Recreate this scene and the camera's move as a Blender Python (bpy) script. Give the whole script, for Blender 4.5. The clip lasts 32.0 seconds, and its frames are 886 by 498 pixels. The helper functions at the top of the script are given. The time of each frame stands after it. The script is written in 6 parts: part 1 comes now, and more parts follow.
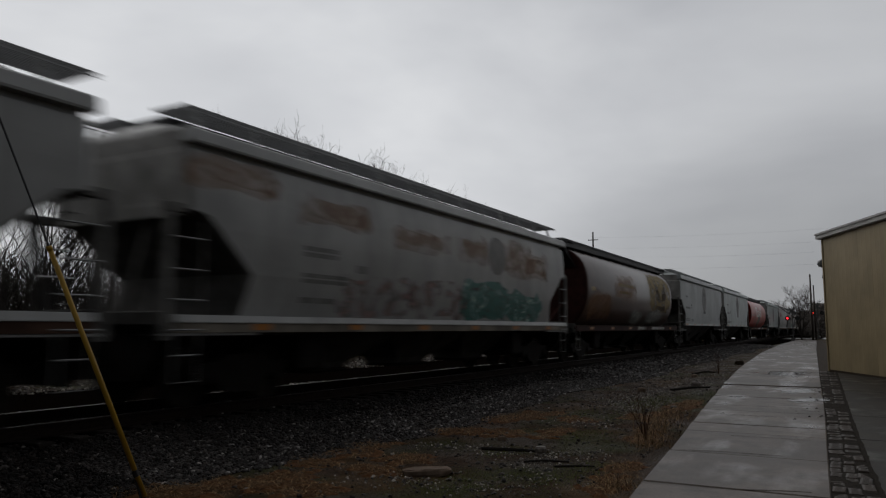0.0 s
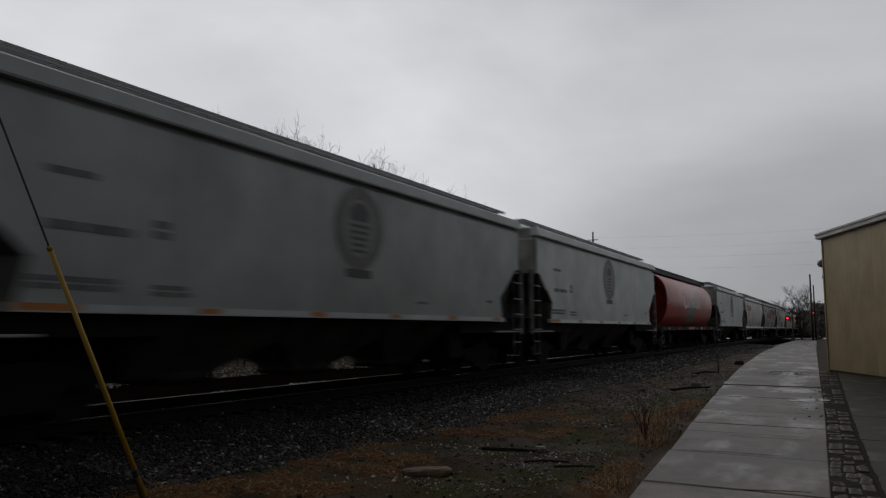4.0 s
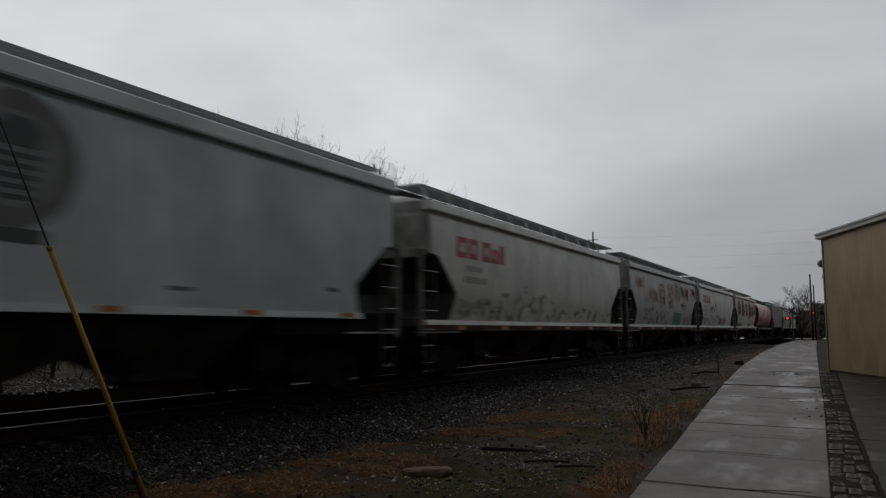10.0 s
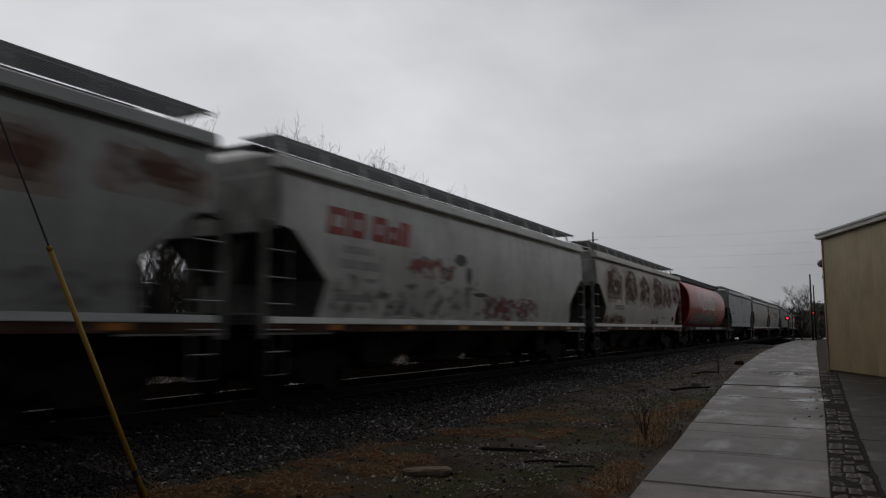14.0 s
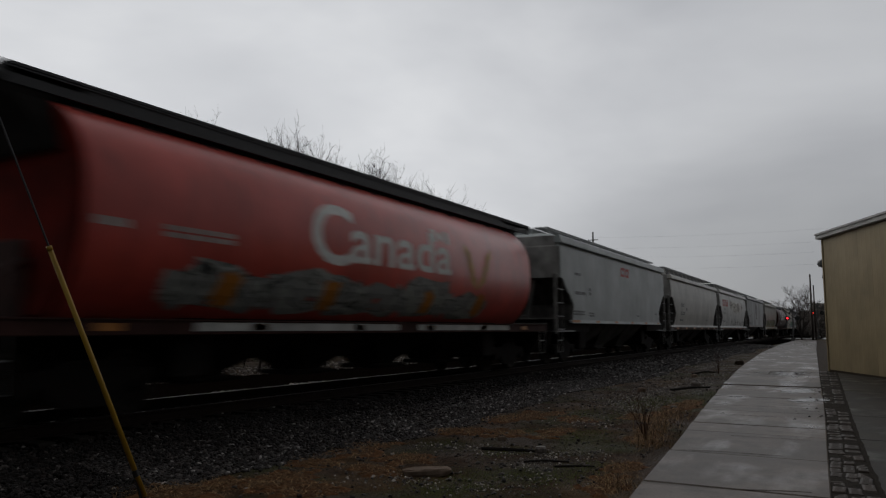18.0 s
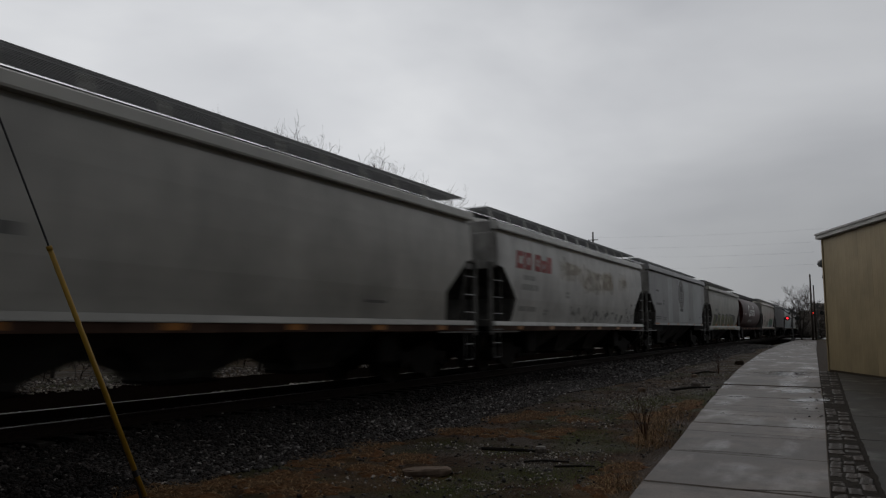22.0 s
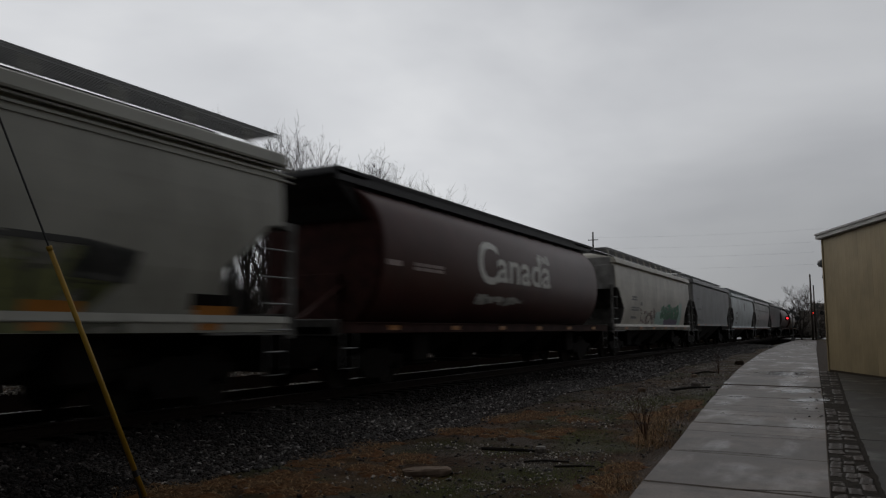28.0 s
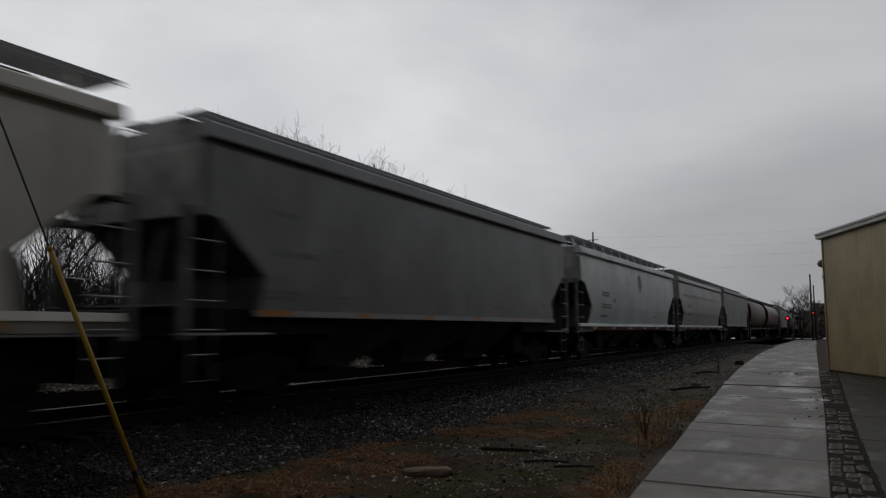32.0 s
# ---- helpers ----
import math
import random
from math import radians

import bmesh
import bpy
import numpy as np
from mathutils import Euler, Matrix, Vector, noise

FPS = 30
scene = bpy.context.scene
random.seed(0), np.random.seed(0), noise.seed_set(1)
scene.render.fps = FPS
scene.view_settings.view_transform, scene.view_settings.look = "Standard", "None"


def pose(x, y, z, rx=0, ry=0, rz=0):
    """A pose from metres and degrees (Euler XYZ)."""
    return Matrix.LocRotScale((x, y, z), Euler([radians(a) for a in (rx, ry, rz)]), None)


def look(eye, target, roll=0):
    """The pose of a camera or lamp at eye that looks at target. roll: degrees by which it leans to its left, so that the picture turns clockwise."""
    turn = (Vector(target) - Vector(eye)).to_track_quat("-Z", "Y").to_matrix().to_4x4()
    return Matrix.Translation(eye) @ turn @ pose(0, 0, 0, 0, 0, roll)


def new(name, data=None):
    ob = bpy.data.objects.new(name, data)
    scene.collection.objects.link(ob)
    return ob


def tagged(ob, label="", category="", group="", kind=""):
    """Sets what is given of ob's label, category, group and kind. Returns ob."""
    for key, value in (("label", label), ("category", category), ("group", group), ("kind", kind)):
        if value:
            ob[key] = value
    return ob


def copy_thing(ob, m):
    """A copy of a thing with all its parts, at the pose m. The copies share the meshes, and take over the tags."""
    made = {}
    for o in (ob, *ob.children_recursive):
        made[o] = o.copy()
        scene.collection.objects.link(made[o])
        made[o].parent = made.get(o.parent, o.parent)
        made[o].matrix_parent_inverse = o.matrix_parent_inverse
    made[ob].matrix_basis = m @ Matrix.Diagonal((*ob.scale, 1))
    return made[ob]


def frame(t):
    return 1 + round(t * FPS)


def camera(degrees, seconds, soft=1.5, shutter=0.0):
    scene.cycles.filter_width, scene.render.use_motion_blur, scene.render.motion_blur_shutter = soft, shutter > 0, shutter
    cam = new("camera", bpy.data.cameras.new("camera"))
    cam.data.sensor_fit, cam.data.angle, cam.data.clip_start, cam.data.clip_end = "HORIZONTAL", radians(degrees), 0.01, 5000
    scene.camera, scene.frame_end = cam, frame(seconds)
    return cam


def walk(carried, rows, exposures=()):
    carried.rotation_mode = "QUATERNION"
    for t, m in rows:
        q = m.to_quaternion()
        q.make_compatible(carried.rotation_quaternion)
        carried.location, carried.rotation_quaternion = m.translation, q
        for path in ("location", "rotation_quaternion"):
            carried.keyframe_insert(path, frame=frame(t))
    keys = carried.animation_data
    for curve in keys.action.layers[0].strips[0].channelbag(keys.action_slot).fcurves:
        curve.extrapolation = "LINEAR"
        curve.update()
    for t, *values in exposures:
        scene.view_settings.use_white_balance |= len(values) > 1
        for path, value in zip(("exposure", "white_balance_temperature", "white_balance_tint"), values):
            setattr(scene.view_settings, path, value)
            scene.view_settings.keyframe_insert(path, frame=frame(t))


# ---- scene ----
# The world: x runs along the track away from the camera, y towards the train, z up from the footpath.
RAIL_TOP = 0.29
CAR_Z = 0.412  # origin of a car body
DROP = CAR_Z - RAIL_TOP
TRACK_Y = 9.88
EYE = (0.0, 0.0, 1.5)

cam = camera(62.19, 32.0, soft=1.2, shutter=0.9)
VIEW = pose(*EYE, 96.19, 0, 28.602 - 90)
walk(cam, [(0.0, VIEW), (32.0, VIEW)], exposures=[(0.0, 0.0), (32.0, 0.0)])


# ---- sky and light ----
def nodes_of(tree):
    tree.nodes.clear()

    def add(kind, **values):
        n = tree.nodes.new(kind)
        for key, value in values.items():
            if key in n.inputs:
                n.inputs[key].default_value = value
        return n

    def link(a, out, b, inp):
        tree.links.new(a.outputs[out], b.inputs[inp])

    return add, link


def ramp(add, stops):
    n = add("ShaderNodeValToRGB")
    els = n.color_ramp.elements
    while len(els) < len(stops):
        els.new(0.5)
    for e, (pos, col) in zip(els, stops):
        e.position = pos
        e.color = (*col, 1) if not isinstance(col, (int, float)) else (col, col, col, 1)
    return n


def make_world():
    world = bpy.data.worlds.new("overcast")
    world.use_nodes = True
    scene.world = world
    add, link = nodes_of(world.node_tree)
    sky = add("ShaderNodeTexSky")
    sky.sky_type, sky.sun_disc = "NISHITA", False
    sky.sun_elevation, sky.sun_rotation = radians(40), radians(9)
    clear = add("ShaderNodeBackground", Strength=0.05)
    link(sky, "Color", clear, "Color")
    where = add("ShaderNodeTexCoord")
    flat = add("ShaderNodeMapping")
    flat.inputs["Scale"].default_value = (1.0, 1.0, 2.3)
    flat.inputs["Location"].default_value = (2.3, 0.6, 0.4)
    link(where, "Generated", flat, "Vector")
    big = add("ShaderNodeTexNoise", Scale=1.7, Detail=5.0, Roughness=0.5, Distortion=0.3)
    link(flat, "Vector", big, "Vector")
    shade = ramp(add, [(0.30, (0.440, 0.450, 0.475)), (0.52, (0.570, 0.580, 0.600)), (0.72, (0.708, 0.715, 0.726))])
    link(big, "Fac", shade, "Fac")
    # thicker cloud along the track, thinner over the trees
    along = add("ShaderNodeVectorMath")
    along.operation = "DOT_PRODUCT"
    link(where, "Generated", along, 0)
    along.inputs[1].default_value = (0.62, 0.75, 0.22)
    lift = add("ShaderNodeMapRange")
    link(along, "Value", lift, "Value")
    for key, value in (("From Min", -0.75), ("From Max", 0.95), ("To Min", 0.09), ("To Max", 0.80)):
        lift.inputs[key].default_value = value
    # heavy rain cloud overhead, clearer towards the horizon
    split = add("ShaderNodeSeparateXYZ")
    link(where, "Generated", split, "Vector")
    high = add("ShaderNodeMapRange")
    high.interpolation_type = "SMOOTHSTEP"
    link(split, "Z", high, "Value")
    for key, value in (("From Min", 0.40), ("From Max", 0.9), ("To Min", 1.0), ("To Max", 0.66)):
        high.inputs[key].default_value = value
    both = add("ShaderNodeMath")
    both.operation = "MULTIPLY"
    link(lift, "Result", both, 0)
    link(high, "Result", both, 1)
    murk = add("ShaderNodeVectorMath")
    murk.operation = "DOT_PRODUCT"
    link(where, "Generated", murk, 0)
    murk.inputs[1].default_value = (0.965, 0.03, -0.26)
    low = add("ShaderNodeMapRange")
    low.interpolation_type = "SMOOTHSTEP"
    link(murk, "Value", low, "Value")
    for key, value in (("From Min", 0.835), ("From Max", 0.955), ("To Min", 1.0), ("To Max", 0.63)):
        low.inputs[key].default_value = value
    dim = add("ShaderNodeMath")
    dim.operation = "MULTIPLY"
    link(both, "Value", dim, 0)
    link(low, "Result", dim, 1)
    lift = dim
    mul = add("ShaderNodeVectorMath")
    mul.operation = "SCALE"
    link(shade, "Color", mul, 0)
    link(lift, "Value", mul, "Scale")
    cloud = add("ShaderNodeBackground", Strength=CLOUD)
    link(mul, "Vector", cloud, "Color")
    mix = add("ShaderNodeMixShader", Fac=0.95)
    link(clear, "Background", mix, 1)
    link(cloud, "Background", mix, 2)
    out = add("ShaderNodeOutputWorld")
    link(mix, "Shader", out, "Surface")


CLOUD = 1.45
make_world()
sun_data = bpy.data.lights.new("sun", "SUN")
sun_data.energy, sun_data.angle, sun_data.color = 0.5, radians(60), (1.0, 0.97, 0.93)
sun = new("sun", sun_data)
sun.matrix_world = look((8, 50, 42), (0, 0, 0))


# ---- materials ----
def material(name, build):
    m = bpy.data.materials.new(name)
    m.use_nodes = True
    add, link = nodes_of(m.node_tree)
    out = add("ShaderNodeOutputMaterial")
    bsdf = add("ShaderNodeBsdfPrincipled")
    link(bsdf, "BSDF", out, "Surface")
    build(add, link, bsdf, out)
    return m


def blend(add, link, fac, a, b, mode="MIX"):
    """Mix of two colours; a and b are colours or (node, socket)."""
    n = add("ShaderNodeMix")
    n.data_type, n.blend_type = "RGBA", mode
    if isinstance(fac, tuple):
        link(fac[0], fac[1], n, 0)
    else:
        n.inputs[0].default_value = fac
    for slot, v in ((6, a), (7, b)):
        if isinstance(v[0], (int, float)):
            n.inputs[slot].default_value = (*v[:3], 1)
        else:
            link(v[0], v[1], n, slot)
    return (n, 2)


def blend_fac(add, link, fac, k):
    n = add("ShaderNodeMath")
    n.operation = "MULTIPLY"
    link(fac[0], fac[1], n, 0)
    n.inputs[1].default_value = k
    return (n, "Value")


def noise_fac(add, link, vec, scale, lo, hi, detail=4.0, rough=0.55):
    t = add("ShaderNodeTexNoise", Scale=scale, Detail=detail, Roughness=rough)
    link(vec[0], vec[1], t, "Vector")
    r = add("ShaderNodeMapRange")
    r.clamp = True
    link(t, "Fac", r, "Value")
    r.inputs["From Min"].default_value, r.inputs["From Max"].default_value = lo, hi
    return (r, "Result")


def bump(add, link, bsdf, height, strength, distance=0.02):
    b = add("ShaderNodeBump", Strength=strength, Distance=distance)
    link(height[0], height[1], b, "Height")
    link(b, "Normal", bsdf, "Normal")


def coords(add, link, scale=(1, 1, 1), what="Object"):
    c = add("ShaderNodeTexCoord")
    m = add("ShaderNodeMapping")
    m.inputs["Scale"].default_value = scale
    link(c, what, m, "Vector")
    return (m, "Vector")


def paint(name, col, rough=0.45, dirt=0.35, rust=0.0, grime=(0.05, 0.045, 0.04), coat=0.0):
    """Weathered rolling-stock paint: fading, run-down streaks, road dirt and rust spots."""
    def build(add, link, bsdf, out):
        v = coords(add, link)
        info = add("ShaderNodeObjectInfo")
        shift = add("ShaderNodeVectorMath")
        shift.operation = "ADD"
        big = add("ShaderNodeVectorMath")
        big.operation = "SCALE"
        big.inputs["Scale"].default_value = 31.0
        link(info, "Random", big, 0)
        link(v[0], v[1], shift, 0)
        link(big, "Vector", shift, 1)
        v = (shift, "Vector")
        pale = tuple(min(1, c * 1.18 + 0.015) for c in col)
        dark = tuple(c * 0.8 for c in col)
        fade = noise_fac(add, link, v, 0.7, 0.3, 0.7)
        c = blend(add, link, fade, dark, pale)
        st = add("ShaderNodeMapping")
        st.inputs["Scale"].default_value = (5.0, 5.0, 0.35)
        link(v[0], v[1], st, "Vector")
        streak = noise_fac(add, link, (st, "Vector"), 1.0, 0.5, 0.85, 5)
        s2 = add("ShaderNodeMath")
        s2.operation = "MULTIPLY"
        link(streak[0], streak[1], s2, 0)
        s2.inputs[1].default_value = dirt
        c = blend(add, link, (s2, "Value"), c, grime)
        blot = noise_fac(add, link, v, 1.1, 0.48, 0.78, 6, 0.6)
        c = blend(add, link, blend_fac(add, link, blot, dirt * 0.9), c, tuple(x * 0.45 for x in col))
        if rust:
            spots = noise_fac(add, link, v, 1.6, 0.72 - rust * 0.3, 0.80 - rust * 0.25, 8, 0.7)
            c = blend(add, link, spots, c, (0.13, 0.05, 0.02))
        link(c[0], c[1], bsdf, "Base Color")
        bsdf.inputs["Roughness"].default_value = rough
        bsdf.inputs["Coat Weight"].default_value, bsdf.inputs["Coat Roughness"].default_value = coat, 0.28
        fine = noise_fac(add, link, v, 3.0, 0.2, 0.8, 3)
        bump(add, link, bsdf, fine, 0.12, 0.02)
    return material(name, build)


def plain(name, col, rough=0.6, metal=0.0, scale=6.0, vary=0.3, strength=0.25, dist=0.01, spec=None):
    def build(add, link, bsdf, out):
        v = coords(add, link)
        f = noise_fac(add, link, v, scale, 0.25, 0.75, 6)
        c = blend(add, link, f, tuple(x * (1 - vary) for x in col), tuple(min(1, x * (1 + vary)) for x in col))
        link(c[0], c[1], bsdf, "Base Color")
        bsdf.inputs["Roughness"].default_value, bsdf.inputs["Metallic"].default_value = rough, metal
        bsdf.inputs["Specular IOR Level"].default_value = spec if spec is not None else 0.5 if rough < 0.7 else 0.12
        bump(add, link, bsdf, f, strength, dist)
    return material(name, build)


def glow(name, col, strength):
    def build(add, link, bsdf, out):
        bsdf.inputs["Base Color"].default_value = (*col, 1)
        bsdf.inputs["Emission Color"].default_value = (*col, 1)
        bsdf.inputs["Emission Strength"].default_value = strength
    return material(name, build)


def stones_material(name, cols, rough=0.45, spec=0.5):
    """Loose stones: each island has its own tone."""
    def build(add, link, bsdf, out):
        g = add("ShaderNodeNewGeometry")
        r = ramp(add, cols)
        link(g, "Random Per Island", r, "Fac")
        v = coords(add, link)
        f = noise_fac(add, link, v, 40, 0.3, 0.7, 4)
        c = blend(add, link, f, (0.55, 0.55, 0.55), (1.2, 1.2, 1.2))
        m = blend(add, link, 1.0, (r, "Color"), c, "MULTIPLY")
        link(m[0], m[1], bsdf, "Base Color")
        bsdf.inputs["Roughness"].default_value = rough
        bsdf.inputs["Specular IOR Level"].default_value = spec
        bump(add, link, bsdf, f, 0.4, 0.004)
    return material(name, build)


def ground_material():
    """Cinders and mud with moss, wet gravel and straw litter by patches."""
    def build(add, link, bsdf, out):
        v = coords(add, link)
        mud = blend(add, link, noise_fac(add, link, v, 14, 0.3, 0.7, 6), (0.016, 0.008, 0.004), (0.074, 0.038, 0.016))
        moss = blend(add, link, noise_fac(add, link, v, 25, 0.3, 0.7, 6), (0.014, 0.014, 0.003), (0.058, 0.056, 0.012))
        c = blend(add, link, noise_fac(add, link, v, 0.55, 0.47, 0.60, 5), mud, moss)
        grit = blend(add, link, noise_fac(add, link, v, 60, 0.42, 0.64, 3, 0.8), (0.017, 0.011, 0.007), (0.105, 0.080, 0.058))
        c = blend(add, link, noise_fac(add, link, v, 0.42, 0.50, 0.62, 5), c, grit)
        straw = blend(add, link, noise_fac(add, link, v, 30, 0.3, 0.7, 5), (0.030, 0.017, 0.006), (0.11, 0.062, 0.022))
        shift = add("ShaderNodeMapping")
        shift.inputs["Location"].default_value = (17, 5, 3)
        link(v[0], v[1], shift, "Vector")
        c = blend(add, link, noise_fac(add, link, (shift, "Vector"), 0.6, 0.57, 0.66, 6), c, straw)
        link(c[0], c[1], bsdf, "Base Color")
        wet = noise_fac(add, link, v, 1.3, 0.40, 0.62, 4)
        r = add("ShaderNodeMapRange")
        link(wet[0], wet[1], r, "Value")
        r.inputs["To Min"].default_value, r.inputs["To Max"].default_value = 0.55, 0.9
        link(r, "Result", bsdf, "Roughness")
        bsdf.inputs["Specular IOR Level"].default_value = 0.12
        bump(add, link, bsdf, noise_fac(add, link, v, 45, 0.2, 0.8, 8, 0.7), 0.9, 0.03)
    return material("ground_mud", build)


def concrete_material(name, lo, hi, wet_lo, wet_hi, edge, streak=(0.5, 2.2, 1), spec=0.4):
    """Rain-wet concrete: dark damp tones, glossy films where water stands."""
    def build(add, link, bsdf, out):
        v = coords(add, link, what="Object")
        big = noise_fac(add, link, v, 0.9, 0.3, 0.7, 6)
        c = blend(add, link, big, lo, hi)
        fine = noise_fac(add, link, v, 35, 0.3, 0.7, 5)
        c = blend(add, link, 0.35, c, blend(add, link, fine, tuple(x * 0.5 for x in lo), tuple(x * 1.25 for x in hi)))
        stain = noise_fac(add, link, v, 2.4, 0.45, 0.68, 7, 0.65)
        c = blend(add, link, blend_fac(add, link, stain, 0.8), c, tuple(x * 0.35 for x in lo))
        damp = noise_fac(add, link, v, 0.55, 0.44, 0.60, 6, 0.6)
        c = blend(add, link, blend_fac(add, link, damp, 0.55), c, tuple(x * 0.55 for x in lo))
        spots = noise_fac(add, link, v, 11, 0.66, 0.70, 3, 0.5)
        c = blend(add, link, blend_fac(add, link, spots, 0.7), c, tuple(x * 0.2 for x in lo))
        info = add("ShaderNodeObjectInfo")
        tone = ramp(add, [(0.0, 0.72), (1.0, 1.08)])
        link(info, "Random", tone, "Fac")
        c = blend(add, link, 1.0, c, (tone, "Color"), "MULTIPLY")
        link(c[0], c[1], bsdf, "Base Color")
        st = add("ShaderNodeMapping")
        st.inputs["Scale"].default_value = streak
        link(v[0], v[1], st, "Vector")
        pools = noise_fac(add, link, (st, "Vector"), 0.9, edge, edge + 0.13, 5)
        r = add("ShaderNodeMapRange")
        link(pools[0], pools[1], r, "Value")
        r.inputs["To Min"].default_value, r.inputs["To Max"].default_value = wet_lo, wet_hi
        link(r, "Result", bsdf, "Roughness")
        bsdf.inputs["Specular IOR Level"].default_value = spec
        bump(add, link, bsdf, fine, 0.18, 0.006)
    return material(name, build)


M = {}
M["ground"] = ground_material()
M["ballast"] = stones_material("ballast_stone", [(0.0, (0.010, 0.006, 0.004)), (0.55, (0.021, 0.015, 0.013)), (0.88, (0.070, 0.056, 0.050)), (0.95, (0.16, 0.145, 0.135)), (1.0, (0.42, 0.39, 0.36))], 0.5, 0.28)
# near-black tones hold the train's shade as well as oil
M["shaded_ballast"] = stones_material("oily_ballast_with_shade", [(0.0, (0.0030, 0.0019, 0.0013)), (0.75, (0.009, 0.0055, 0.0042)), (0.96, (0.028, 0.020, 0.017)), (0.985, (0.09, 0.08, 0.074)), (1.0, (0.26, 0.24, 0.22))], 0.6, 0.18)
M["gravel"] = stones_material("pale_gravel", [(0.0, (0.040, 0.031, 0.025)), (0.6, (0.12, 0.10, 0.085)), (1.0, (0.50, 0.45, 0.39))], 0.45, 0.35)
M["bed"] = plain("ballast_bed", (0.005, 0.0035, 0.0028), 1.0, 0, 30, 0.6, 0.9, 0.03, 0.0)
M["straw"] = stones_material("dead_grass", [(0.0, (0.040, 0.018, 0.007)), (0.6, (0.155, 0.086, 0.037)), (1.0, (0.52, 0.36, 0.19))], 0.8, 0.15)
M["thatch"] = plain("sodden_thatch", (0.100, 0.044, 0.016), 0.9, 0, 12, 0.8, 1.0, 0.03)
M["green"] = stones_material("low_weeds", [(0.0, (0.030, 0.042, 0.006)), (1.0, (0.125, 0.150, 0.026))], 0.8, 0.15)
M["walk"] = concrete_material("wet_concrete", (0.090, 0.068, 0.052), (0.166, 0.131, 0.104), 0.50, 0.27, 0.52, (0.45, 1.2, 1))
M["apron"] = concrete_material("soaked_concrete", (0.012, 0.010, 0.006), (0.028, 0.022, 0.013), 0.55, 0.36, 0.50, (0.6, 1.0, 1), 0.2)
def water_material():
    """A thin film of rain that feathers out over the concrete."""
    def build(add, link, bsdf, out):
        v = coords(add, link, what="Generated")
        away = add("ShaderNodeVectorMath")
        away.operation = "DISTANCE"
        link(v[0], v[1], away, 0)
        away.inputs[1].default_value = (0.5, 0.5, 1.0)
        p = coords(add, link, (2.0, 0.9, 1))
        torn = add("ShaderNodeTexNoise", Scale=1.5, Detail=5.0, Roughness=0.6)
        link(p[0], p[1], torn, "Vector")
        total = add("ShaderNodeMath")
        total.operation = "MULTIPLY_ADD"
        link(torn, "Fac", total, 0)
        total.inputs[1].default_value = 1.15
        link(away, "Value", total, 2)
        r = add("ShaderNodeMapRange")
        link(total, "Value", r, "Value")
        r.inputs["From Min"].default_value, r.inputs["From Max"].default_value = 0.70, 0.86
        r.inputs["To Min"].default_value, r.inputs["To Max"].default_value = 0.85, 0.0
        link(r, "Result", bsdf, "Alpha")
        bsdf.inputs["Base Color"].default_value = (0.05, 0.043, 0.036, 1)
        bsdf.inputs["Roughness"].default_value = 0.06
    return material("rain_water", build)


M["water"] = water_material()
M["joint"] = plain("joint_dirt", (0.038, 0.028, 0.020), 0.9, 0, 30, 0.5)
M["brick_dirt"] = plain("silted_brick_joint", (0.020, 0.016, 0.012), 0.95, 0, 22, 0.6, 0.6, 0.01)
M["brick"] = concrete_material("paving_brick", (0.034, 0.026, 0.020), (0.078, 0.060, 0.047), 0.75, 0.5, 0.5, (0.5, 2.2, 1), 0.3)
M["block"] = plain("broken_concrete", (0.15, 0.108, 0.08), 0.7, 0, 9, 0.4, 0.6, 0.02)
M["rail"] = plain("rail_steel", (0.11, 0.10, 0.095), 0.42, 1.0, 12, 0.2)
M["railside"] = plain("rusty_rail_web", (0.016, 0.010, 0.008), 0.8, 0.3, 20, 0.4)
M["tie"] = plain("creosoted_timber", (0.014, 0.011, 0.009), 0.75, 0, 9, 0.5, 0.7, 0.02)
M["bark"] = plain("bare_bark", (0.036, 0.030, 0.026), 0.85, 0, 14, 0.4, 0.6, 0.02)
M["twig"] = plain("reddish_twig", (0.055, 0.028, 0.018), 0.8, 0, 14, 0.4)
# paler than the near bark: distance haze is put into this colour
M["far_tree"] = plain("hazed_far_trees", (0.18, 0.16, 0.145), 0.9, 0, 3, 0.5)
M["pole"] = plain("weathered_pole", (0.05, 0.042, 0.036), 0.8, 0, 8, 0.4)
M["guard"] = plain("yellow_plastic", (0.36, 0.21, 0.012), 0.5, 0, 4, 0.12, 0.1)
M["wire"] = plain("steel_strand", (0.05, 0.05, 0.052), 0.5, 0.8, 40, 0.2)
M["siding"] = paint("cream_siding", (0.205, 0.156, 0.079), 0.6, 0.03)
M["fascia"] = paint("pale_trim", (0.27, 0.26, 0.245), 0.5, 0.25)
M["roofing"] = plain("roof_sheet", (0.30, 0.30, 0.30), 0.5, 0.3, 3, 0.2)
M["fixture"] = plain("fixture_grey", (0.10, 0.10, 0.10), 0.5, 0.2, 20, 0.2)
M["asphalt"] = plain("wet_asphalt", (0.16, 0.158, 0.155), 0.3, 0, 30, 0.3)
M["red_lamp"] = glow("red_lamp", (1.0, 0.02, 0.03), 3.0)
M["dim_lamp"] = glow("dim_red_lamp", (0.8, 0.03, 0.02), 1.2)
M["lamp_hood"] = plain("black_hood", (0.02, 0.02, 0.02), 0.6, 0, 20, 0.2)
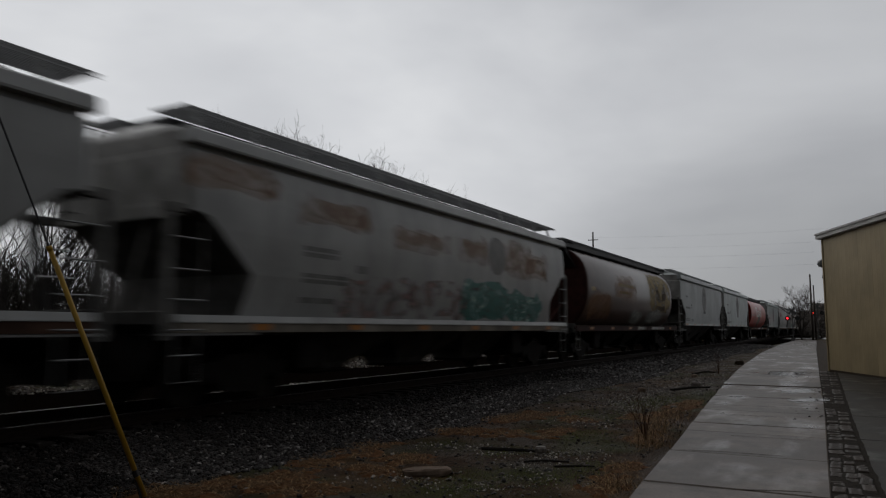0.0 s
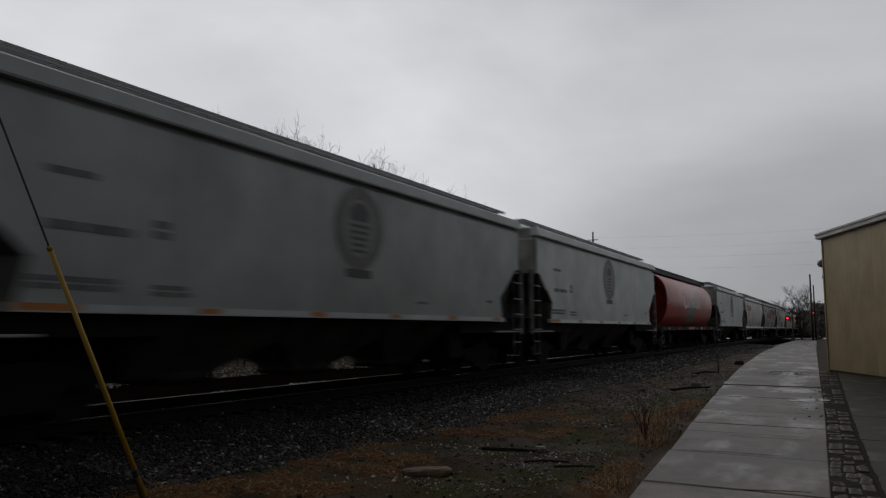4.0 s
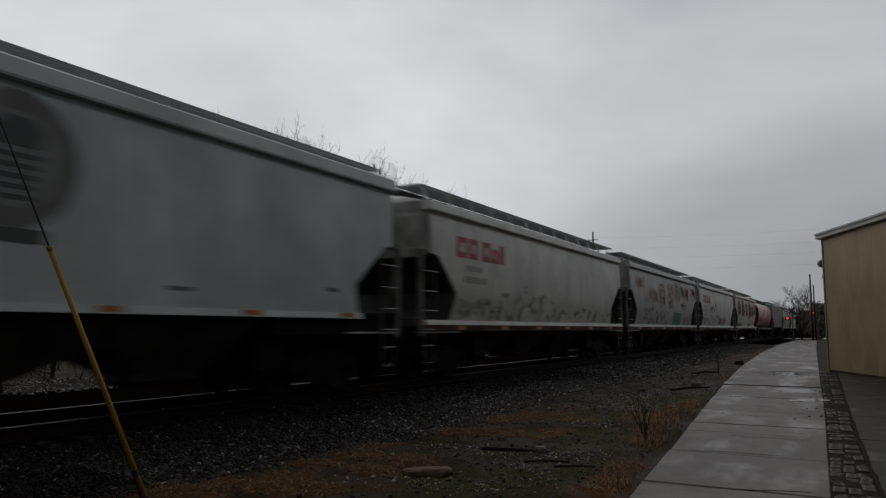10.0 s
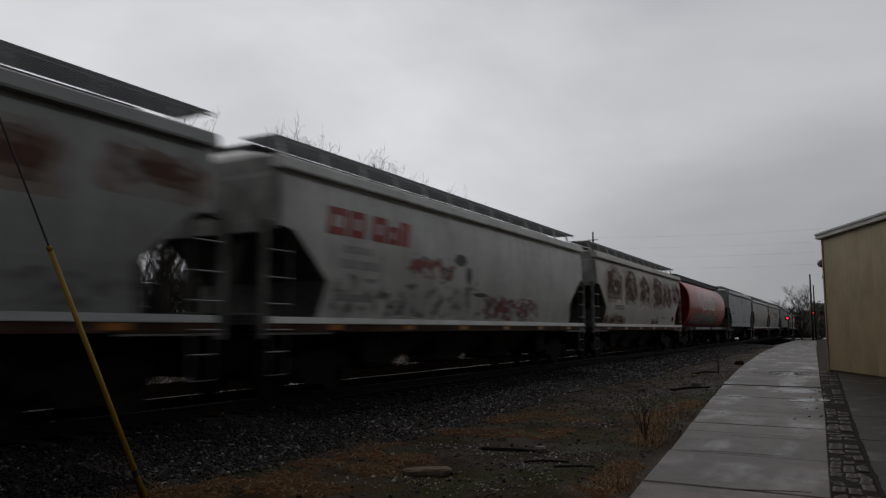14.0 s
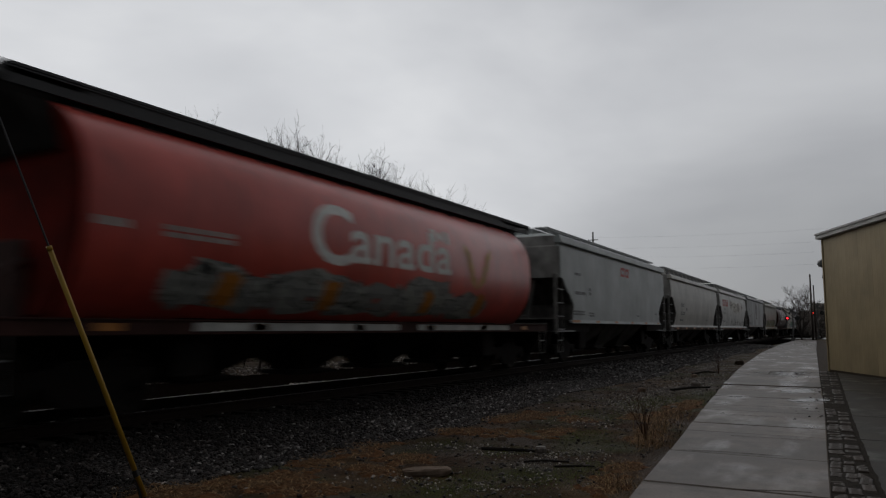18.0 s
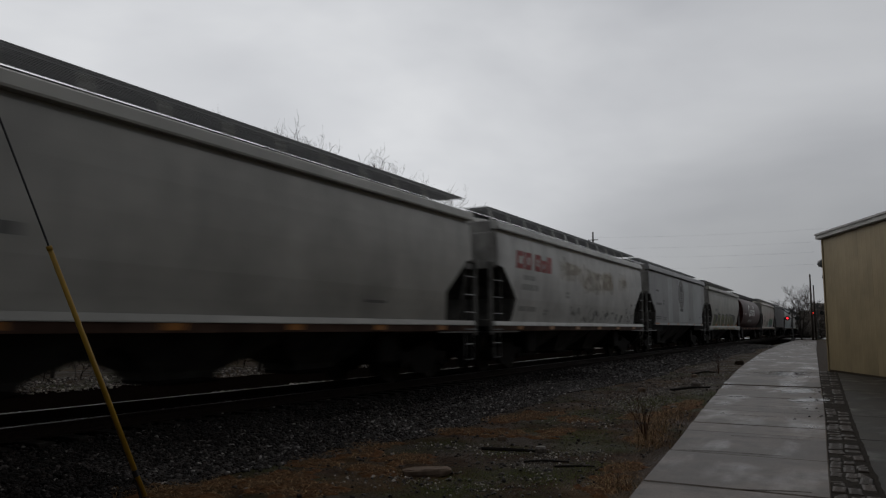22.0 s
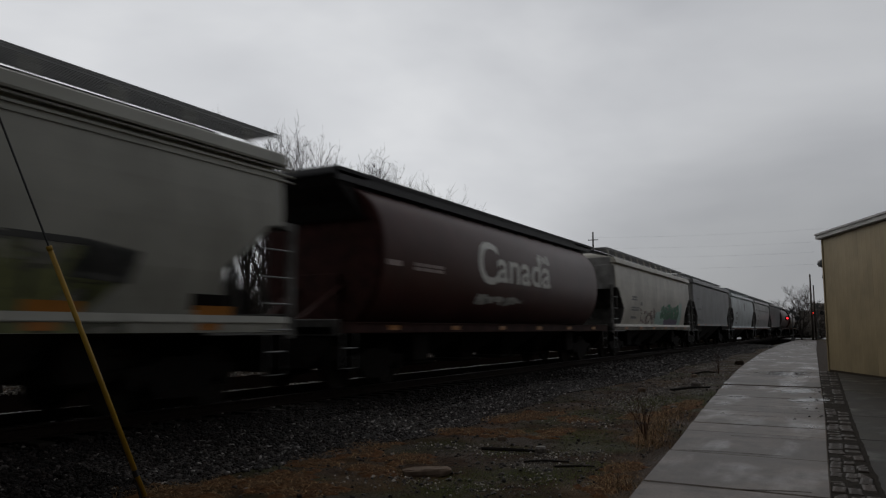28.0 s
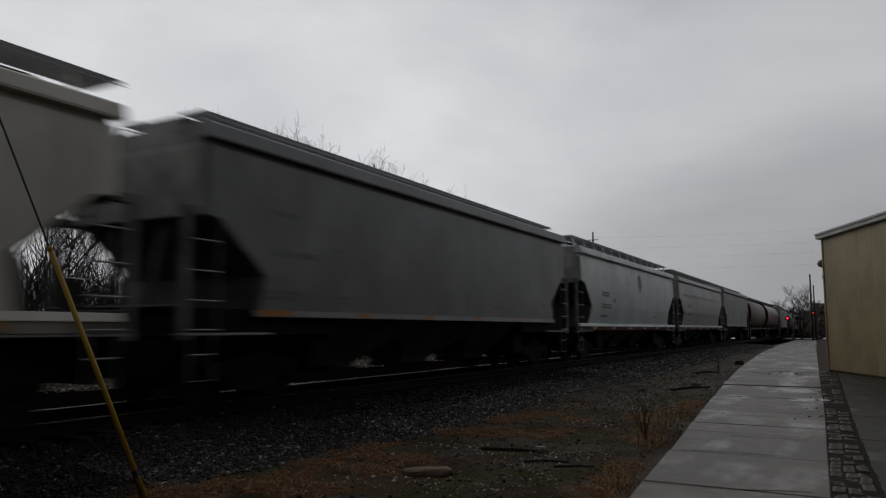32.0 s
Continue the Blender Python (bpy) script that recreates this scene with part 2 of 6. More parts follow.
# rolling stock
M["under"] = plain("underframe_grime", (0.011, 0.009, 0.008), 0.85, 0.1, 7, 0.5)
M["sill_web"] = plain("rusty_sill_web", (0.075, 0.042, 0.030), 0.75, 0, 1.6, 0.7)
M["sill_dirty"] = plain("dirty_painted_sill", (0.20, 0.18, 0.15), 0.7, 0, 1.2, 0.6)
# one greyer tone for end faces: their shade painted in, with grime
M["end_wall"] = plain("shaded_grimy_end_wall", (0.27, 0.265, 0.255), 0.7, 0, 1.4, 0.6)
M["tank_sill"] = plain("grimy_oxide_sill", (0.045, 0.020, 0.017), 0.7, 0.1, 2.5, 0.6)
# tank end tone, darkened to hold the shade between two cars
M["tank_end"] = plain("shaded_sooty_oxide_end", (0.034, 0.011, 0.009), 0.75, 0.1, 4, 0.5)
# also darkens the recessed end sheets, where shade is put into the colour
M["end_shade_grime"] = plain("shaded_grimy_end_steel", (0.075, 0.072, 0.068), 0.7, 0.1, 3, 0.5)
M["post"] = plain("grimy_grey_post", (0.15, 0.147, 0.14), 0.7, 0, 3, 0.5)
# red tank ends: shade of the car gap painted in, plus soot
M["shaded_red"] = plain("shaded_sooty_red", (0.115, 0.009, 0.005), 0.9, 0, 1.5, 0.7, 0.25, 0.01, 0.08)
M["wheel"] = plain("wheel_steel", (0.026, 0.022, 0.019), 0.7, 0.3, 14, 0.4)
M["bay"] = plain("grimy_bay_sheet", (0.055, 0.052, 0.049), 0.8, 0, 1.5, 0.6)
M["grate"] = plain("galvanised_grate", (0.27, 0.272, 0.275), 0.5, 0.4, 12, 0.3)
M["grate_pale"] = plain("pale_grate", (0.34, 0.345, 0.345), 0.5, 0.3, 12, 0.2)
M["grate_dark"] = plain("dark_grate", (0.035, 0.035, 0.037), 0.6, 0.3, 12, 0.3)
M["rung"] = plain("bare_rung", (0.23, 0.23, 0.23), 0.4, 0.5, 10, 0.2)
M["reflector"] = plain("amber_reflector", (0.40, 0.15, 0.02), 0.4, 0, 5, 0.2)
M["white_mark"] = plain("chalk_white_lettering", (0.80, 0.80, 0.77), 0.6, 0, 5, 0.15)
M["white_panel"] = plain("dirty_white_panel", (0.42, 0.42, 0.40), 0.6, 0, 2.0, 0.4)
M["dark_mark"] = plain("dark_lettering", (0.06, 0.063, 0.065), 0.55, 0, 5, 0.2)
M["emblem_field"] = plain("emblem_field", (0.20, 0.205, 0.205), 0.5, 0, 4, 0.15)
M["pale_stencil"] = plain("worn_pale_stencil", (0.38, 0.30, 0.28), 0.55, 0, 3, 0.45)
M["stencil_dark"] = plain("worn_black_stencil", (0.125, 0.13, 0.13), 0.55, 0, 3, 0.45)
M["stencil_soft"] = plain("worn_stencil", (0.36, 0.36, 0.35), 0.55, 0, 5, 0.2)
M["stencil"] = plain("faint_stencil", (0.17, 0.17, 0.165), 0.55, 0, 5, 0.2)
M["red_mark"] = plain("faded_red_lettering", (0.42, 0.055, 0.05), 0.5, 0, 5, 0.2)
M["wheat"] = plain("wheat_yellow", (0.52, 0.31, 0.11), 0.5, 0, 4, 0.3)
M["teal"] = plain("teal_spray", (0.02, 0.16, 0.13), 0.5, 0, 4, 0.3)
M["green_spray"] = plain("green_spray", (0.015, 0.17, 0.075), 0.5, 0, 4, 0.4)
M["pink_spray"] = plain("pink_spray", (0.42, 0.20, 0.19), 0.5, 0, 4, 0.3)
M["mint_spray"] = plain("mint_spray", (0.36, 0.52, 0.47), 0.5, 0, 4, 0.2)
M["grey_spray"] = plain("grey_spray", (0.13, 0.125, 0.12), 0.5, 0, 3, 0.4)
M["olive_spray"] = plain("olive_spray", (0.12, 0.14, 0.035), 0.5, 0, 4, 0.4)
M["violet_spray"] = plain("violet_spray", (0.12, 0.09, 0.16), 0.5, 0, 4, 0.3)
M["orange_spray"] = plain("orange_spray", (0.45, 0.17, 0.02), 0.5, 0, 4, 0.2)
M["buff_spray"] = plain("buff_spray", (0.36, 0.26, 0.10), 0.5, 0, 3, 0.3)


def rust_material(name, most, lo, hi):
    """Rust bloom with ragged, half-covering edges."""
    def build(add, link, bsdf, out):
        v = coords(add, link)
        c = blend(add, link, noise_fac(add, link, v, 5, 0.3, 0.7, 6), lo, hi)
        link(c[0], c[1], bsdf, "Base Color")
        bsdf.inputs["Roughness"].default_value = 0.85
        st = add("ShaderNodeMapping")
        st.inputs["Scale"].default_value = (1.5, 1.5, 2.4)
        link(v[0], v[1], st, "Vector")
        cover = noise_fac(add, link, (st, "Vector"), 1.4, 0.30, 0.55, 6, 0.6)
        thin = add("ShaderNodeMath")
        thin.operation = "MULTIPLY"
        link(cover[0], cover[1], thin, 0)
        thin.inputs[1].default_value = most
        link(thin, "Value", bsdf, "Alpha")
    return material(name, build)


def spray_material(name, stops, scale, cover_lo, cover_hi, most=1.0, warp=1.2):
    """Sprayed paint: ragged fields of colour with dark outlines between them."""
    def build(add, link, bsdf, out):
        v = coords(add, link, (1, 1, 1.25))
        t = add("ShaderNodeTexNoise", Scale=scale, Detail=1.5, Roughness=0.4, Distortion=warp)
        link(v[0], v[1], t, "Vector")
        r = ramp(add, stops)
        r.color_ramp.interpolation = "CONSTANT"
        link(t, "Fac", r, "Fac")
        wear = noise_fac(add, link, v, 6, 0.3, 0.75, 5)
        c = blend(add, link, wear, (0.75, 0.75, 0.75), (1.1, 1.1, 1.1))
        m = blend(add, link, 1.0, (r, "Color"), c, "MULTIPLY")
        link(m[0], m[1], bsdf, "Base Color")
        bsdf.inputs["Roughness"].default_value = 0.5
        cover = noise_fac(add, link, v, 2.6, cover_lo, cover_hi, 3, 0.5)
        thin = add("ShaderNodeMath")
        thin.operation = "MULTIPLY"
        link(cover[0], cover[1], thin, 0)
        thin.inputs[1].default_value = most
        link(thin, "Value", bsdf, "Alpha")
    return material(name, build)


INK, MINT, GREEN, TEAL = (0.03, 0.035, 0.035), (0.40, 0.56, 0.51), (0.015, 0.19, 0.08), (0.030, 0.17, 0.15)
M["sp_green"] = spray_material("green_graffiti", [(0.0, MINT), (0.34, INK), (0.37, GREEN), (0.60, INK), (0.63, (0.12, 0.20, 0.16)), (0.72, MINT)], 2.3, 0.34, 0.40)
M["sp_teal"] = spray_material("teal_graffiti", [(0.0, (0.10, 0.22, 0.20)), (0.36, TEAL), (0.50, INK), (0.53, TEAL), (0.62, MINT), (0.66, TEAL)], 1.7, 0.28, 0.35)
M["sp_pink"] = spray_material("pink_graffiti", [(0.0, (0.34, 0.20, 0.19)), (0.45, (0.16, 0.14, 0.14)), (0.5, (0.38, 0.26, 0.25)), (0.65, (0.20, 0.18, 0.18))], 1.5, 0.46, 0.62, 0.75)
M["sp_grey"] = spray_material("grey_scrawl", [(0.0, (0.10, 0.10, 0.095)), (0.45, (0.20, 0.20, 0.19)), (0.52, (0.07, 0.07, 0.068)), (0.6, (0.16, 0.155, 0.14))], 1.9, 0.50, 0.64, 0.5)
M["sp_olive"] = spray_material("olive_graffiti", [(0.0, (0.25, 0.26, 0.11)), (0.40, (0.10, 0.11, 0.06)), (0.45, (0.21, 0.225, 0.09)), (0.58, (0.11, 0.11, 0.08)), (0.63, (0.27, 0.26, 0.22))], 1.2, 0.28, 0.42, 0.9)
M["ink_spray"] = spray_material("dark_outline_spray", [(0.0, (0.05, 0.052, 0.05)), (0.6, (0.09, 0.09, 0.085))], 2.0, 0.26, 0.40, 0.9)
M["sp_silver"] = spray_material("silver_graffiti", [(0.0, (0.27, 0.28, 0.27)), (0.42, INK), (0.45, (0.34, 0.35, 0.33)), (0.58, INK), (0.61, (0.24, 0.24, 0.23))], 1.6, 0.30, 0.37)
M["sp_red"] = spray_material("red_scrawl", [(0.0, (0.33, 0.07, 0.06)), (0.47, (0.45, 0.40, 0.38)), (0.55, INK), (0.6, (0.33, 0.07, 0.06))], 1.8, 0.44, 0.54)
M["rust"] = rust_material("rust_bloom", 0.42, (0.10, 0.034, 0.019), (0.23, 0.10, 0.052))
M["buff_wash"] = rust_material("buff_sprayed_wash", 0.95, (0.22, 0.16, 0.075), (0.46, 0.37, 0.19))
M["brown_wash"] = rust_material("brown_sprayed_wash", 0.85, (0.035, 0.020, 0.012), (0.075, 0.044, 0.026))
M["chalk"] = rust_material("chalky_scrawl", 0.8, (0.55, 0.55, 0.53), (0.75, 0.75, 0.72))
M["ochre"] = rust_material("ochre_rust_wash", 0.22, (0.46, 0.34, 0.18), (0.58, 0.46, 0.27))
M["rust_faint"] = rust_material("faint_rust_wash", 0.30, (0.30, 0.13, 0.06), (0.46, 0.25, 0.11))

PAINT = {
    "grey": paint("hopper_grey", (0.33, 0.335, 0.33), 0.42, 0.35, 0.10),
    "pale": paint("hopper_pale_green_grey", (0.50, 0.56, 0.55), 0.42, 0.22),
    "white": paint("hopper_white", (0.6, 0.6, 0.58), 0.45, 0.42, 0.12),
    "drab": paint("hopper_olive_drab_grey", (0.37, 0.365, 0.315), 0.45, 0.35),
    "cream": paint("hopper_dirty_cream", (0.54, 0.515, 0.45), 0.45, 0.42, 0.1),
    "mid": paint("hopper_mid_grey", (0.25, 0.258, 0.262), 0.42, 0.35),
    "stone": paint("hopper_warm_grey", (0.44, 0.43, 0.395), 0.42, 0.32, 0.06),
    "steel": paint("hopper_steel_green_grey", (0.335, 0.365, 0.365), 0.42, 0.3),
    "dark": paint("hopper_dark_grey", (0.16, 0.165, 0.168), 0.45, 0.35),
    "ice": paint("hopper_ice_blue", (0.50, 0.56, 0.57), 0.40, 0.25),
    "red": paint("hopper_red", (0.56, 0.068, 0.050), 0.36, 0.5, 0.06, coat=0.35),
    "oxide": paint("hopper_oxide_red", (0.058, 0.010, 0.007), 0.5, 0.45, 0.08, coat=0.08),
    "brown": paint("hopper_brown", (0.068, 0.034, 0.025), 0.36, 0.4, 0.2, coat=0.35),
}


# ---- mesh helpers ----
class Shape:
    """A growing mesh: corner points, faces and the material slot of each face."""
    def __init__(self):
        self.v, self.f, self.m = [], [], []

    def add(self, verts, faces, slot=0):
        base = len(self.v)
        self.v += [tuple(p) for p in verts]
        self.f += [tuple(base + i for i in face) for face in faces]
        self.m += [slot] * len(faces)
        return self

    def loft(self, rings, slot=0, caps=True):
        n = len(rings[0])
        verts = [p for ring in rings for p in ring]
        faces = []
        for k in range(len(rings) - 1):
            for i in range(n):
                j = (i + 1) % n
                faces.append((k * n + i, k * n + j, (k + 1) * n + j, (k + 1) * n + i))
        if caps:
            faces += [tuple(reversed(range(n))), tuple((len(rings) - 1) * n + i for i in range(n))]
        return self.add(verts, faces, slot)

    def box(self, x0, x1, y0, y1, z0, z1, c=0.0, slot=0):
        if c <= 0:
            ring = lambda z: [(x0, y0, z), (x1, y0, z), (x1, y1, z), (x0, y1, z)]
            return self.loft([ring(z0), ring(z1)], slot)

        def ring(z, s):
            a0, a1, b0, b1 = x0 + s, x1 - s, y0 + s, y1 - s
            return [(a0 + c, b0, z), (a1 - c, b0, z), (a1, b0 + c, z), (a1, b1 - c, z), (a1 - c, b1, z), (a0 + c, b1, z), (a0, b1 - c, z), (a0, b0 + c, z)]
        return self.loft([ring(z0, c * 0.7), ring(z0 + c, 0), ring(z1 - c, 0), ring(z1, c * 0.7)], slot)

    def tube(self, path, radii, n=6, slot=0, caps=True):
        """A round bar along points; radii is one radius or one a point."""
        path = [Vector(p) for p in path]
        if isinstance(radii, (int, float)):
            radii = [radii] * len(path)
        rings = []
        for i, p in enumerate(path):
            d = (path[min(i + 1, len(path) - 1)] - path[max(i - 1, 0)]).normalized()
            side = d.cross((0, 0, 1)) if abs(d.z) < 0.95 else d.cross((1, 0, 0))
            side.normalize()
            top = side.cross(d)
            rings.append([p + (side * math.cos(a) + top * math.sin(a)) * radii[i] for a in (2 * math.pi * k / n for k in range(n))])
        return self.loft(rings, slot, caps)

    def lathe_y(self, profile, n=20, cx=0.0, cz=0.0, slot=0):
        """Turns (y, radius) pairs about an axle along y."""
        rings = [[(cx + r * math.cos(2 * math.pi * k / n), y, cz + r * math.sin(2 * math.pi * k / n)) for k in range(n)] for y, r in profile]
        return self.loft(rings, slot)

    def mesh(self, name, *mats, smooth=False):
        me = bpy.data.meshes.new(name)
        me.from_pydata(self.v, [], self.f)
        for m in mats:
            me.materials.append(m)
        if len(mats) > 1:
            me.polygons.foreach_set("material_index", self.m)
        if smooth:
            me.polygons.foreach_set("use_smooth", [True] * len(me.polygons))
        fix = bmesh.new()
        fix.from_mesh(me)
        bmesh.ops.recalc_face_normals(fix, faces=fix.faces)
        fix.to_mesh(me)
        fix.free()
        return me


def put(name, me, parent=None, at=None, label=""):
    ob = new(name, me)
    ob.parent = parent
    if at is not None:
        ob.matrix_basis = at if isinstance(at, Matrix) else Matrix.Translation(at)
    if label:
        ob["label"] = label
    return ob


def part(name, shape, mat, parent=None, label="", smooth=False, at=None):
    mats = mat if isinstance(mat, (list, tuple)) else [mat]
    return put(name, shape.mesh(name, *mats, smooth=smooth), parent, at, label)


def empty(name, at, label, category, group="", kind=""):
    ob = new(name)
    ob.empty_display_size = 0.3
    ob.matrix_basis = at if isinstance(at, Matrix) else Matrix.Translation(at)
    return tagged(ob, label, category, group, kind)


def lerp_table(table, x):
    xs, ys = [a for a, b in table], [b for a, b in table]
    if x <= xs[0]:
        return ys[0] + (x - xs[0]) * (ys[1] - ys[0]) / (xs[1] - xs[0])
    if x >= xs[-1]:
        return ys[-1] + (x - xs[-1]) * (ys[-1] - ys[-2]) / (xs[-1] - xs[-2])
    return float(np.interp(x, xs, ys))


# ---- ground, footpath, track ----
PATH_LEFT = [(6.64, 1.78), (8.7, 1.95), (10.4, 2.08), (15.7, 2.54), (21.9, 3.04), (31.2, 3.70), (49.8, 4.70), (77.0, 5.55), (104.0, 5.8)]
PATH_RIGHT = [(7.9, 0.20), (15.2, 0.41), (28.5, 0.88), (58.0, 1.89), (104.0, 3.3)]
KERB = [(7.8, -0.20), (9.3, -0.14), (12.8, -0.02), (17.7, 0.10), (28.8, 0.37), (58.0, 1.2), (104.0, 2.6)]


def smooth01(a, b, x):
    t = np.clip((x - a) / (b - a), 0, 1)
    return t * t * (3 - 2 * t)


def wobble(x, y, s, k):
    return np.sin(x * 1.7 * s + k) * np.cos(y * 1.3 * s + 2 * k) * 0.5 + np.sin(x * 0.61 * s - y * 0.83 * s + 3 * k) * 0.5


def ground_height(x, y):
    """The lie of the land: muddy verge, the ballast bank of the track, rough ground beyond."""
    x, y = np.asarray(x, float), np.asarray(y, float)
    foot = 5.75 + 0.25 * np.sin(x * 0.45)
    near = np.exp(-np.maximum(0, np.hypot(x - 12, y - 4) - 30) / 25)
    z = -0.045 + 0.022 * wobble(x, y, 1.0, 1.0) * near + 0.012 * wobble(x, y, 4.0, 2.0) * near
    z = z + 0.115 * smooth01(foot, 8.35, y) * (1 - smooth01(11.6, 13.2, y))
    z = z + 0.10 * smooth01(11.6, 13.2, y)
    flat = 1 - smooth01(1.6, 2.4, y) * (1 - smooth01(85, 100, x))
    return z * (1 - flat) + np.minimum(z, -0.06) * flat


def stripes(a, b, fine_a, fine_b, step, grow=1.35):
    mid = list(np.arange(fine_a, fine_b, step))
    lo, hi, s = [fine_a], [fine_b], step
    while lo[-1] > a:
        s *= grow
        lo.append(lo[-1] - s)
    s = step
    while hi[-1] < b:
        s *= grow
        hi.append(hi[-1] + s)
    return np.array(sorted(set(lo[1:] + mid + hi)))


def make_ground():
    xs, ys = stripes(-3000, 3500, 2.0, 44.0, 0.2), stripes(-3000, 3000, 1.4, 14.0, 0.12)
    gx, gy = np.meshgrid(xs, ys, indexing="ij")
    gz = ground_height(gx, gy)
    nx, ny = gx.shape
    idx = np.arange(nx * ny).reshape(nx, ny)
    faces = np.stack([idx[:-1, :-1], idx[1:, :-1], idx[1:, 1:], idx[:-1, 1:]], -1).reshape(-1, 4)
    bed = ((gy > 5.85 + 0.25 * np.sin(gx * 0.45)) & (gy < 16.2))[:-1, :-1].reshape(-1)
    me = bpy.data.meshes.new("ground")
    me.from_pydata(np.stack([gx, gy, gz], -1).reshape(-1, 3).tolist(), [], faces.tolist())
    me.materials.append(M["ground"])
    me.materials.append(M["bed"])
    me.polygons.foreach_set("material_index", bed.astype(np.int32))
    me.polygons.foreach_set("use_smooth", [True] * len(me.polygons))
    tagged(new("ground", me), "wet muddy ground with moss, cinders and dead grass", "ground", kind="structure")


make_ground()


def slab(x0, x1, ya0, ya1, yb0, yb1, top, thick, c=0.012):
    """A flagstone between two cross joints; a: camera-right edge, b: trackside edge."""
    def ring(z, s):
        return [(x0 + s, ya0 + s, z), (x1 - s, ya1 + s, z), (x1 - s, yb1 - s, z), (x0 + s, yb0 - s, z)]
    return Shape().loft([ring(top - thick, 0), ring(top - c, 0), ring(top, c)])


def make_path():
    base = Shape()
    xs = list(np.arange(-4.0, 105.0, 3.0))
    for a, b in zip(xs, xs[1:]):
        base.add([(a, lerp_table(KERB, a) - 0.02, -0.018), (b, lerp_table(KERB, b) - 0.02, -0.018), (b, lerp_table(PATH_LEFT, b) - 0.02, -0.018), (a, lerp_table(PATH_LEFT, a) - 0.02, -0.018)], [(0, 1, 2, 3)])
    pavement = part("pavement", base, M["joint"])
    tagged(pavement, "rain-wet concrete footpath with cracked slabs beside the track", "footpath", kind="structure")
    rnd = random.Random(4)
    x = -3.6
    while x < 103:
        step = rnd.choice([1.0, 1.03, 2.02, 2.1]) if x < 30 else rnd.uniform(2.6, 3.4)
        if 21.0 < x + step < 21.9:
            step = 21.26 - x
        b = x + step
        tilt = rnd.uniform(-0.004, 0.003) + (0.02 if x > 21 else 0.0)
        s = slab(x + 0.009, b - 0.009, lerp_table(PATH_RIGHT, x), lerp_table(PATH_RIGHT, b), lerp_table(PATH_LEFT, x) + rnd.uniform(-0.012, 0.012), lerp_table(PATH_LEFT, b) + rnd.uniform(-0.012, 0.012), tilt, 0.11)
        part("slab", s, M["walk"], pavement)
        x = b


make_path()


def make_puddles():
    rnd = random.Random(17)
    for cx, cy, rx, ry in ((20.0, 1.1, 1.5, 0.85), (27.2, 1.75, 2.4, 1.3), (17.6, 0.8, 1.1, 0.6)):
        n, ring = 22, []
        z = 0.024 if cx > 21 else 0.006
        for i in range(n):
            a = 2 * math.pi * i / n
            q = rnd.uniform(0.95, 1.05)
            ring.append((cx + rx * q * math.cos(a), cy + ry * q * math.sin(a)))
        s = Shape().loft([[(x, y, z - 0.004) for x, y in ring], [(cx + (x - cx) * 0.98, cy + (y - cy) * 0.98, z) for x, y in ring]])
        tagged(part("puddle", s, M["water"]), "shallow rain puddle standing on the footpath", "puddle", "puddles on the footpath")


make_puddles()


def make_cracks():
    pavement = bpy.data.objects["pavement"]
    rnd = random.Random(23)
    for line in (((9.59, 2.01), (9.74, 1.40), (9.73, 0.73)), ((15.2, 0.75), (15.15, 0.50)), ((7.5, 1.88), (7.55, 1.1), (7.72, 0.35)), ((12.7, 2.1), (12.55, 1.6)), ((11.2, 1.5), (11.25, 0.5)), ((14.0, 2.2), (13.9, 1.2), (14.1, 0.6))):
        pts = []
        for (x0, y0), (x1, y1) in zip(line, line[1:]):
            for k in range(6):
                t = k / 6
                pts.append((x0 + (x1 - x0) * t + rnd.uniform(-0.025, 0.025), y0 + (y1 - y0) * t))
        pts.append(line[-1])
        s = Shape()
        for (x0, y0), (x1, y1) in zip(pts, pts[1:]):
            w = rnd.uniform(0.006, 0.016)
            s.add([(x0 - w, y0, 0.0045), (x0 + w, y0, 0.0045), (x1 + w, y1, 0.0045), (x1 - w, y1, 0.0045)], [(0, 1, 2, 3)])
        part("crack", s, M["joint"], pavement)


make_cracks()


def make_apron():
    """Soaked concrete yard between the brick strip and the shed."""
    apron = Shape()
    apron.add([(-4, lerp_table(KERB, -4) - 0.03, -0.03), (34, lerp_table(KERB, 34) - 0.03, -0.03), (34, -14, -0.03), (-4, -14, -0.03)], [(0, 1, 2, 3)])
    yard = part("yard", apron, M["joint"])
    tagged(yard, "dark soaked concrete yard beside the cream shed", "yard", kind="structure")
    rnd = random.Random(9)
    x = -3.5
    while x < 33:
        b = x + 3.05
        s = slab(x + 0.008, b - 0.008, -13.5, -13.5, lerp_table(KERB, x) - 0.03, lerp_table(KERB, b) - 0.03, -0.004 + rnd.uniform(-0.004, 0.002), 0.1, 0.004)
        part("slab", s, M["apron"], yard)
        x = b


make_apron()


def make_gutter():
    """Dirt-filled open joint between the yard and the brick strip."""
    rnd = random.Random(12)
    rows, x = [], 4.0
    while x < 29.5:
        k = lerp_table(KERB, x)
        rows.append((x, k - 0.035 - 0.025 * rnd.random(), k - 0.015 + 0.030 * rnd.random()))
        x += rnd.uniform(0.08, 0.3)
    s = Shape()
    for (x0, a0, b0), (x1, a1, b1) in zip(rows, rows[1:]):
        s.add([(x0, a0, 0.002), (x1, a1, 0.002), (x1, b1, 0.002), (x0, b0, 0.002)], [(0, 1, 2, 3)])
    part("joint", s, M["brick_dirt"], bpy.data.objects["yard"])


make_gutter()


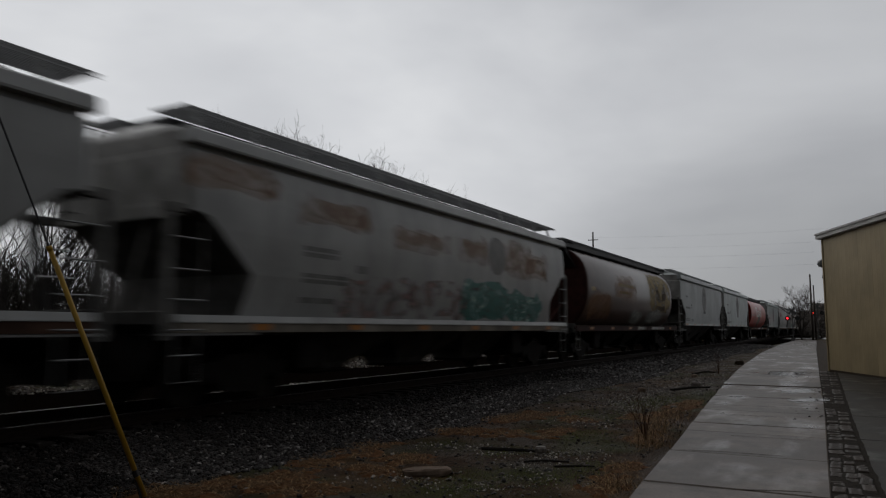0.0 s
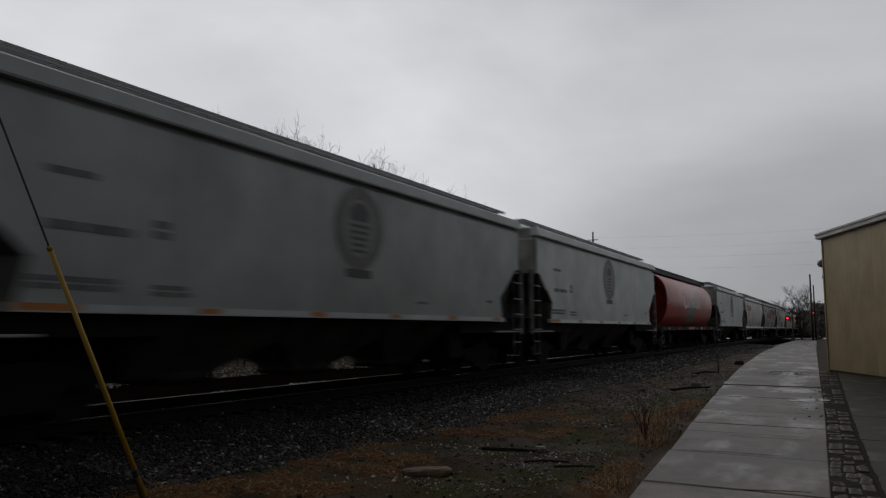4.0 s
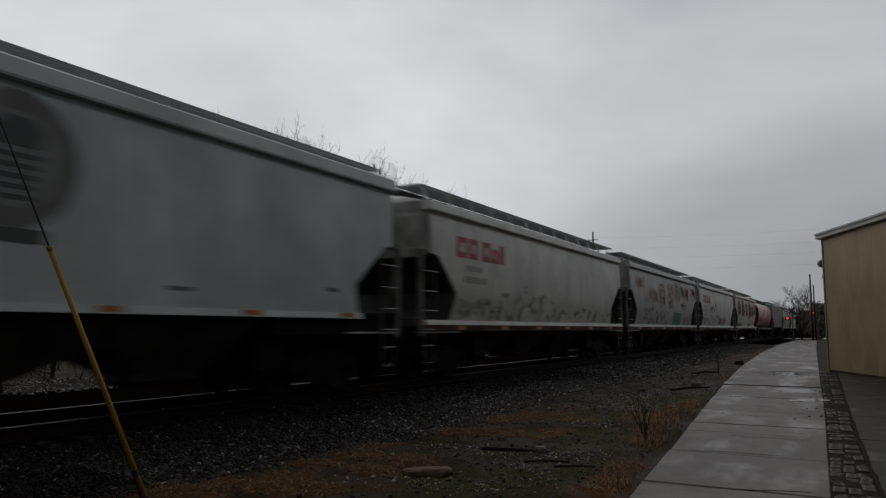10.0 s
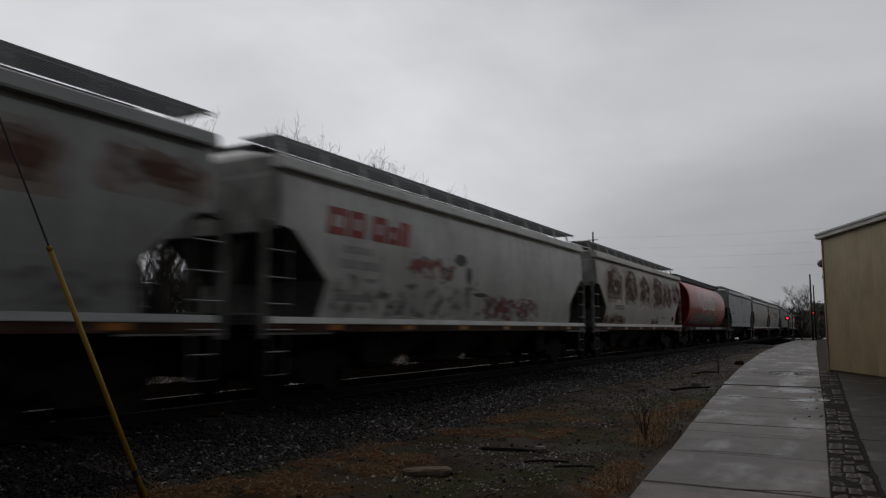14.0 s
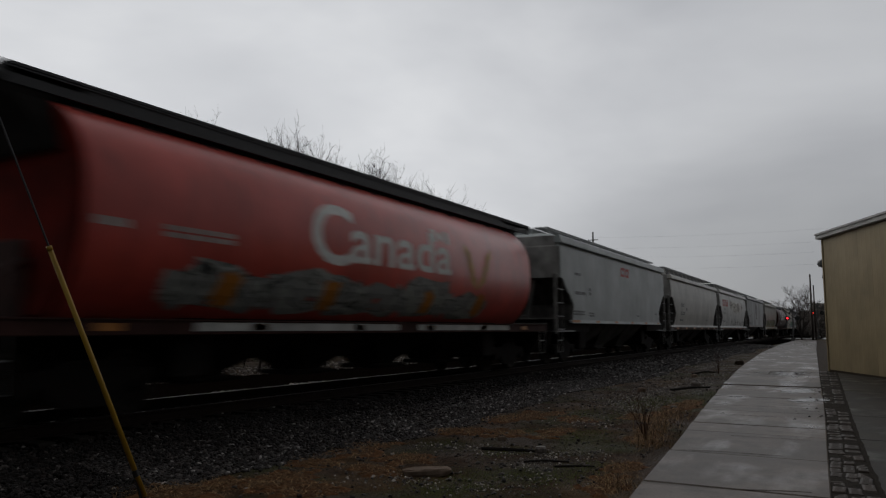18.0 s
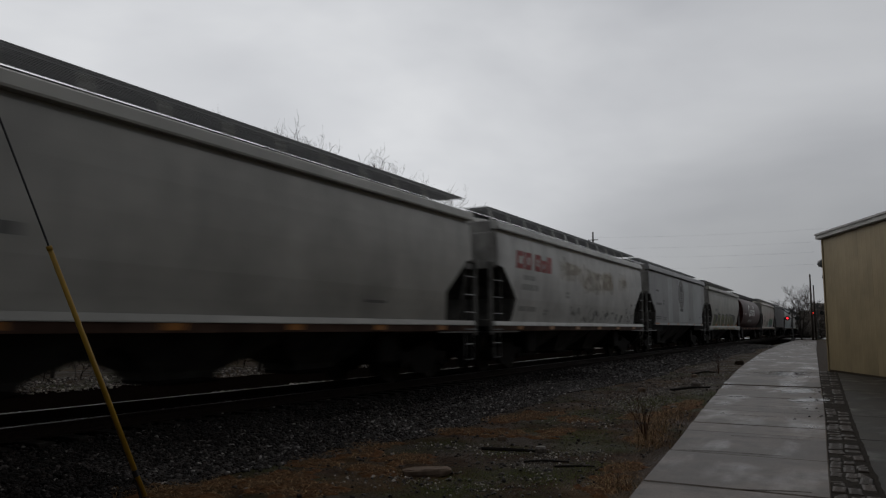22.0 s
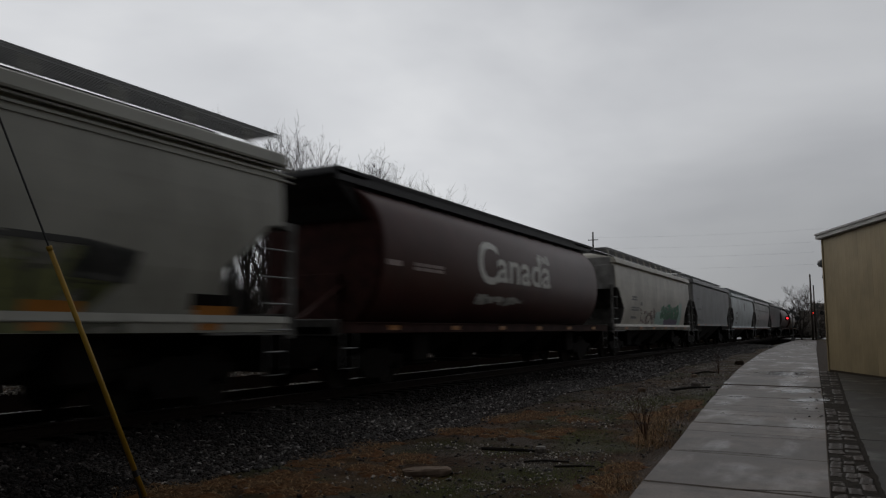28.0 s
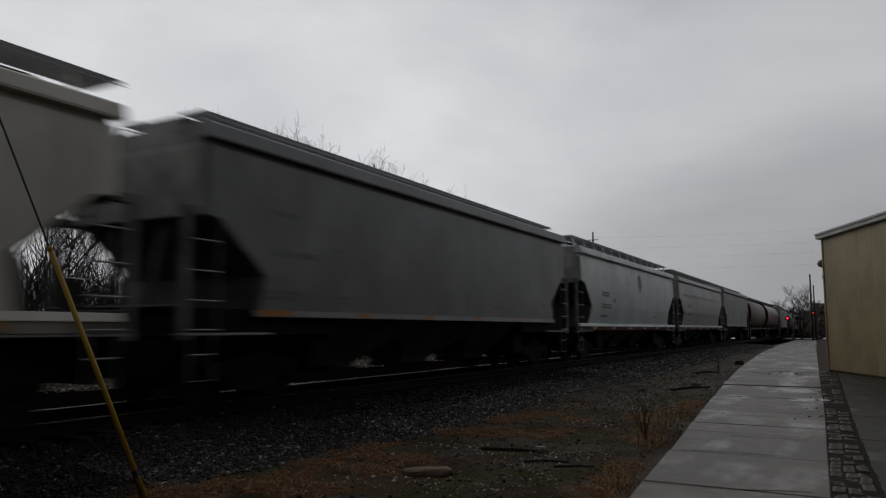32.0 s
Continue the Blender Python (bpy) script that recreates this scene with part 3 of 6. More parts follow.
def make_track():
    """Two rails on sleepers."""
    for k, dy in enumerate((-0.7525, 0.7525)):
        y = TRACK_Y + dy
        s = Shape()
        prof = [(-0.075, -0.172, 1), (0.075, -0.172, 1), (0.075, -0.158, 1), (0.012, -0.138, 1), (0.012, -0.045, 1), (0.036, -0.035, 1), (0.036, -0.008, 0), (0.026, 0.0, 0), (-0.026, 0.0, 0), (-0.036, -0.008, 0), (-0.036, -0.035, 1), (-0.012, -0.045, 1), (-0.012, -0.138, 1), (-0.075, -0.158, 1)]
        n = len(prof)
        xs = (-120.0, 0.0, 60.0, 700.0)
        verts = [(x, y + a, RAIL_TOP + b) for x in xs for a, b, _ in prof]
        for j in range(len(xs) - 1):
            for i in range(n):
                i2 = (i + 1) % n
                top = 0 if prof[i][2] == 0 and prof[i2][2] == 0 else 1
                s.add([verts[j * n + i], verts[j * n + i2], verts[(j + 1) * n + i2], verts[(j + 1) * n + i]], [(0, 1, 2, 3)], top)
        rail = part("rail", s, [M["rail"], M["railside"]])
        tagged(rail, "rusty steel rail with a worn bright top on sleepers", "rail", "rails of the track", "structure")
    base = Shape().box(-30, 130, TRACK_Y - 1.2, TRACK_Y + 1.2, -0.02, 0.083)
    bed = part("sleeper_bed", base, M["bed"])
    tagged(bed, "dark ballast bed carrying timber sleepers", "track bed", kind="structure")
    tie = Shape().box(-0.115, 0.115, -1.3, 1.3, -0.15, 0.0, 0.012).mesh("sleeper", M["tie"])
    rnd = random.Random(3)
    for i in range(230):
        put("sleeper", tie, bed, pose(-6 + i * 0.533, TRACK_Y + rnd.uniform(-0.03, 0.03), RAIL_TOP - 0.172 + rnd.uniform(-0.004, 0), 0, 0, rnd.uniform(-0.6, 0.6)))


make_track()


# ---- freight train ----
HOPPER = dict(L=17.88, levels=[(1.16, 1.42, 1.84), (1.29, 1.45, 1.88), (1.52, 1.50, 1.95), (1.75, 1.54, 2.01), (1.95, 1.57, 2.05), (2.13, 1.585, 1.84), (2.36, 1.60, 1.56), (2.60, 1.612, 1.27), (2.77, 1.615, 1.06), (2.82, 1.615, 0.78), (3.15, 1.61, 0.78), (3.40, 1.595, 0.78), (3.60, 1.575, 0.78), (3.73, 1.56, 0.78), (3.75, 1.47, 0.80), (3.86, 1.47, 0.80)],
              chord=(3.84, 4.06), roof=[(4.04, 1.52, 0.8), (4.17, 1.0, 0.85), (4.28, 0.5, 1.0)], walk=4.52, sill=(1.03, 1.29), bays=3)
LONG = dict(L=17.65, levels=[(1.30, 1.585, 1.90), (1.42, 1.585, 1.93), (1.93, 1.59, 2.06), (2.30, 1.59, 1.60), (2.74, 1.59, 1.06), (2.80, 1.59, 0.78), (3.40, 1.59, 0.78), (3.86, 1.585, 0.78), (3.88, 1.49, 0.80), (3.97, 1.49, 0.80)],
            chord=(3.98, 4.24), roof=[(4.20, 1.54, 0.82), (4.34, 1.1, 1.1), (4.42, 0.5, 1.4)], walk=4.60, sill=(1.28, 1.39), bays=3)


def tank_levels():
    out = []
    for z in (1.20, 1.26, 1.34, 1.45, 1.6, 1.8, 2.0, 2.2, 2.4, 2.6, 2.8, 3.0, 3.2, 3.4, 3.55, 3.68, 3.80, 3.90, 3.98, 4.05, 4.10, 4.14):
        u = (z - 2.62) / (1.62 if z > 2.62 else 1.72)
        out.append((z, 1.60 * math.sqrt(max(0.02, 1 - abs(u) ** (2.8 if u > 0 else 2.25))), 1.96))
    return out


TANK = dict(L=18.72, levels=tank_levels(), chord=None, roof=None, walk=4.42, sill=(1.0, 1.22), bays=4)
KINDS = {"hopper": HOPPER, "long": LONG, "tank": TANK}


def width_at(kind, z):
    lv = KINDS[kind]["levels"]
    return float(np.interp(z, [a[0] for a in lv], [a[1] for a in lv]))


def body_ring(z, w, e, L, r=0.10, tail=0.0):
    r = min(r, w * 0.5)
    a0, a1, k = e, L - e + tail, r * 0.3
    return [(a0 + r, -w, z), (a1 - r, -w, z), (a1 - k, -w + k, z), (a1, -w + r, z), (a1, w - r, z), (a1 - k, w - k, z), (a1 - r, w, z), (a0 + r, w, z), (a0 + k, w - k, z), (a0, w - r, z), (a0, -w + r, z), (a0 + k, -w + k, z)]


def make_wheelset():
    """Two flanged wheels on their axle, turned in one piece."""
    half = [(-1.0, 0.06), (-0.98, 0.075), (-0.825, 0.075), (-0.82, 0.11), (-0.76, 0.14), (-0.75, 0.36), (-0.805, 0.40), (-0.80, 0.455), (-0.71, 0.458), (-0.695, 0.482), (-0.668, 0.482), (-0.67, 0.40), (-0.73, 0.36), (-0.72, 0.16), (-0.685, 0.12), (-0.68, 0.075)]
    s = Shape().lathe_y(half + [(-y, r) for y, r in reversed(half)], 24)
    return s.mesh("wheelset", M["wheel"])


def make_bogie_meshes():
    bol = Shape().box(-0.19, 0.19, -1.02, 1.02, 0.42, 0.66, 0.03).tube([(0, 0, 0.62), (0, 0, 0.86)], 0.26, 12)
    frames = []
    for side in (-1, 1):
        s = Shape()
        y0, y1 = side * 0.98, side * 1.12
        y0, y1 = min(y0, y1), max(y0, y1)
        top = [(-1.12, 0.52), (-1.10, 0.66), (-0.62, 0.68), (-0.34, 0.80), (0.34, 0.80), (0.62, 0.68), (1.10, 0.66), (1.12, 0.52)]
        low = [(-0.72, 0.50), (-0.42, 0.22), (-0.20, 0.18), (0.20, 0.18), (0.42, 0.22), (0.72, 0.50)]
        outline = top + low[::-1]
        ring = lambda y, k: [(x * k, y, 0.5 + (z - 0.5) * k) for x, z in outline]
        s.loft([ring(y0, 0.985), ring(y0 + 0.02, 1), ring(y1 - 0.02, 1), ring(y1, 0.985)])
        for bx in (-0.89, 0.89):
            s.lathe_y([(y0 - 0.03, 0.11), (y0 - 0.03, 0.13), (y1 + 0.05, 0.13), (y1 + 0.06, 0.09)], 10, bx, 0.46)
        frames.append(s.mesh("side_frame", M["under"]))
    spring = Shape()
    for k in range(5):
        z = 0.24 + 0.036 * k
        spring.tube([(0, 0, z), (0, 0, z + 0.02)], 0.075, 8)
    return bol.mesh("bogie", M["under"]), frames, spring.mesh("spring", M["under"])


BOGIE, FRAMES, SPRING = make_bogie_meshes()
WHEELSET = make_wheelset()
RUNG = Shape().tube([(-0.28, 0, 0), (-0.28, -0.05, 0), (0.28, -0.05, 0), (0.28, 0, 0)], 0.015, 5).mesh("rung", M["rung"])
END_RUNG = Shape().tube([(0, -0.22, 0), (-0.07, -0.22, 0), (-0.07, 0.22, 0), (0, 0.22, 0)], 0.013, 5).mesh("rung", M["rung"])
DARK_RUNG = Shape().tube([(0, -0.22, 0), (-0.07, -0.22, 0), (-0.07, 0.22, 0), (0, 0.22, 0)], 0.016, 5).mesh("rung", M["end_shade_grime"])
STIRRUP = Shape().tube([(-0.22, 0, 0), (-0.22, 0, -0.66), (0.22, 0, -0.66), (0.22, 0, 0)], 0.016, 5).tube([(-0.22, 0, -0.28), (0.22, 0, -0.28)], 0.014, 5).mesh("stirrup_step", M["rung"])
REFLECT = Shape().box(-0.20, 0.20, -0.004, 0.004, -0.05, 0.05).mesh("reflector", M["reflector"])
REFLECT_BIG = Shape().box(-0.42, 0.42, -0.004, 0.004, -0.055, 0.055).mesh("reflector", M["reflector"])
COUPLER = Shape().box(-0.02, 0.62, -0.11, 0.11, -0.10, 0.10, 0.02).box(-0.30, 0.02, -0.17, 0.06, -0.15, 0.15, 0.04).box(-0.30, -0.12, 0.06, 0.17, -0.13, 0.13, 0.03).mesh("coupler", M["under"])
HOSE = Shape().tube([(0.45, 0.32, -0.02), (0.15, 0.34, -0.22), (-0.05, 0.25, -0.34), (-0.12, 0.1, -0.33)], 0.025, 6).mesh("brake_hose", M["under"])


def make_car(kind, name):
    """A covered grain hopper; x from its leading coupling face, z from the rail."""
    K = KINDS[kind]
    L, P = K["L"], PAINT["grey"]
    car = empty(name, (0, 0, 0), "", "")
    s = Shape()
    tail = 0.16 if kind == "tank" else 0.0
    rings = [body_ring(z, w, e, L, 0.10, tail) for z, w, e in K["levels"]]
    if kind == "tank":
        rings += [body_ring(4.20, 0.30, 1.96, L, 0.10, tail)]
    s.loft(rings)
    # the sloping end sheets and the floor get grime with their shade painted in
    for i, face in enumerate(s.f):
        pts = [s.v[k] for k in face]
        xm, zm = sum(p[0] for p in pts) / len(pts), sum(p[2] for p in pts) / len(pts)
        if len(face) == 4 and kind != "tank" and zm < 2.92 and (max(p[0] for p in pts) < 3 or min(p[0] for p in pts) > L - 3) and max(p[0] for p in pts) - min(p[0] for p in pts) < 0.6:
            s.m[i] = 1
        # upright end walls take the grey that has their shade in it
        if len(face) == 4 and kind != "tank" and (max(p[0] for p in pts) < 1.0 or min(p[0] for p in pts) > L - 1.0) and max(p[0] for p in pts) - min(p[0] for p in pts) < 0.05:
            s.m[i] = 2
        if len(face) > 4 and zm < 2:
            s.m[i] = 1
    part("body", s, [P, M["end_shade_grime"], M["end_wall"]], car, smooth=(kind == "tank"))
    z0, z1 = K["sill"]
    for side in (-1, 1):
        y = side * 1.585
        a, b = min(y, y - side * 0.09), max(y, y - side * 0.09)
        if kind == "hopper":
            face = [(side * 1.50, z1 - 0.115), (side * 1.605, z1 - 0.115), (side * 1.605, z1 - 0.10), (side * 1.57, z1), (side * 1.50, z1)]
            sill = Shape().loft([[(x, y2, z2) for y2, z2 in face] for x in (0.64, L - 0.64)])
        elif kind == "long":
            face = [(side * 1.50, z0), (side * 1.61, z0), (side * 1.61, z0 + 0.015), (side * 1.592, z1), (side * 1.50, z1)]
            sill = Shape().loft([[(x, y2, z2) for y2, z2 in face] for x in (1.92, L - 1.92)])
        else:
            sill = Shape().box(0.55, L - 0.55, a, b, z0 if kind != "hopper" else z1 - 0.115, z1, 0.012).box(0.55, L - 0.55, min(y + side * 0.035, y), max(y + side * 0.035, y), z1 - 0.02, z1)
        if kind == "hopper":
            c, d = sorted((side * 1.581, side * 1.49))
            part("sill_web", Shape().box(0.65, L - 0.65, c, d, z0, z1 - 0.118), M["sill_web"], car)
        part("side_sill", sill, P if kind != "tank" else M["tank_sill"], car)
    if K["chord"]:
        c0, c1 = K["chord"]
        for side in (-1, 1):
            pr = [(1.42, c0), (1.64, c0 - 0.012), (1.65, c0 + 0.02), (1.605, c1 - 0.03), (1.57, c1), (1.42, c1)]
            ring = lambda x: [(x, side * a, z) for a, z in pr]
            part("top_chord", Shape().loft([ring(0.75), ring(L - 0.75)]), P, car)
        roof = Shape().loft([body_ring(z, w, e, L, 0.05) for z, w, e in K["roof"]])
        part("roof", roof, P, car)
    # hatches along the crown
    top = K["walk"]
    deck = K["roof"][-1][0] if K["roof"] else 4.18
    hatch = Shape().box(-1.05, 1.05, -0.36, 0.36, 0, 0.10, 0.02).box(-1.08, 1.08, -0.40, 0.40, 0.10, 0.15, 0.02).tube([(-0.9, -0.42, 0.12), (-0.9, 0.42, 0.12)], 0.02, 5).tube([(0.9, -0.42, 0.12), (0.9, 0.42, 0.12)], 0.02, 5)
    hm = hatch.mesh("hatch", PAINT["grey"] if kind == "long" else M["grate_dark"])
    n = 6
    for i in range(n):
        put("hatch", hm, car, (1.9 + (L - 3.8) * (i + 0.5) / n, 0, deck))
    if kind != "tank":
        part("hatch_coaming", Shape().box(1.25, L - 1.25, -0.46, 0.46, deck - 0.12, top - 0.03, 0.03), M["grate_dark"] if kind == "hopper" else P, car)
    # running boards with their brackets
    gm = {"tank": M["grate_dark"], "hopper": M["grate"], "long": M["grate_pale"]}[kind]
    reach = {"hopper": 1.02, "long": 1.25, "tank": 1.22}[kind]
    rear = {"hopper": 0.48, "long": 0.42, "tank": 0.20}[kind]
    inner, outer = {"hopper": (0.47, 1.19), "long": (0.48, 0.98), "tank": (0.30, 0.92)}[kind]
    slats, slat_deep = {"hopper": (14, 0.016), "long": (10, 0.016), "tank": (8, 0.04)}[kind]
    for side in (-1, 1):
        s = Shape()
        ya, yb = min(side * inner, side * outer), max(side * inner, side * outer)
        for k in range(slats):
            y = side * (inner + (outer - inner) * k / (slats - 1))
            s.box(reach, L - rear, y - 0.010, y + 0.010, top - slat_deep, top)
        s.box(reach, L - rear, min(side * (outer - 0.01), side * outer), max(side * (outer - 0.01), side * outer), top - 0.075, top - 0.058)
        x = reach
        while x < L - rear:
            s.box(x, x + 0.03, ya, yb, top - 0.045, top - 0.012)
            x += 0.30
        if kind == "tank":
            s.box(reach, L - rear, ya, yb, top - 0.06, top - 0.051)
            s.box(1.9, L - 1.9, min(side * 0.62, side * 0.66), max(side * 0.62, side * 0.66), 4.10, top - 0.02)
            s.box(1.26, L - 0.3, min(side * 0.86, side * 0.90), max(side * 0.86, side * 0.90), 4.15, top - 0.02)
        part("running_board", s, gm, car)
        nb = 13
        for i in range(nb):
            x = (1.25 if kind != "tank" else 2.3) + (L - (2.5 if kind != "tank" else 4.6)) * i / (nb - 1)
            if kind == "tank":
                br = Shape().box(x - 0.03, x + 0.03, min(side * 0.70, side * 0.98), max(side * 0.70, side * 0.98), 3.95, 4.05)
            else:
                br = Shape().loft([[(x - 0.035, side * 1.28, K["roof"][0][0] - 0.02), (x + 0.035, side * 1.28, K["roof"][0][0] - 0.02), (x + 0.035, side * 1.20, K["roof"][0][0] + 0.06), (x - 0.035, side * 1.20, K["roof"][0][0] + 0.06)],
                                   [(x - 0.035, side * (outer - 0.02), top - 0.09), (x + 0.035, side * (outer - 0.02), top - 0.09), (x + 0.035, side * (outer - 0.06), top - 0.05), (x - 0.035, side * (outer - 0.06), top - 0.05)]])
            part("bracket", br, P if kind != "tank" else gm, car)
    for end in (0, 1):
        fx = (lambda x: x) if end == 0 else (lambda x: L - x)
        # end platform over the coupler, corner posts and the slope sheet's braces
        xa, xb = sorted((fx(0.42), fx(2.3)))
        part("end_sill", Shape().box(*sorted((fx(0.42), fx(0.58))), -1.55, 1.55, z0 - 0.05, z1 + 0.05, 0.02), M["end_shade_grime"], car)
        if kind == "tank":
            back = tail if end else 0.0
            part("roof_platform", Shape().box(*sorted((fx(0.14 if end else 1.18), fx(2.4))), -0.90, 0.90, 4.25, 4.42, 0.03), gm, car)
            part("platform_bracket", Shape().loft([[(fx(q), -w, z), (fx(1.92 - back), -w, z), (fx(1.92 - back), w, z), (fx(q), w, z)] for q, w, z in ((1.80 - back, 1.18, 3.38), (1.62 - back, 1.0, 3.72), (1.34, 0.88, 4.05), (1.24, 0.88, 4.25))]), M["under"], car)
            rim = [(w, z) for z, w, _ in K["levels"]]
            outline = [(w, z) for w, z in rim] + [(-w, z) for w, z in reversed(rim)]
            part("end_sheet", Shape().loft([[(fx(q), y2 * k, 2.62 + (z2 - 2.62) * k) for y2, z2 in outline] for q, k in ((1.97 - back, 0.99), (1.93 - back, 0.985), (1.905 - back, 0.95))]), P, car)
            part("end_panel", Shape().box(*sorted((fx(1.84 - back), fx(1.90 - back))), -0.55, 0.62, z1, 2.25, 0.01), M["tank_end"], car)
        if kind != "tank":
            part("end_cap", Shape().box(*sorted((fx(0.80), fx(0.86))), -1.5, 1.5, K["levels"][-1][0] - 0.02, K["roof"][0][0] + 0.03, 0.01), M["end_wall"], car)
        if kind == "hopper":
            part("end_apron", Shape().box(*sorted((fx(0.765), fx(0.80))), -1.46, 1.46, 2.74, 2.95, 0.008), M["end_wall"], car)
        # added plates hang low between bogie and coupler, blocking the view like brake rigging
        gx = [fx(0.45), fx(0.62)]
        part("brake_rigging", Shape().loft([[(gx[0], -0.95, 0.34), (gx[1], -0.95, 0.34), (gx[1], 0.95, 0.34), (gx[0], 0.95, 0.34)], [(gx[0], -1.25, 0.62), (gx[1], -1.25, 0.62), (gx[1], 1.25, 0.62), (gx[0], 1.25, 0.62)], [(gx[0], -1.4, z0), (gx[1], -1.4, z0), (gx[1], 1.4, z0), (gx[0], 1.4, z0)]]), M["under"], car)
        # filler box added to keep the view under the car dark
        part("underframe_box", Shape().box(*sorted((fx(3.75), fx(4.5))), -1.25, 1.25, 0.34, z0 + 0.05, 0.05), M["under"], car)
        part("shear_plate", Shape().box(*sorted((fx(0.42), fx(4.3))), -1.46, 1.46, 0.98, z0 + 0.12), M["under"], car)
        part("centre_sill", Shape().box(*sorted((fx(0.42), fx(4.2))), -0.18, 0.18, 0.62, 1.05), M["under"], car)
        for side in (-1, 1):
            yy = side * 0.75
            if kind == "tank":
                if end == 1:
                    for zr in np.arange(1.5, 4.2, 0.38):
                        put("rung", END_RUNG, car, pose(fx(1.60), side * 1.05, float(zr), 0, 0, 180))
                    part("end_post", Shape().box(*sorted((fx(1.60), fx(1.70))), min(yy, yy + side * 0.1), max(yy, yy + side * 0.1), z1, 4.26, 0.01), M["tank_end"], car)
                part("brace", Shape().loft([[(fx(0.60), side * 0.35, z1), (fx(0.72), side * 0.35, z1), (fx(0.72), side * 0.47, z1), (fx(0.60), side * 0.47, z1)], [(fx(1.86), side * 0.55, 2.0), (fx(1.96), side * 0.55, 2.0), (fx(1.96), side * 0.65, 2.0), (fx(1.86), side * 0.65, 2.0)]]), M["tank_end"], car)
                put("stirrup_step", STIRRUP, car, (fx(0.85), side * 1.56, z0))
                continue
            # corner post with the ladder beside it, and the step under the platform
            part("corner_post", Shape().box(*sorted((fx(0.44), fx(0.58))), *sorted((side * 1.47, side * 1.56)), 0.92, 2.86, 0.012), M["post"], car)
            part("post_head", Shape().box(*sorted((fx(0.42), fx(0.80))), *sorted((side * 1.44, side * 1.55)), 2.76, 2.90, 0.012), M["post"], car)
            part("ladder_stile", Shape().box(*sorted((fx(1.13), fx(1.17))), *sorted((side * 1.50, side * 1.55)), 0.95, 2.66), M["end_shade_grime"], car)
            for zr in (1.07, 1.50, 1.94, 2.40):
                put("rung", RUNG, car, pose(fx(0.87), side * 1.53, zr, 0, 0, 0 if side < 0 else 180))
            part("step_platform", Shape().box(*sorted((fx(0.42), fx(2.35))), *sorted((side * 1.15, side * 1.55)), 0.985, 1.025, 0.008), M["grate"], car)
            part("brace", Shape().loft([[(fx(0.60), side * 0.35, 1.1), (fx(0.72), side * 0.35, 1.1), (fx(0.72), side * 0.47, 1.1), (fx(0.60), side * 0.47, 1.1)], [(fx(0.92), side * 0.55, 2.78), (fx(1.02), side * 0.55, 2.78), (fx(1.02), side * 0.65, 2.78), (fx(0.92), side * 0.65, 2.78)]]), M["end_shade_grime"], car)
            for zr in (2.95, 3.2, 3.45, 3.7) if side > 0 else ():
                put("rung", DARK_RUNG, car, pose(fx(0.77), side * 1.15, zr, 0, 0, 0 if end == 0 else 180))
            put("stirrup_step", STIRRUP, car, (fx(0.87), side * 1.54, 0.985))
        put("coupler", COUPLER, car, pose(fx(0.02), 0, 0.76, 0, 0, 0 if end == 0 else 180))
        put("brake_hose", HOSE, car, pose(fx(0.02), 0, 0.70, 0, 0, 0 if end == 0 else 180))
        bog = put("bogie", BOGIE, car, (fx(2.45), 0, -DROP))
        for side in (0, 1):
            put("side_frame", FRAMES[side], bog)
            for dx in (-0.13, 0.13):
                put("spring", SPRING, bog, (dx, (-1.05, 1.05)[side], 0))
        for dx in (-0.89, 0.89):
            put("wheelset", WHEELSET, bog, (dx, 0, 0.457))
    wheel = Shape().lathe_y([(-0.02, 0.24), (-0.02, 0.27), (0.02, 0.27), (0.02, 0.24)], 16)
    for k in range(3):
        a = k * 2.094
        wheel.tube([(0, 0, 0), (0.25 * math.cos(a), 0, 0.25 * math.sin(a))], 0.015, 5)
    part("brake_wheel", wheel, M["under"], car, at=pose(0.30, 0.75, 1.6, 0, 0, 90))
    # discharge bays
    nb = K["bays"]
    a, b = 3.9, L - 3.9
    for i in range(nb):
        xa, xb = a + (b - a) * i / nb, a + (b - a) * (i + 1) / nb
        xm = (xa + xb) / 2
        ring = lambda x0, x1, w, z: [(x0, -w, z), (x1, -w, z), (x1, w, z), (x0, w, z)]
        half = (xb - xa) / 2
        bay = Shape().loft([ring(xm - half + 1.05, xm + half - 1.05, 0.42, 0.28), ring(xm - half + 0.98, xm + half - 0.98, 0.48, 0.40), ring(xa + 0.06, xb - 0.06, 0.95, 0.86), ring(xa + 0.01, xb - 0.01, 1.42, z1 + 0.02)])
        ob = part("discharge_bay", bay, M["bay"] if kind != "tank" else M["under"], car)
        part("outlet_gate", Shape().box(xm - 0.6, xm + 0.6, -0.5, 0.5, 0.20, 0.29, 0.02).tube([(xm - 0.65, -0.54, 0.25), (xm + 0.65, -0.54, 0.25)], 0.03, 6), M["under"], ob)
    part("air_tank", Shape().tube([(L - 4.0, 0.5, 0.95), (L - 3.0, 0.5, 0.95)], 0.2, 10), M["under"], car)
    # side reflectors
    zc = (z0 + z1) / 2 if kind != "hopper" else z0 + 0.085
    for side in (-1, 1):
        y = side * (1.592 if kind != "long" else 1.605)
        for i in range(6):
            x = 2.4 + (L - 4.8) * i / 5
            put("reflector", REFLECT_BIG if (i == 0 and kind == "long") else REFLECT, car, pose(x, y, zc))
    return car


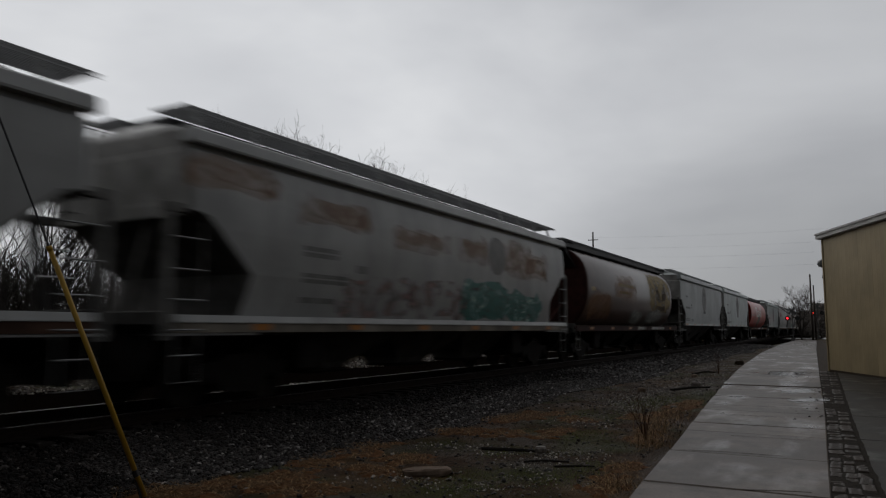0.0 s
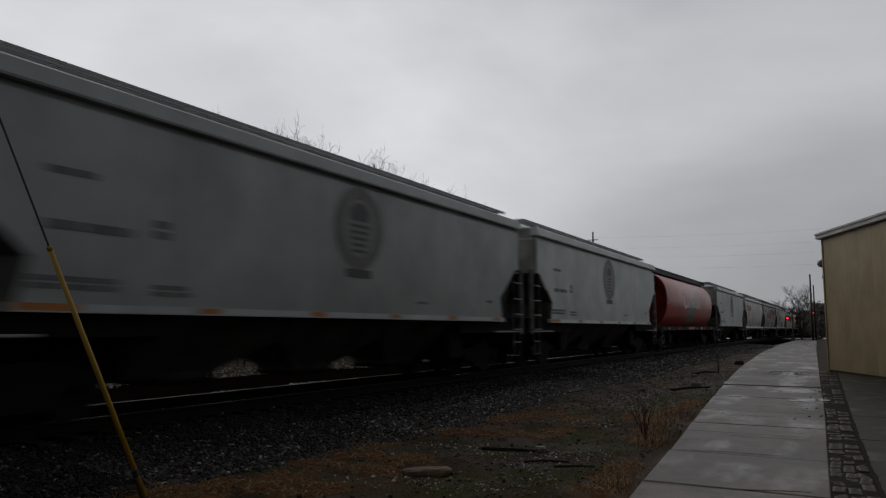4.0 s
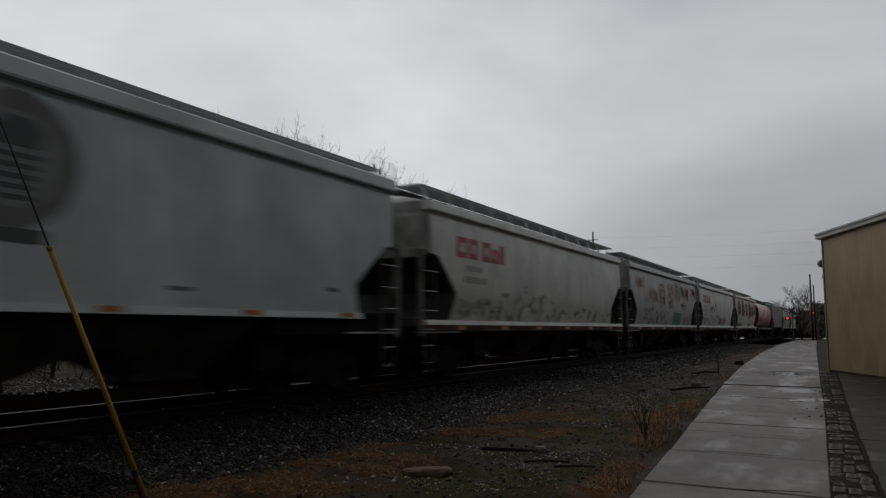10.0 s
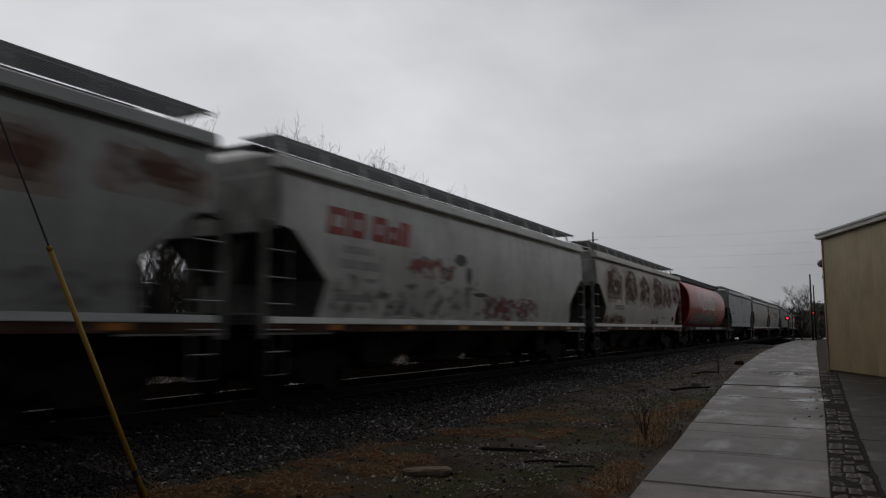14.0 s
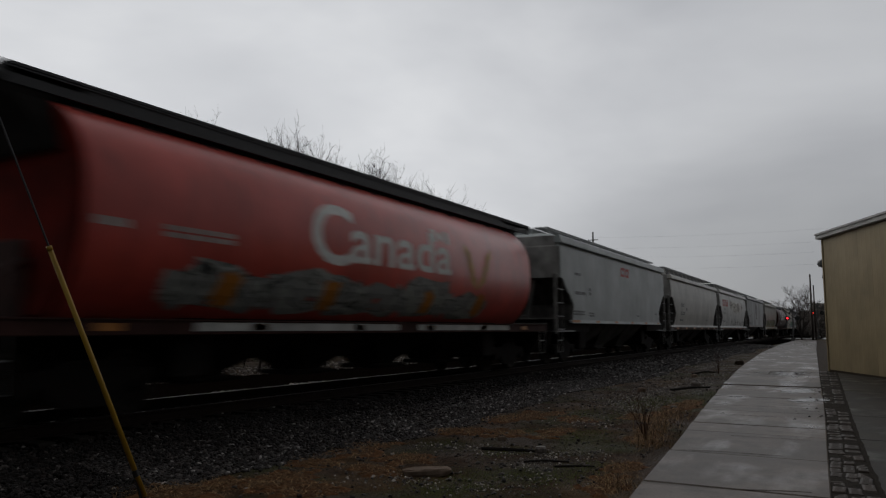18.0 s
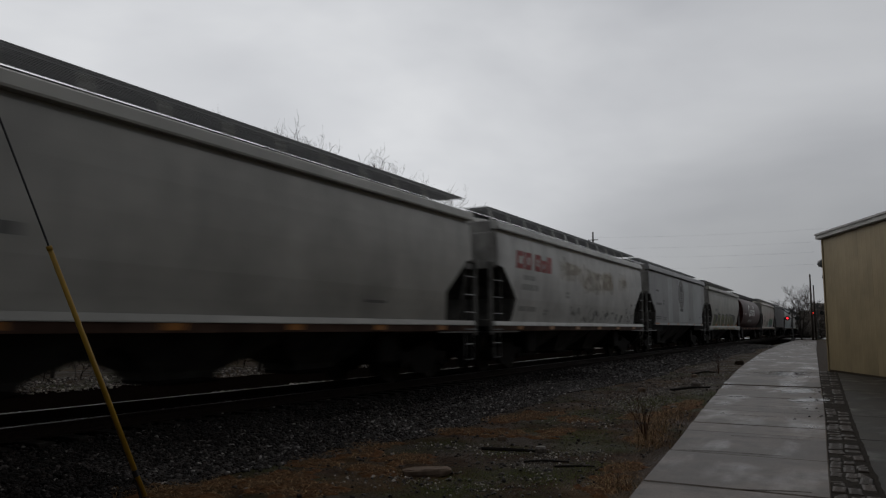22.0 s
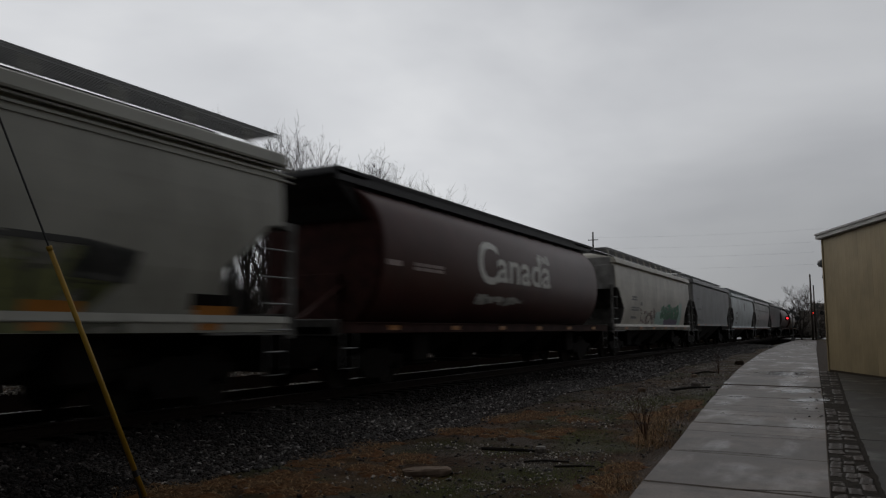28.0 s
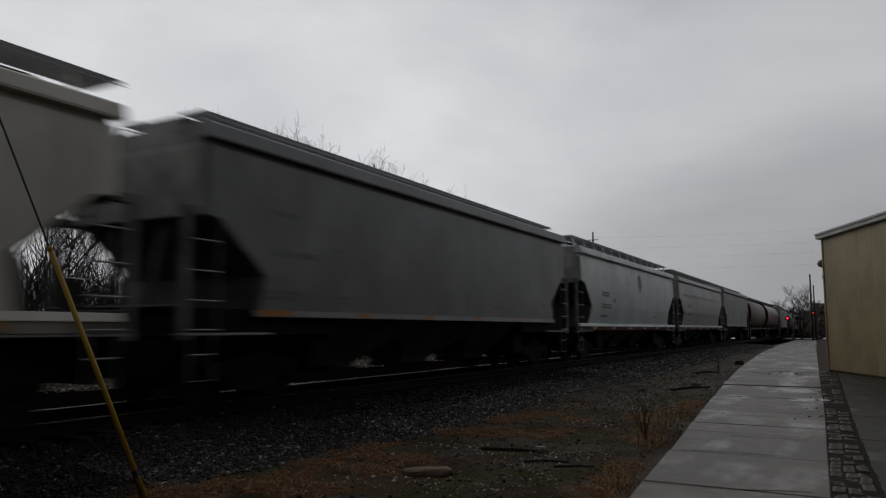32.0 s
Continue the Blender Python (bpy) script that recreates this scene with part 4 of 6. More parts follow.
def repaint(car, key):
    """Gives a car's painted parts the colour of its own."""
    for o in car.children_recursive:
        if o.type == "MESH" and o.material_slots and o.material_slots[0].material == PAINT["grey"]:
            o.material_slots[0].link = "OBJECT"
            # tank end sheets get a darker tone with the neighbouring car's shade painted in
            o.material_slots[0].material = (M["shaded_red"] if key == "red" else M["tank_end"]) if o.name.startswith("end_sheet") else PAINT[key]


# -- marks on the sides: thin films that follow the plating --
def wrapped(name, polys, kind, mat, car, lift=0.006, label=""):
    bm = bmesh.new()
    for poly in polys:
        try:
            bm.faces.new([bm.verts.new((x, 0, z)) for x, z in poly])
        except ValueError:
            pass
    big = [f for f in bm.faces if len(f.verts) > 4]
    if big:
        bmesh.ops.triangulate(bm, faces=big)
    for z, _, _ in KINDS[kind]["levels"]:
        bmesh.ops.bisect_plane(bm, geom=bm.verts[:] + bm.edges[:] + bm.faces[:], plane_co=(0, 0, z), plane_no=(0, 0, 1))
    for v in bm.verts:
        v.co.y = -width_at(kind, v.co.z) - lift
    bmesh.ops.remove_doubles(bm, verts=bm.verts[:], dist=0.0005)
    bmesh.ops.recalc_face_normals(bm, faces=bm.faces)
    me = bpy.data.meshes.new(name)
    bm.to_mesh(me)
    bm.free()
    me.materials.append(mat)
    return put(name, me, car, None, label)


def bar(x0, x1, z0, z1):
    return [(x0, z0), (x1, z0), (x1, z1), (x0, z1)]


def disc(cx, cz, r, n=28, ry=None):
    ry = ry or r
    return [(cx + r * math.cos(2 * math.pi * k / n), cz + ry * math.sin(2 * math.pi * k / n)) for k in range(n)]


def blob(rnd, cx, cz, rx, rz, n=13, rough=0.35):
    return [(cx + rx * (1 - rough * rnd.random()) * math.cos(2 * math.pi * k / n), cz + rz * (1 - rough * rnd.random()) * math.sin(2 * math.pi * k / n)) for k in range(n)]


def ring_quads(cx, cz, r0, r1, a0=0.0, a1=360.0, n=24, squash=1.0):
    out = []
    for k in range(n):
        t0, t1 = radians(a0 + (a1 - a0) * k / n), radians(a0 + (a1 - a0) * (k + 1) / n)
        out.append([(cx + r0 * math.cos(t0), cz + squash * r0 * math.sin(t0)), (cx + r1 * math.cos(t0), cz + squash * r1 * math.sin(t0)), (cx + r1 * math.cos(t1), cz + squash * r1 * math.sin(t1)), (cx + r0 * math.cos(t1), cz + squash * r0 * math.sin(t1))])
    return out


def lettering(car, kind, mat, blocks, seed=1, label="small stencilled bar"):
    """Unreadable stencilling as rows of plain bars; blocks of (x0, x1, z0, z1, rows)."""
    rnd = random.Random(seed)
    for x0, x1, z0, z1, rows in blocks:
        for r in range(rows):
            h = (z1 - z0) / rows
            za, x = z0 + r * h, x0
            while x < x1 - 0.1:
                w = min(rnd.uniform(2.5, 5.0) * h, x1 - x)
                wrapped("stencil_bar", [bar(x, x + w - 0.3 * h, za + h * 0.12, za + h * 0.85)], kind, mat, car, 0.006, label)
                x += w


def word(car, kind, text, mat, x0, x1, z0, z1):
    """A painted word stretched between x0..x1, with its capital from z0 to z1."""
    cu = bpy.data.curves.new("word", "FONT")
    cu.body, cu.size, cu.resolution_u, cu.offset = text, 1.0, 4, 0.015
    ob = new("word", cu)
    me = bpy.data.meshes.new_from_object(ob.evaluated_get(bpy.context.evaluated_depsgraph_get()))
    bpy.data.objects.remove(ob)
    co = [v.co.copy() for v in me.vertices]
    ax, bx = min(c.x for c in co), max(c.x for c in co)
    az, bz = min(c.y for c in co), max(c.y for c in co)
    spans = []
    polys = [[(x0 + (co[i].x - ax) / (bx - ax) * (x1 - x0), z0 + (co[i].y - az) / (bz - az) * (z1 - z0)) for i in f.vertices] for f in me.polygons]
    # one part a letter
    for poly in polys:
        lo, hi = min(p[0] for p in poly), max(p[0] for p in poly)
        hit = [k for k in spans if k[0] < hi - 0.001 and lo < k[1] - 0.001]
        joined = [min([lo] + [k[0] for k in hit]), max([hi] + [k[1] for k in hit]), sum([k[2] for k in hit], []) + [poly]]
        spans = [k for k in spans if k not in hit] + [joined]
    for lo, hi, group in spans:
        wrapped("letter", group, kind, mat, car, 0.007, "large painted letter on the side")


def emblem(car, kind, cx=8.76, cz=3.04, r=0.82):
    """Round dark herald: ring, crest and base plate."""
    wrapped("emblem_field", [disc(cx, cz, r * 0.70)], kind, M["emblem_field"], car, 0.005)
    wrapped("emblem_ring", ring_quads(cx, cz, r * 0.70, r), kind, M["grey_spray"], car, 0.008, "dark ring of the round emblem")
    wrapped("emblem_plate", [bar(cx - r * 0.52, cx + r * 0.52, cz - r * 1.18, cz - r * 0.98)], kind, M["dark_mark"], car, 0.009, "dark base plate of the emblem")
    crest = [(cx - r * 0.36, cz + r * 0.18), (cx + r * 0.36, cz + r * 0.18), (cx + r * 0.42, cz + r * 0.42), (cx + r * 0.2, cz + r * 0.60), (cx - r * 0.12, cz + r * 0.62), (cx - r * 0.42, cz + r * 0.40)]
    wrapped("emblem_crest", [crest], kind, M["dark_mark"], car, 0.009, "dark crest of the emblem")
    for k in range(5):
        z = cz + r * (0.06 - 0.15 * k)
        wrapped("emblem_bar", [bar(cx - r * (0.40 - 0.03 * k), cx + r * (0.40 - 0.03 * k), z - r * 0.045, z + r * 0.03)], kind, M["dark_mark"], car, 0.009)


def red_blocks(car, kind, x0, x1, z0, z1, cells):
    """A faded red trademark as plain ring and slab shapes; cells of (share, form)."""
    total = sum(c for c, _ in cells)
    x = x0
    for share, form in cells:
        w = (x1 - x0) * share / total
        a, b = x + w * 0.07, x + w * 0.93
        h, polys = z1 - z0, []
        if form == "ring":
            polys += [bar(a, b, z1 - h * 0.28, z1), bar(a, b, z0, z0 + h * 0.28), bar(a, a + w * 0.27, z0, z1), bar(b - w * 0.20, b, z0 + h * 0.1, z0 + h * 0.9)]
        elif form == "flag":
            polys += [bar(a, a + w * 0.30, z0, z1), bar(a, b, z1 - h * 0.28, z1), bar(a, b, z0, z0 + h * 0.28), bar(b - w * 0.26, b, z0, z1)]
        elif form == "slab":
            polys += [bar(a, b, z0, z1)]
        elif form == "low":
            polys += [bar(a, b, z0, z0 + h * 0.22), bar(a, b, z0 + h * 0.50, z0 + h * 0.72), bar(a, a + w * 0.3, z0, z0 + h * 0.72), bar(b - w * 0.3, b, z0, z0 + h * 0.72)]
        x += w
        lean = 0.16
        polys = [[(px + lean * (pz - z0), pz) for px, pz in poly] for poly in polys]
        if polys:
            wrapped("trademark", polys, kind, M["red_mark"], car, 0.007, "faded red trademark of plain shapes")


def patch(rnd, x0, x1, z0, z1, jag=0.12, n=6):
    """A block with a rounded, wavering, torn outline."""
    a, b = min(jag, (x1 - x0) * 0.2), min(jag, (z1 - z0) * 0.2)
    pts, m = [], n * 4
    for k in range(m):
        t = 2 * math.pi * k / m
        c, q = math.cos(t), math.sin(t)
        u, v = math.copysign(abs(c) ** 0.5, c), math.copysign(abs(q) ** 0.5, q)
        x, z = (x0 + x1) / 2 + u * (x1 - x0) / 2, (z0 + z1) / 2 + v * (z1 - z0) / 2
        pts.append((x + rnd.uniform(-a, a), max(z0, z + rnd.uniform(-b, b))))
    return pts


def spray(car, kind, seed, x0, x1, z0, z1, main, lift=0.006):
    """A sprayed piece, built up of a few overlapping torn blocks."""
    rnd = random.Random(seed)
    n = max(1, round((x1 - x0) / 2.2))
    for k in range(n):
        a, b = x0 + (x1 - x0) * k / n, x0 + (x1 - x0) * (k + 1) / n
        lo = KINDS[kind]["levels"][0][0] + 0.005
        wrapped("graffiti", [patch(rnd, a - 0.1, b + 0.1, max(lo + 0.11, z0), z1 + rnd.uniform(-0.12, 0.12))], kind, main, car, lift + 0.0015 * (k % 2), "sprayed graffiti, unreadable")


def stroke(pts, w):
    """A sprayed line of even width as one outline."""
    one, two = [], []
    for k, (x, z) in enumerate(pts):
        (xa, za), (xb, zb) = pts[max(0, k - 1)], pts[min(len(pts) - 1, k + 1)]
        d = math.hypot(xb - xa, zb - za)
        nx, nz = -(zb - za) / d * w / 2, (xb - xa) / d * w / 2
        one.append((x + nx, z + nz))
        two.append((x - nx, z - nz))
    return [one + two[::-1]]


def olive_letters(car):
    """Tall olive letter shapes with dark outlines, running down over the sill."""
    rnd = random.Random(61)
    forms = {
        "bowl": ([(0.1, 0.0), (0.1, 0.9), (0.6, 1.0), (0.95, 0.75), (0.9, 0.2), (0.6, 0.0)], [[(0.1, 0.93), (0.45, 1.03), (0.8, 0.95), (0.98, 0.65)], [(0.3, 0.55), (0.7, 0.5)]]),
        "stem": ([(0.05, 0.0), (0.15, 0.95), (0.8, 0.9), (0.75, 0.45), (0.95, 0.0)], [[(0.0, 0.95), (0.4, 1.05), (0.9, 0.95)], [(0.25, 0.5), (0.6, 0.45)]]),
        "peak": ([(0.0, 0.0), (0.2, 1.0), (0.8, 0.98), (1.0, 0.0), (0.65, 0.0), (0.5, 0.3), (0.3, 0.0)], [[(0.05, 1.0), (0.5, 0.98), (0.9, 0.92)], [(0.35, 0.75), (0.3, 0.5)], [(0.7, 0.75), (0.72, 0.45)]]),
        "hook": ([(0.0, 0.0), (0.1, 0.95), (1.0, 0.88), (0.92, 0.55), (0.5, 0.6), (0.6, 0.0)], [[(0.05, 0.98), (0.6, 0.97), (1.0, 0.88), (0.94, 0.52), (0.5, 0.57)], [(0.25, 0.6), (0.25, 0.25)]]),
    }
    for x0, x1, z1, form in ((2.6, 4.5, 2.1, "hook"), (4.5, 6.2, 2.2, "peak"), (6.3, 8.2, 2.15, "bowl"), (8.4, 10.0, 2.2, "bowl"), (10.1, 11.2, 2.2, "stem"), (11.0, 12.5, 2.22, "peak"), (12.2, 14.2, 2.2, "hook")):
        fill, lines = forms[form]
        put_at = lambda p: (x0 + (x1 - x0) * p[0], 1.2 + (z1 - 1.2) * p[1])
        wrapped("graffiti", [[put_at(p) for p in fill]], "hopper", M["sp_olive"], car, 0.006 + 0.002 * rnd.random(), "olive sprayed letter shape")
        for line in lines:
            wrapped("graffiti", stroke([put_at(p) for p in line], 0.09), "hopper", M["ink_spray"], car, 0.011, "dark sprayed outline")
        part("sill_spray", Shape().box(x0 + 0.1, x1 - 0.15, -1.584, -1.579, 1.035, 1.165), M["sp_olive"], car, "olive spray on the sill")


def sill_panel(car, x0, x1):
    """A white repair panel on a tank car's sill."""
    part("sill_panel", Shape().box(x0, x1, -1.596, -1.586, 1.05, 1.18, 0.003), M["white_panel"], car, "dirty white panel on the sill")


def rust_patches(car, kind, boxes, mat="rust_faint"):
    rnd = random.Random(len(boxes))
    for x0, x1, z0, z1 in boxes:
        wrapped("rust_patch", [patch(rnd, x0 - 0.25, x1 + 0.25, z0 - 0.15, min(z1 + 0.12, 3.70), 0.2)], kind, M["rust_faint" if mat != "ochre" else "ochre"], car, 0.004, "faint rust wash")
        wrapped("rust_patch", [patch(rnd, x0, x1, z0, z1, 0.22)], kind, M[mat], car, 0.006, "ragged rust bloom")
        if mat == "rust":
            wrapped("rust_patch", [patch(rnd, x0 + 0.25, x1 - 0.2, z0 + 0.15, z1 - 0.1, 0.25)], kind, M[mat], car, 0.008, "dark rust core")


STENCIL = [(2.3, 3.0, 2.95, 3.08, 1), (2.3, 3.6, 2.27, 2.43, 1), (2.15, 3.4, 1.55, 1.74, 2), (3.9, 4.6, 1.52, 1.70, 2), (3.9, 4.2, 2.3, 2.6, 2), (11.0, 11.5, 1.62, 1.70, 1), (14.6, 15.0, 1.75, 1.85, 1)]
LOGO_STENCIL = [(2.6, 3.6, 2.50, 2.70, 1), (2.5, 3.9, 2.20, 2.44, 1), (2.4, 3.8, 1.58, 1.78, 1), (4.4, 4.9, 1.5, 1.7, 2), (6.4, 6.8, 2.1, 2.35, 2)]

H_STENCIL = [(3.4, 4.4, 2.34, 2.56, 2), (3.4, 4.8, 1.88, 2.08, 2), (3.4, 4.4, 1.52, 1.66, 1), (5.0, 5.4, 2.13, 2.34, 1), (12.4, 13.2, 1.6, 1.68, 1)]

# kind, paint, label
TRAIN = [
    ("hopper", "grey", "grey curved-sided covered grain hopper with a raised roof walk"),
    ("hopper", "grey", "grey covered grain hopper with rust blooms and teal and pink graffiti"),
    ("tank", "brown", "dark brown cylindrical grain hopper with a buff graffiti patch"),
    ("long", "steel", "grey long covered hopper with a round dark emblem"),
    ("long", "pale", "pale green-grey covered hopper with a round dark emblem"),
    ("tank", "red", "red cylindrical grain hopper with a white country name and wheat device"),
    ("long", "pale", "clean pale green-grey covered hopper with a round dark emblem"),
    ("hopper", "white", "dirty white covered hopper with a faded red trademark"),
    ("hopper", "grey", "rust-stained grey covered hopper with a teal sprayed block"),
    ("hopper", "white", "white covered hopper with a red trademark and scrawled graffiti"),
    ("hopper", "cream", "dirty cream covered hopper with big rusted letters along its side"),
    ("tank", "red", "red cylindrical grain hopper with a white country name and grey graffiti"),
    ("long", "steel", "grey long covered hopper with a small red trademark"),
    ("hopper", "stone", "plain light grey curved-sided covered hopper with stencilled bars"),
    ("hopper", "white", "rust-streaked white covered hopper with a faded red trademark"),
    ("long", "mid", "grey covered hopper with an emblem and pale repainted panels"),
    ("hopper", "drab", "drab grey covered hopper with olive graffiti along its lower side"),
    ("tank", "oxide", "dark oxide-red cylindrical hopper with a large white country name"),
    ("hopper", "cream", "dirty cream covered hopper with bright green and mint graffiti"),
    ("long", "dark", "plain dark grey long covered hopper"),
    ("hopper", "ice", "ice-blue covered hopper with a small round emblem"),
    ("hopper", "grey", "grey covered hopper with twin raised side ribs"),
    ("long", "dark", "dark grey long covered hopper"),
    ("tank", "oxide", "dull oxide-red cylindrical grain hopper"),
    ("tank", "brown", "dark brown cylindrical grain hopper"),
    ("long", "mid", "grey long covered hopper, grimy"),
    ("tank", "oxide", "oxide-red cylindrical grain hopper"),
    ("hopper", "grey", "grey curved-sided covered grain hopper, grimy"),
    ("tank", "red", "red cylindrical grain hopper"),
    ("hopper", "white", "dirty white covered grain hopper"),
]
# where each car's leading coupling face stands at the start
HEADS = [-11.19, 6.69, 24.39, 43.16, 60.6, 78.34, 97.12, 114.74, 132.6, 150.38, 168.39, 186.39, 205.1, 222.94, 240.78, 258.56, 276.5, 294.7, 313.34, 331.14, 348.89]
CARS = []


def make_train():
    protos = {}
    x = HEADS[0]
    for i, (kind, colour, label) in enumerate(TRAIN):
        x = HEADS[i] if i < len(HEADS) else x
        if kind not in protos:
            name = "cylindrical_hopper" if kind == "tank" else "covered_hopper"
            protos[kind] = make_car(kind, name)
            car = protos[kind]
        else:
            car = copy_thing(protos[kind], Matrix())
        car.matrix_basis = Matrix.Translation((x, TRACK_Y, CAR_Z))
        tagged(car, label, "freight car", "cars of the freight train")
        CARS.append((car, kind, x))
        x += KINDS[kind]["L"]
    for (car, kind, _), (_, colour, _) in zip(CARS, TRAIN):
        repaint(car, colour)
    car = [c for c, _, _ in CARS]
    for i, (kind, colour, _) in enumerate(TRAIN):
        if kind == "long":
            lettering(car[i], kind, M["stencil_dark"], STENCIL, i)
        elif kind == "hopper":
            lettering(car[i], kind, M["stencil_soft" if i in (7, 9, 14) else "stencil"], LOGO_STENCIL if i in (7, 9, 14) else H_STENCIL, i, "faint stencilled bar")
    rnd = random.Random(21)
    # rust and sprayed work, car by car
    rust_patches(car[1], "hopper", [(1.1, 2.4, 3.3, 3.62), (3.5, 5.2, 3.05, 3.38), (6.6, 8.5, 2.9, 3.2), (9.5, 10.7, 2.85, 3.35), (12.2, 13.8, 2.65, 3.4), (13.6, 15.2, 2.7, 3.25)])
    spray(car[1], "hopper", 5, 4.5, 9.7, 1.2, 2.1, M["sp_pink"])
    spray(car[1], "hopper", 6, 9.6, 14.9, 1.17, 2.25, M["sp_teal"])
    wrapped("graffiti", [disc(11.55, 3.05, 0.58, 20, 0.52)], "hopper", M["grey_spray"], car[1], 0.007)
    spray(car[2], "tank", 7, 9.2, 10.9, 1.28, 1.95, M["sp_silver"])
    rust_patches(car[2], "tank", [(2.4, 5.0, 1.5, 2.4), (6.0, 9.0, 2.4, 3.2)])
    for x0, x1 in ((9.35, 10.85), (12.05, 14.8)):
        sill_panel(car[2], x0, x1)
    wrapped("graffiti", [patch(rnd, 11.8, 16.5, 1.9, 3.9, 0.12)], "tank", M["buff_wash"], car[2], 0.006, "buff sprayed field")
    for pts in ([(13.2, 2.5), (13.1, 3.35), (13.5, 3.2), (14.0, 2.75), (14.1, 2.4)], [(14.4, 2.45), (14.4, 2.8), (14.9, 3.15), (15.3, 3.4), (15.4, 2.6)], [(13.2, 1.95), (13.3, 2.25), (14.4, 2.2), (15.2, 2.3), (15.3, 2.0)]):
        wrapped("graffiti", [pts], "tank", M["brown_wash"], car[2], 0.009, "dark brown sprayed stroke")
    spray(car[2], "tank", 9, 12.1, 14.8, 1.28, 2.0, M["sp_silver"], 0.010)
    lettering(car[2], "tank", M["buff_spray"], [(2.4, 3.0, 2.5, 2.7, 1), (6.2, 8.7, 2.84, 3.02, 1), (6.3, 8.3, 2.54, 2.70, 1)], 8)
    for i in (3, 4, 6, 15):
        emblem(car[i], "long")
    for i in (5, 11, 17):
        word(car[i], "tank", "C", M["white_mark"], 6.45, 7.72, 2.26, 3.42)
        word(car[i], "tank", "anada", M["white_mark"], 7.62, 11.75, 2.35, 3.29)
        wrapped("flag_mark", [bar(10.85, 11.06, 3.10, 3.40), bar(11.48, 11.69, 3.10, 3.40), blob(rnd, 11.27, 3.25, 0.15, 0.14, 10)], "tank", M["white_mark"], car[i], 0.007)
        lettering(car[i], "tank", M["pale_stencil"], [(2.1, 2.75, 2.40, 2.56, 1), (3.2, 4.6, 2.36, 2.56, 2)], i)
    for i in (5, 11):
        ear = []
        for k in range(3):
            for sgn in (-1, 1):
                ear.append([(13.25 + sgn * (0.03 + 0.16 * k), 2.05 + 0.32 * k), (13.25 + sgn * (0.42 + 0.16 * k), 2.30 + 0.32 * k), (13.25 + sgn * (0.52 + 0.15 * k), 2.62 + 0.30 * k), (13.25 + sgn * (0.12 + 0.17 * k), 2.36 + 0.32 * k)][::sgn])
        wrapped("wheat_device", ear, "tank", M["wheat"], car[i], 0.007, "yellow painted wheat ears")
    spray(car[5], "tank", 15, 8.3, 10.5, 1.40, 2.42, M["sp_silver"])
    for x0, x1 in ((8.2, 9.9), (12.0, 12.95)):
        sill_panel(car[5], x0, x1)
    spray(car[11], "tank", 11, 3.5, 14.0, 1.33, 2.05, M["sp_silver"])
    for x0 in (4.4, 7.0, 10.7, 13.4):
        wrapped("graffiti", [patch(rnd, x0, x0 + 0.45, 1.4, 1.95, 0.08)], "tank", M["orange_spray"], car[11], 0.011, "orange sprayed stroke")
    sill_panel(car[11], 3.85, 9.4)
    sill_panel(car[11], 10.2, 15.2)
    for k in range(6):
        wrapped("scrawl", [patch(rnd, 6.5 + 0.5 * k, 7.2 + 0.5 * k, 1.72 + 0.05 * (k % 3), 1.97 - 0.04 * (k % 2), 0.09)], "tank", M["chalk"], car[17], 0.007 + 0.001 * (k % 2), "white chalky scrawl")
    marks = [(2.2, "ring"), (1.9, "flag"), (0.6, "gap"), (1.9, "flag"), (1.5, "low"), (0.7, "slab"), (0.7, "slab")]
    for i in (7, 9, 14):
        red_blocks(car[i], "hopper", 2.0, 4.95, 2.84, 3.36, marks)
    red_blocks(car[12], "long", 8.32, 9.75, 3.29, 3.68, [(1.1, "ring"), (1.0, "flag")])
    spray(car[7], "hopper", 31, 1.9, 9.4, 1.25, 2.0, M["sp_grey"])
    spray(car[7], "hopper", 32, 9.8, 16.0, 1.2, 1.8, M["sp_grey"])
    rust_patches(car[8], "hopper", [(1.9, 3.3, 3.0, 3.4), (4.6, 6.0, 2.5, 2.9), (6.6, 7.8, 2.3, 3.4), (8.9, 9.9, 2.2, 3.4), (10.6, 11.4, 2.7, 3.5)])
    rust_patches(car[8], "hopper", [(12.25, 14.5, 2.8, 3.45), (15.4, 16.7, 3.0, 3.5), (12.5, 13.4, 2.32, 2.48)], "rust")
    wrapped("graffiti", [disc(11.65, 3.1, 0.55, 20, 0.48)], "hopper", M["grey_spray"], car[8], 0.007)
    wrapped("graffiti", [bar(10.17, 12.3, 1.17, 1.98)], "hopper", M["teal"], car[8], 0.008, "teal sprayed block")
    spray(car[8], "hopper", 33, 3.6, 9.0, 1.25, 2.1, M["sp_grey"])
    spray(car[8], "hopper", 34, 13.2, 15.8, 1.25, 1.8, M["sp_grey"])
    spray(car[9], "hopper", 41, 5.0, 7.0, 2.2, 2.75, M["sp_red"])
    for q in (blob(rnd, 7.4, 2.75, 0.4, 0.18), blob(rnd, 7.9, 2.4, 0.2, 0.3), blob(rnd, 8.6, 1.95, 0.5, 0.07)):
        wrapped("graffiti", [q], "hopper", M["dark_mark"], car[9], 0.008, "dark sprayed stroke")
    spray(car[9], "hopper", 42, 9.0, 12.6, 1.22, 1.95, M["sp_red"])
    spray(car[9], "hopper", 43, 2.2, 8.6, 1.25, 2.2, M["sp_grey"])
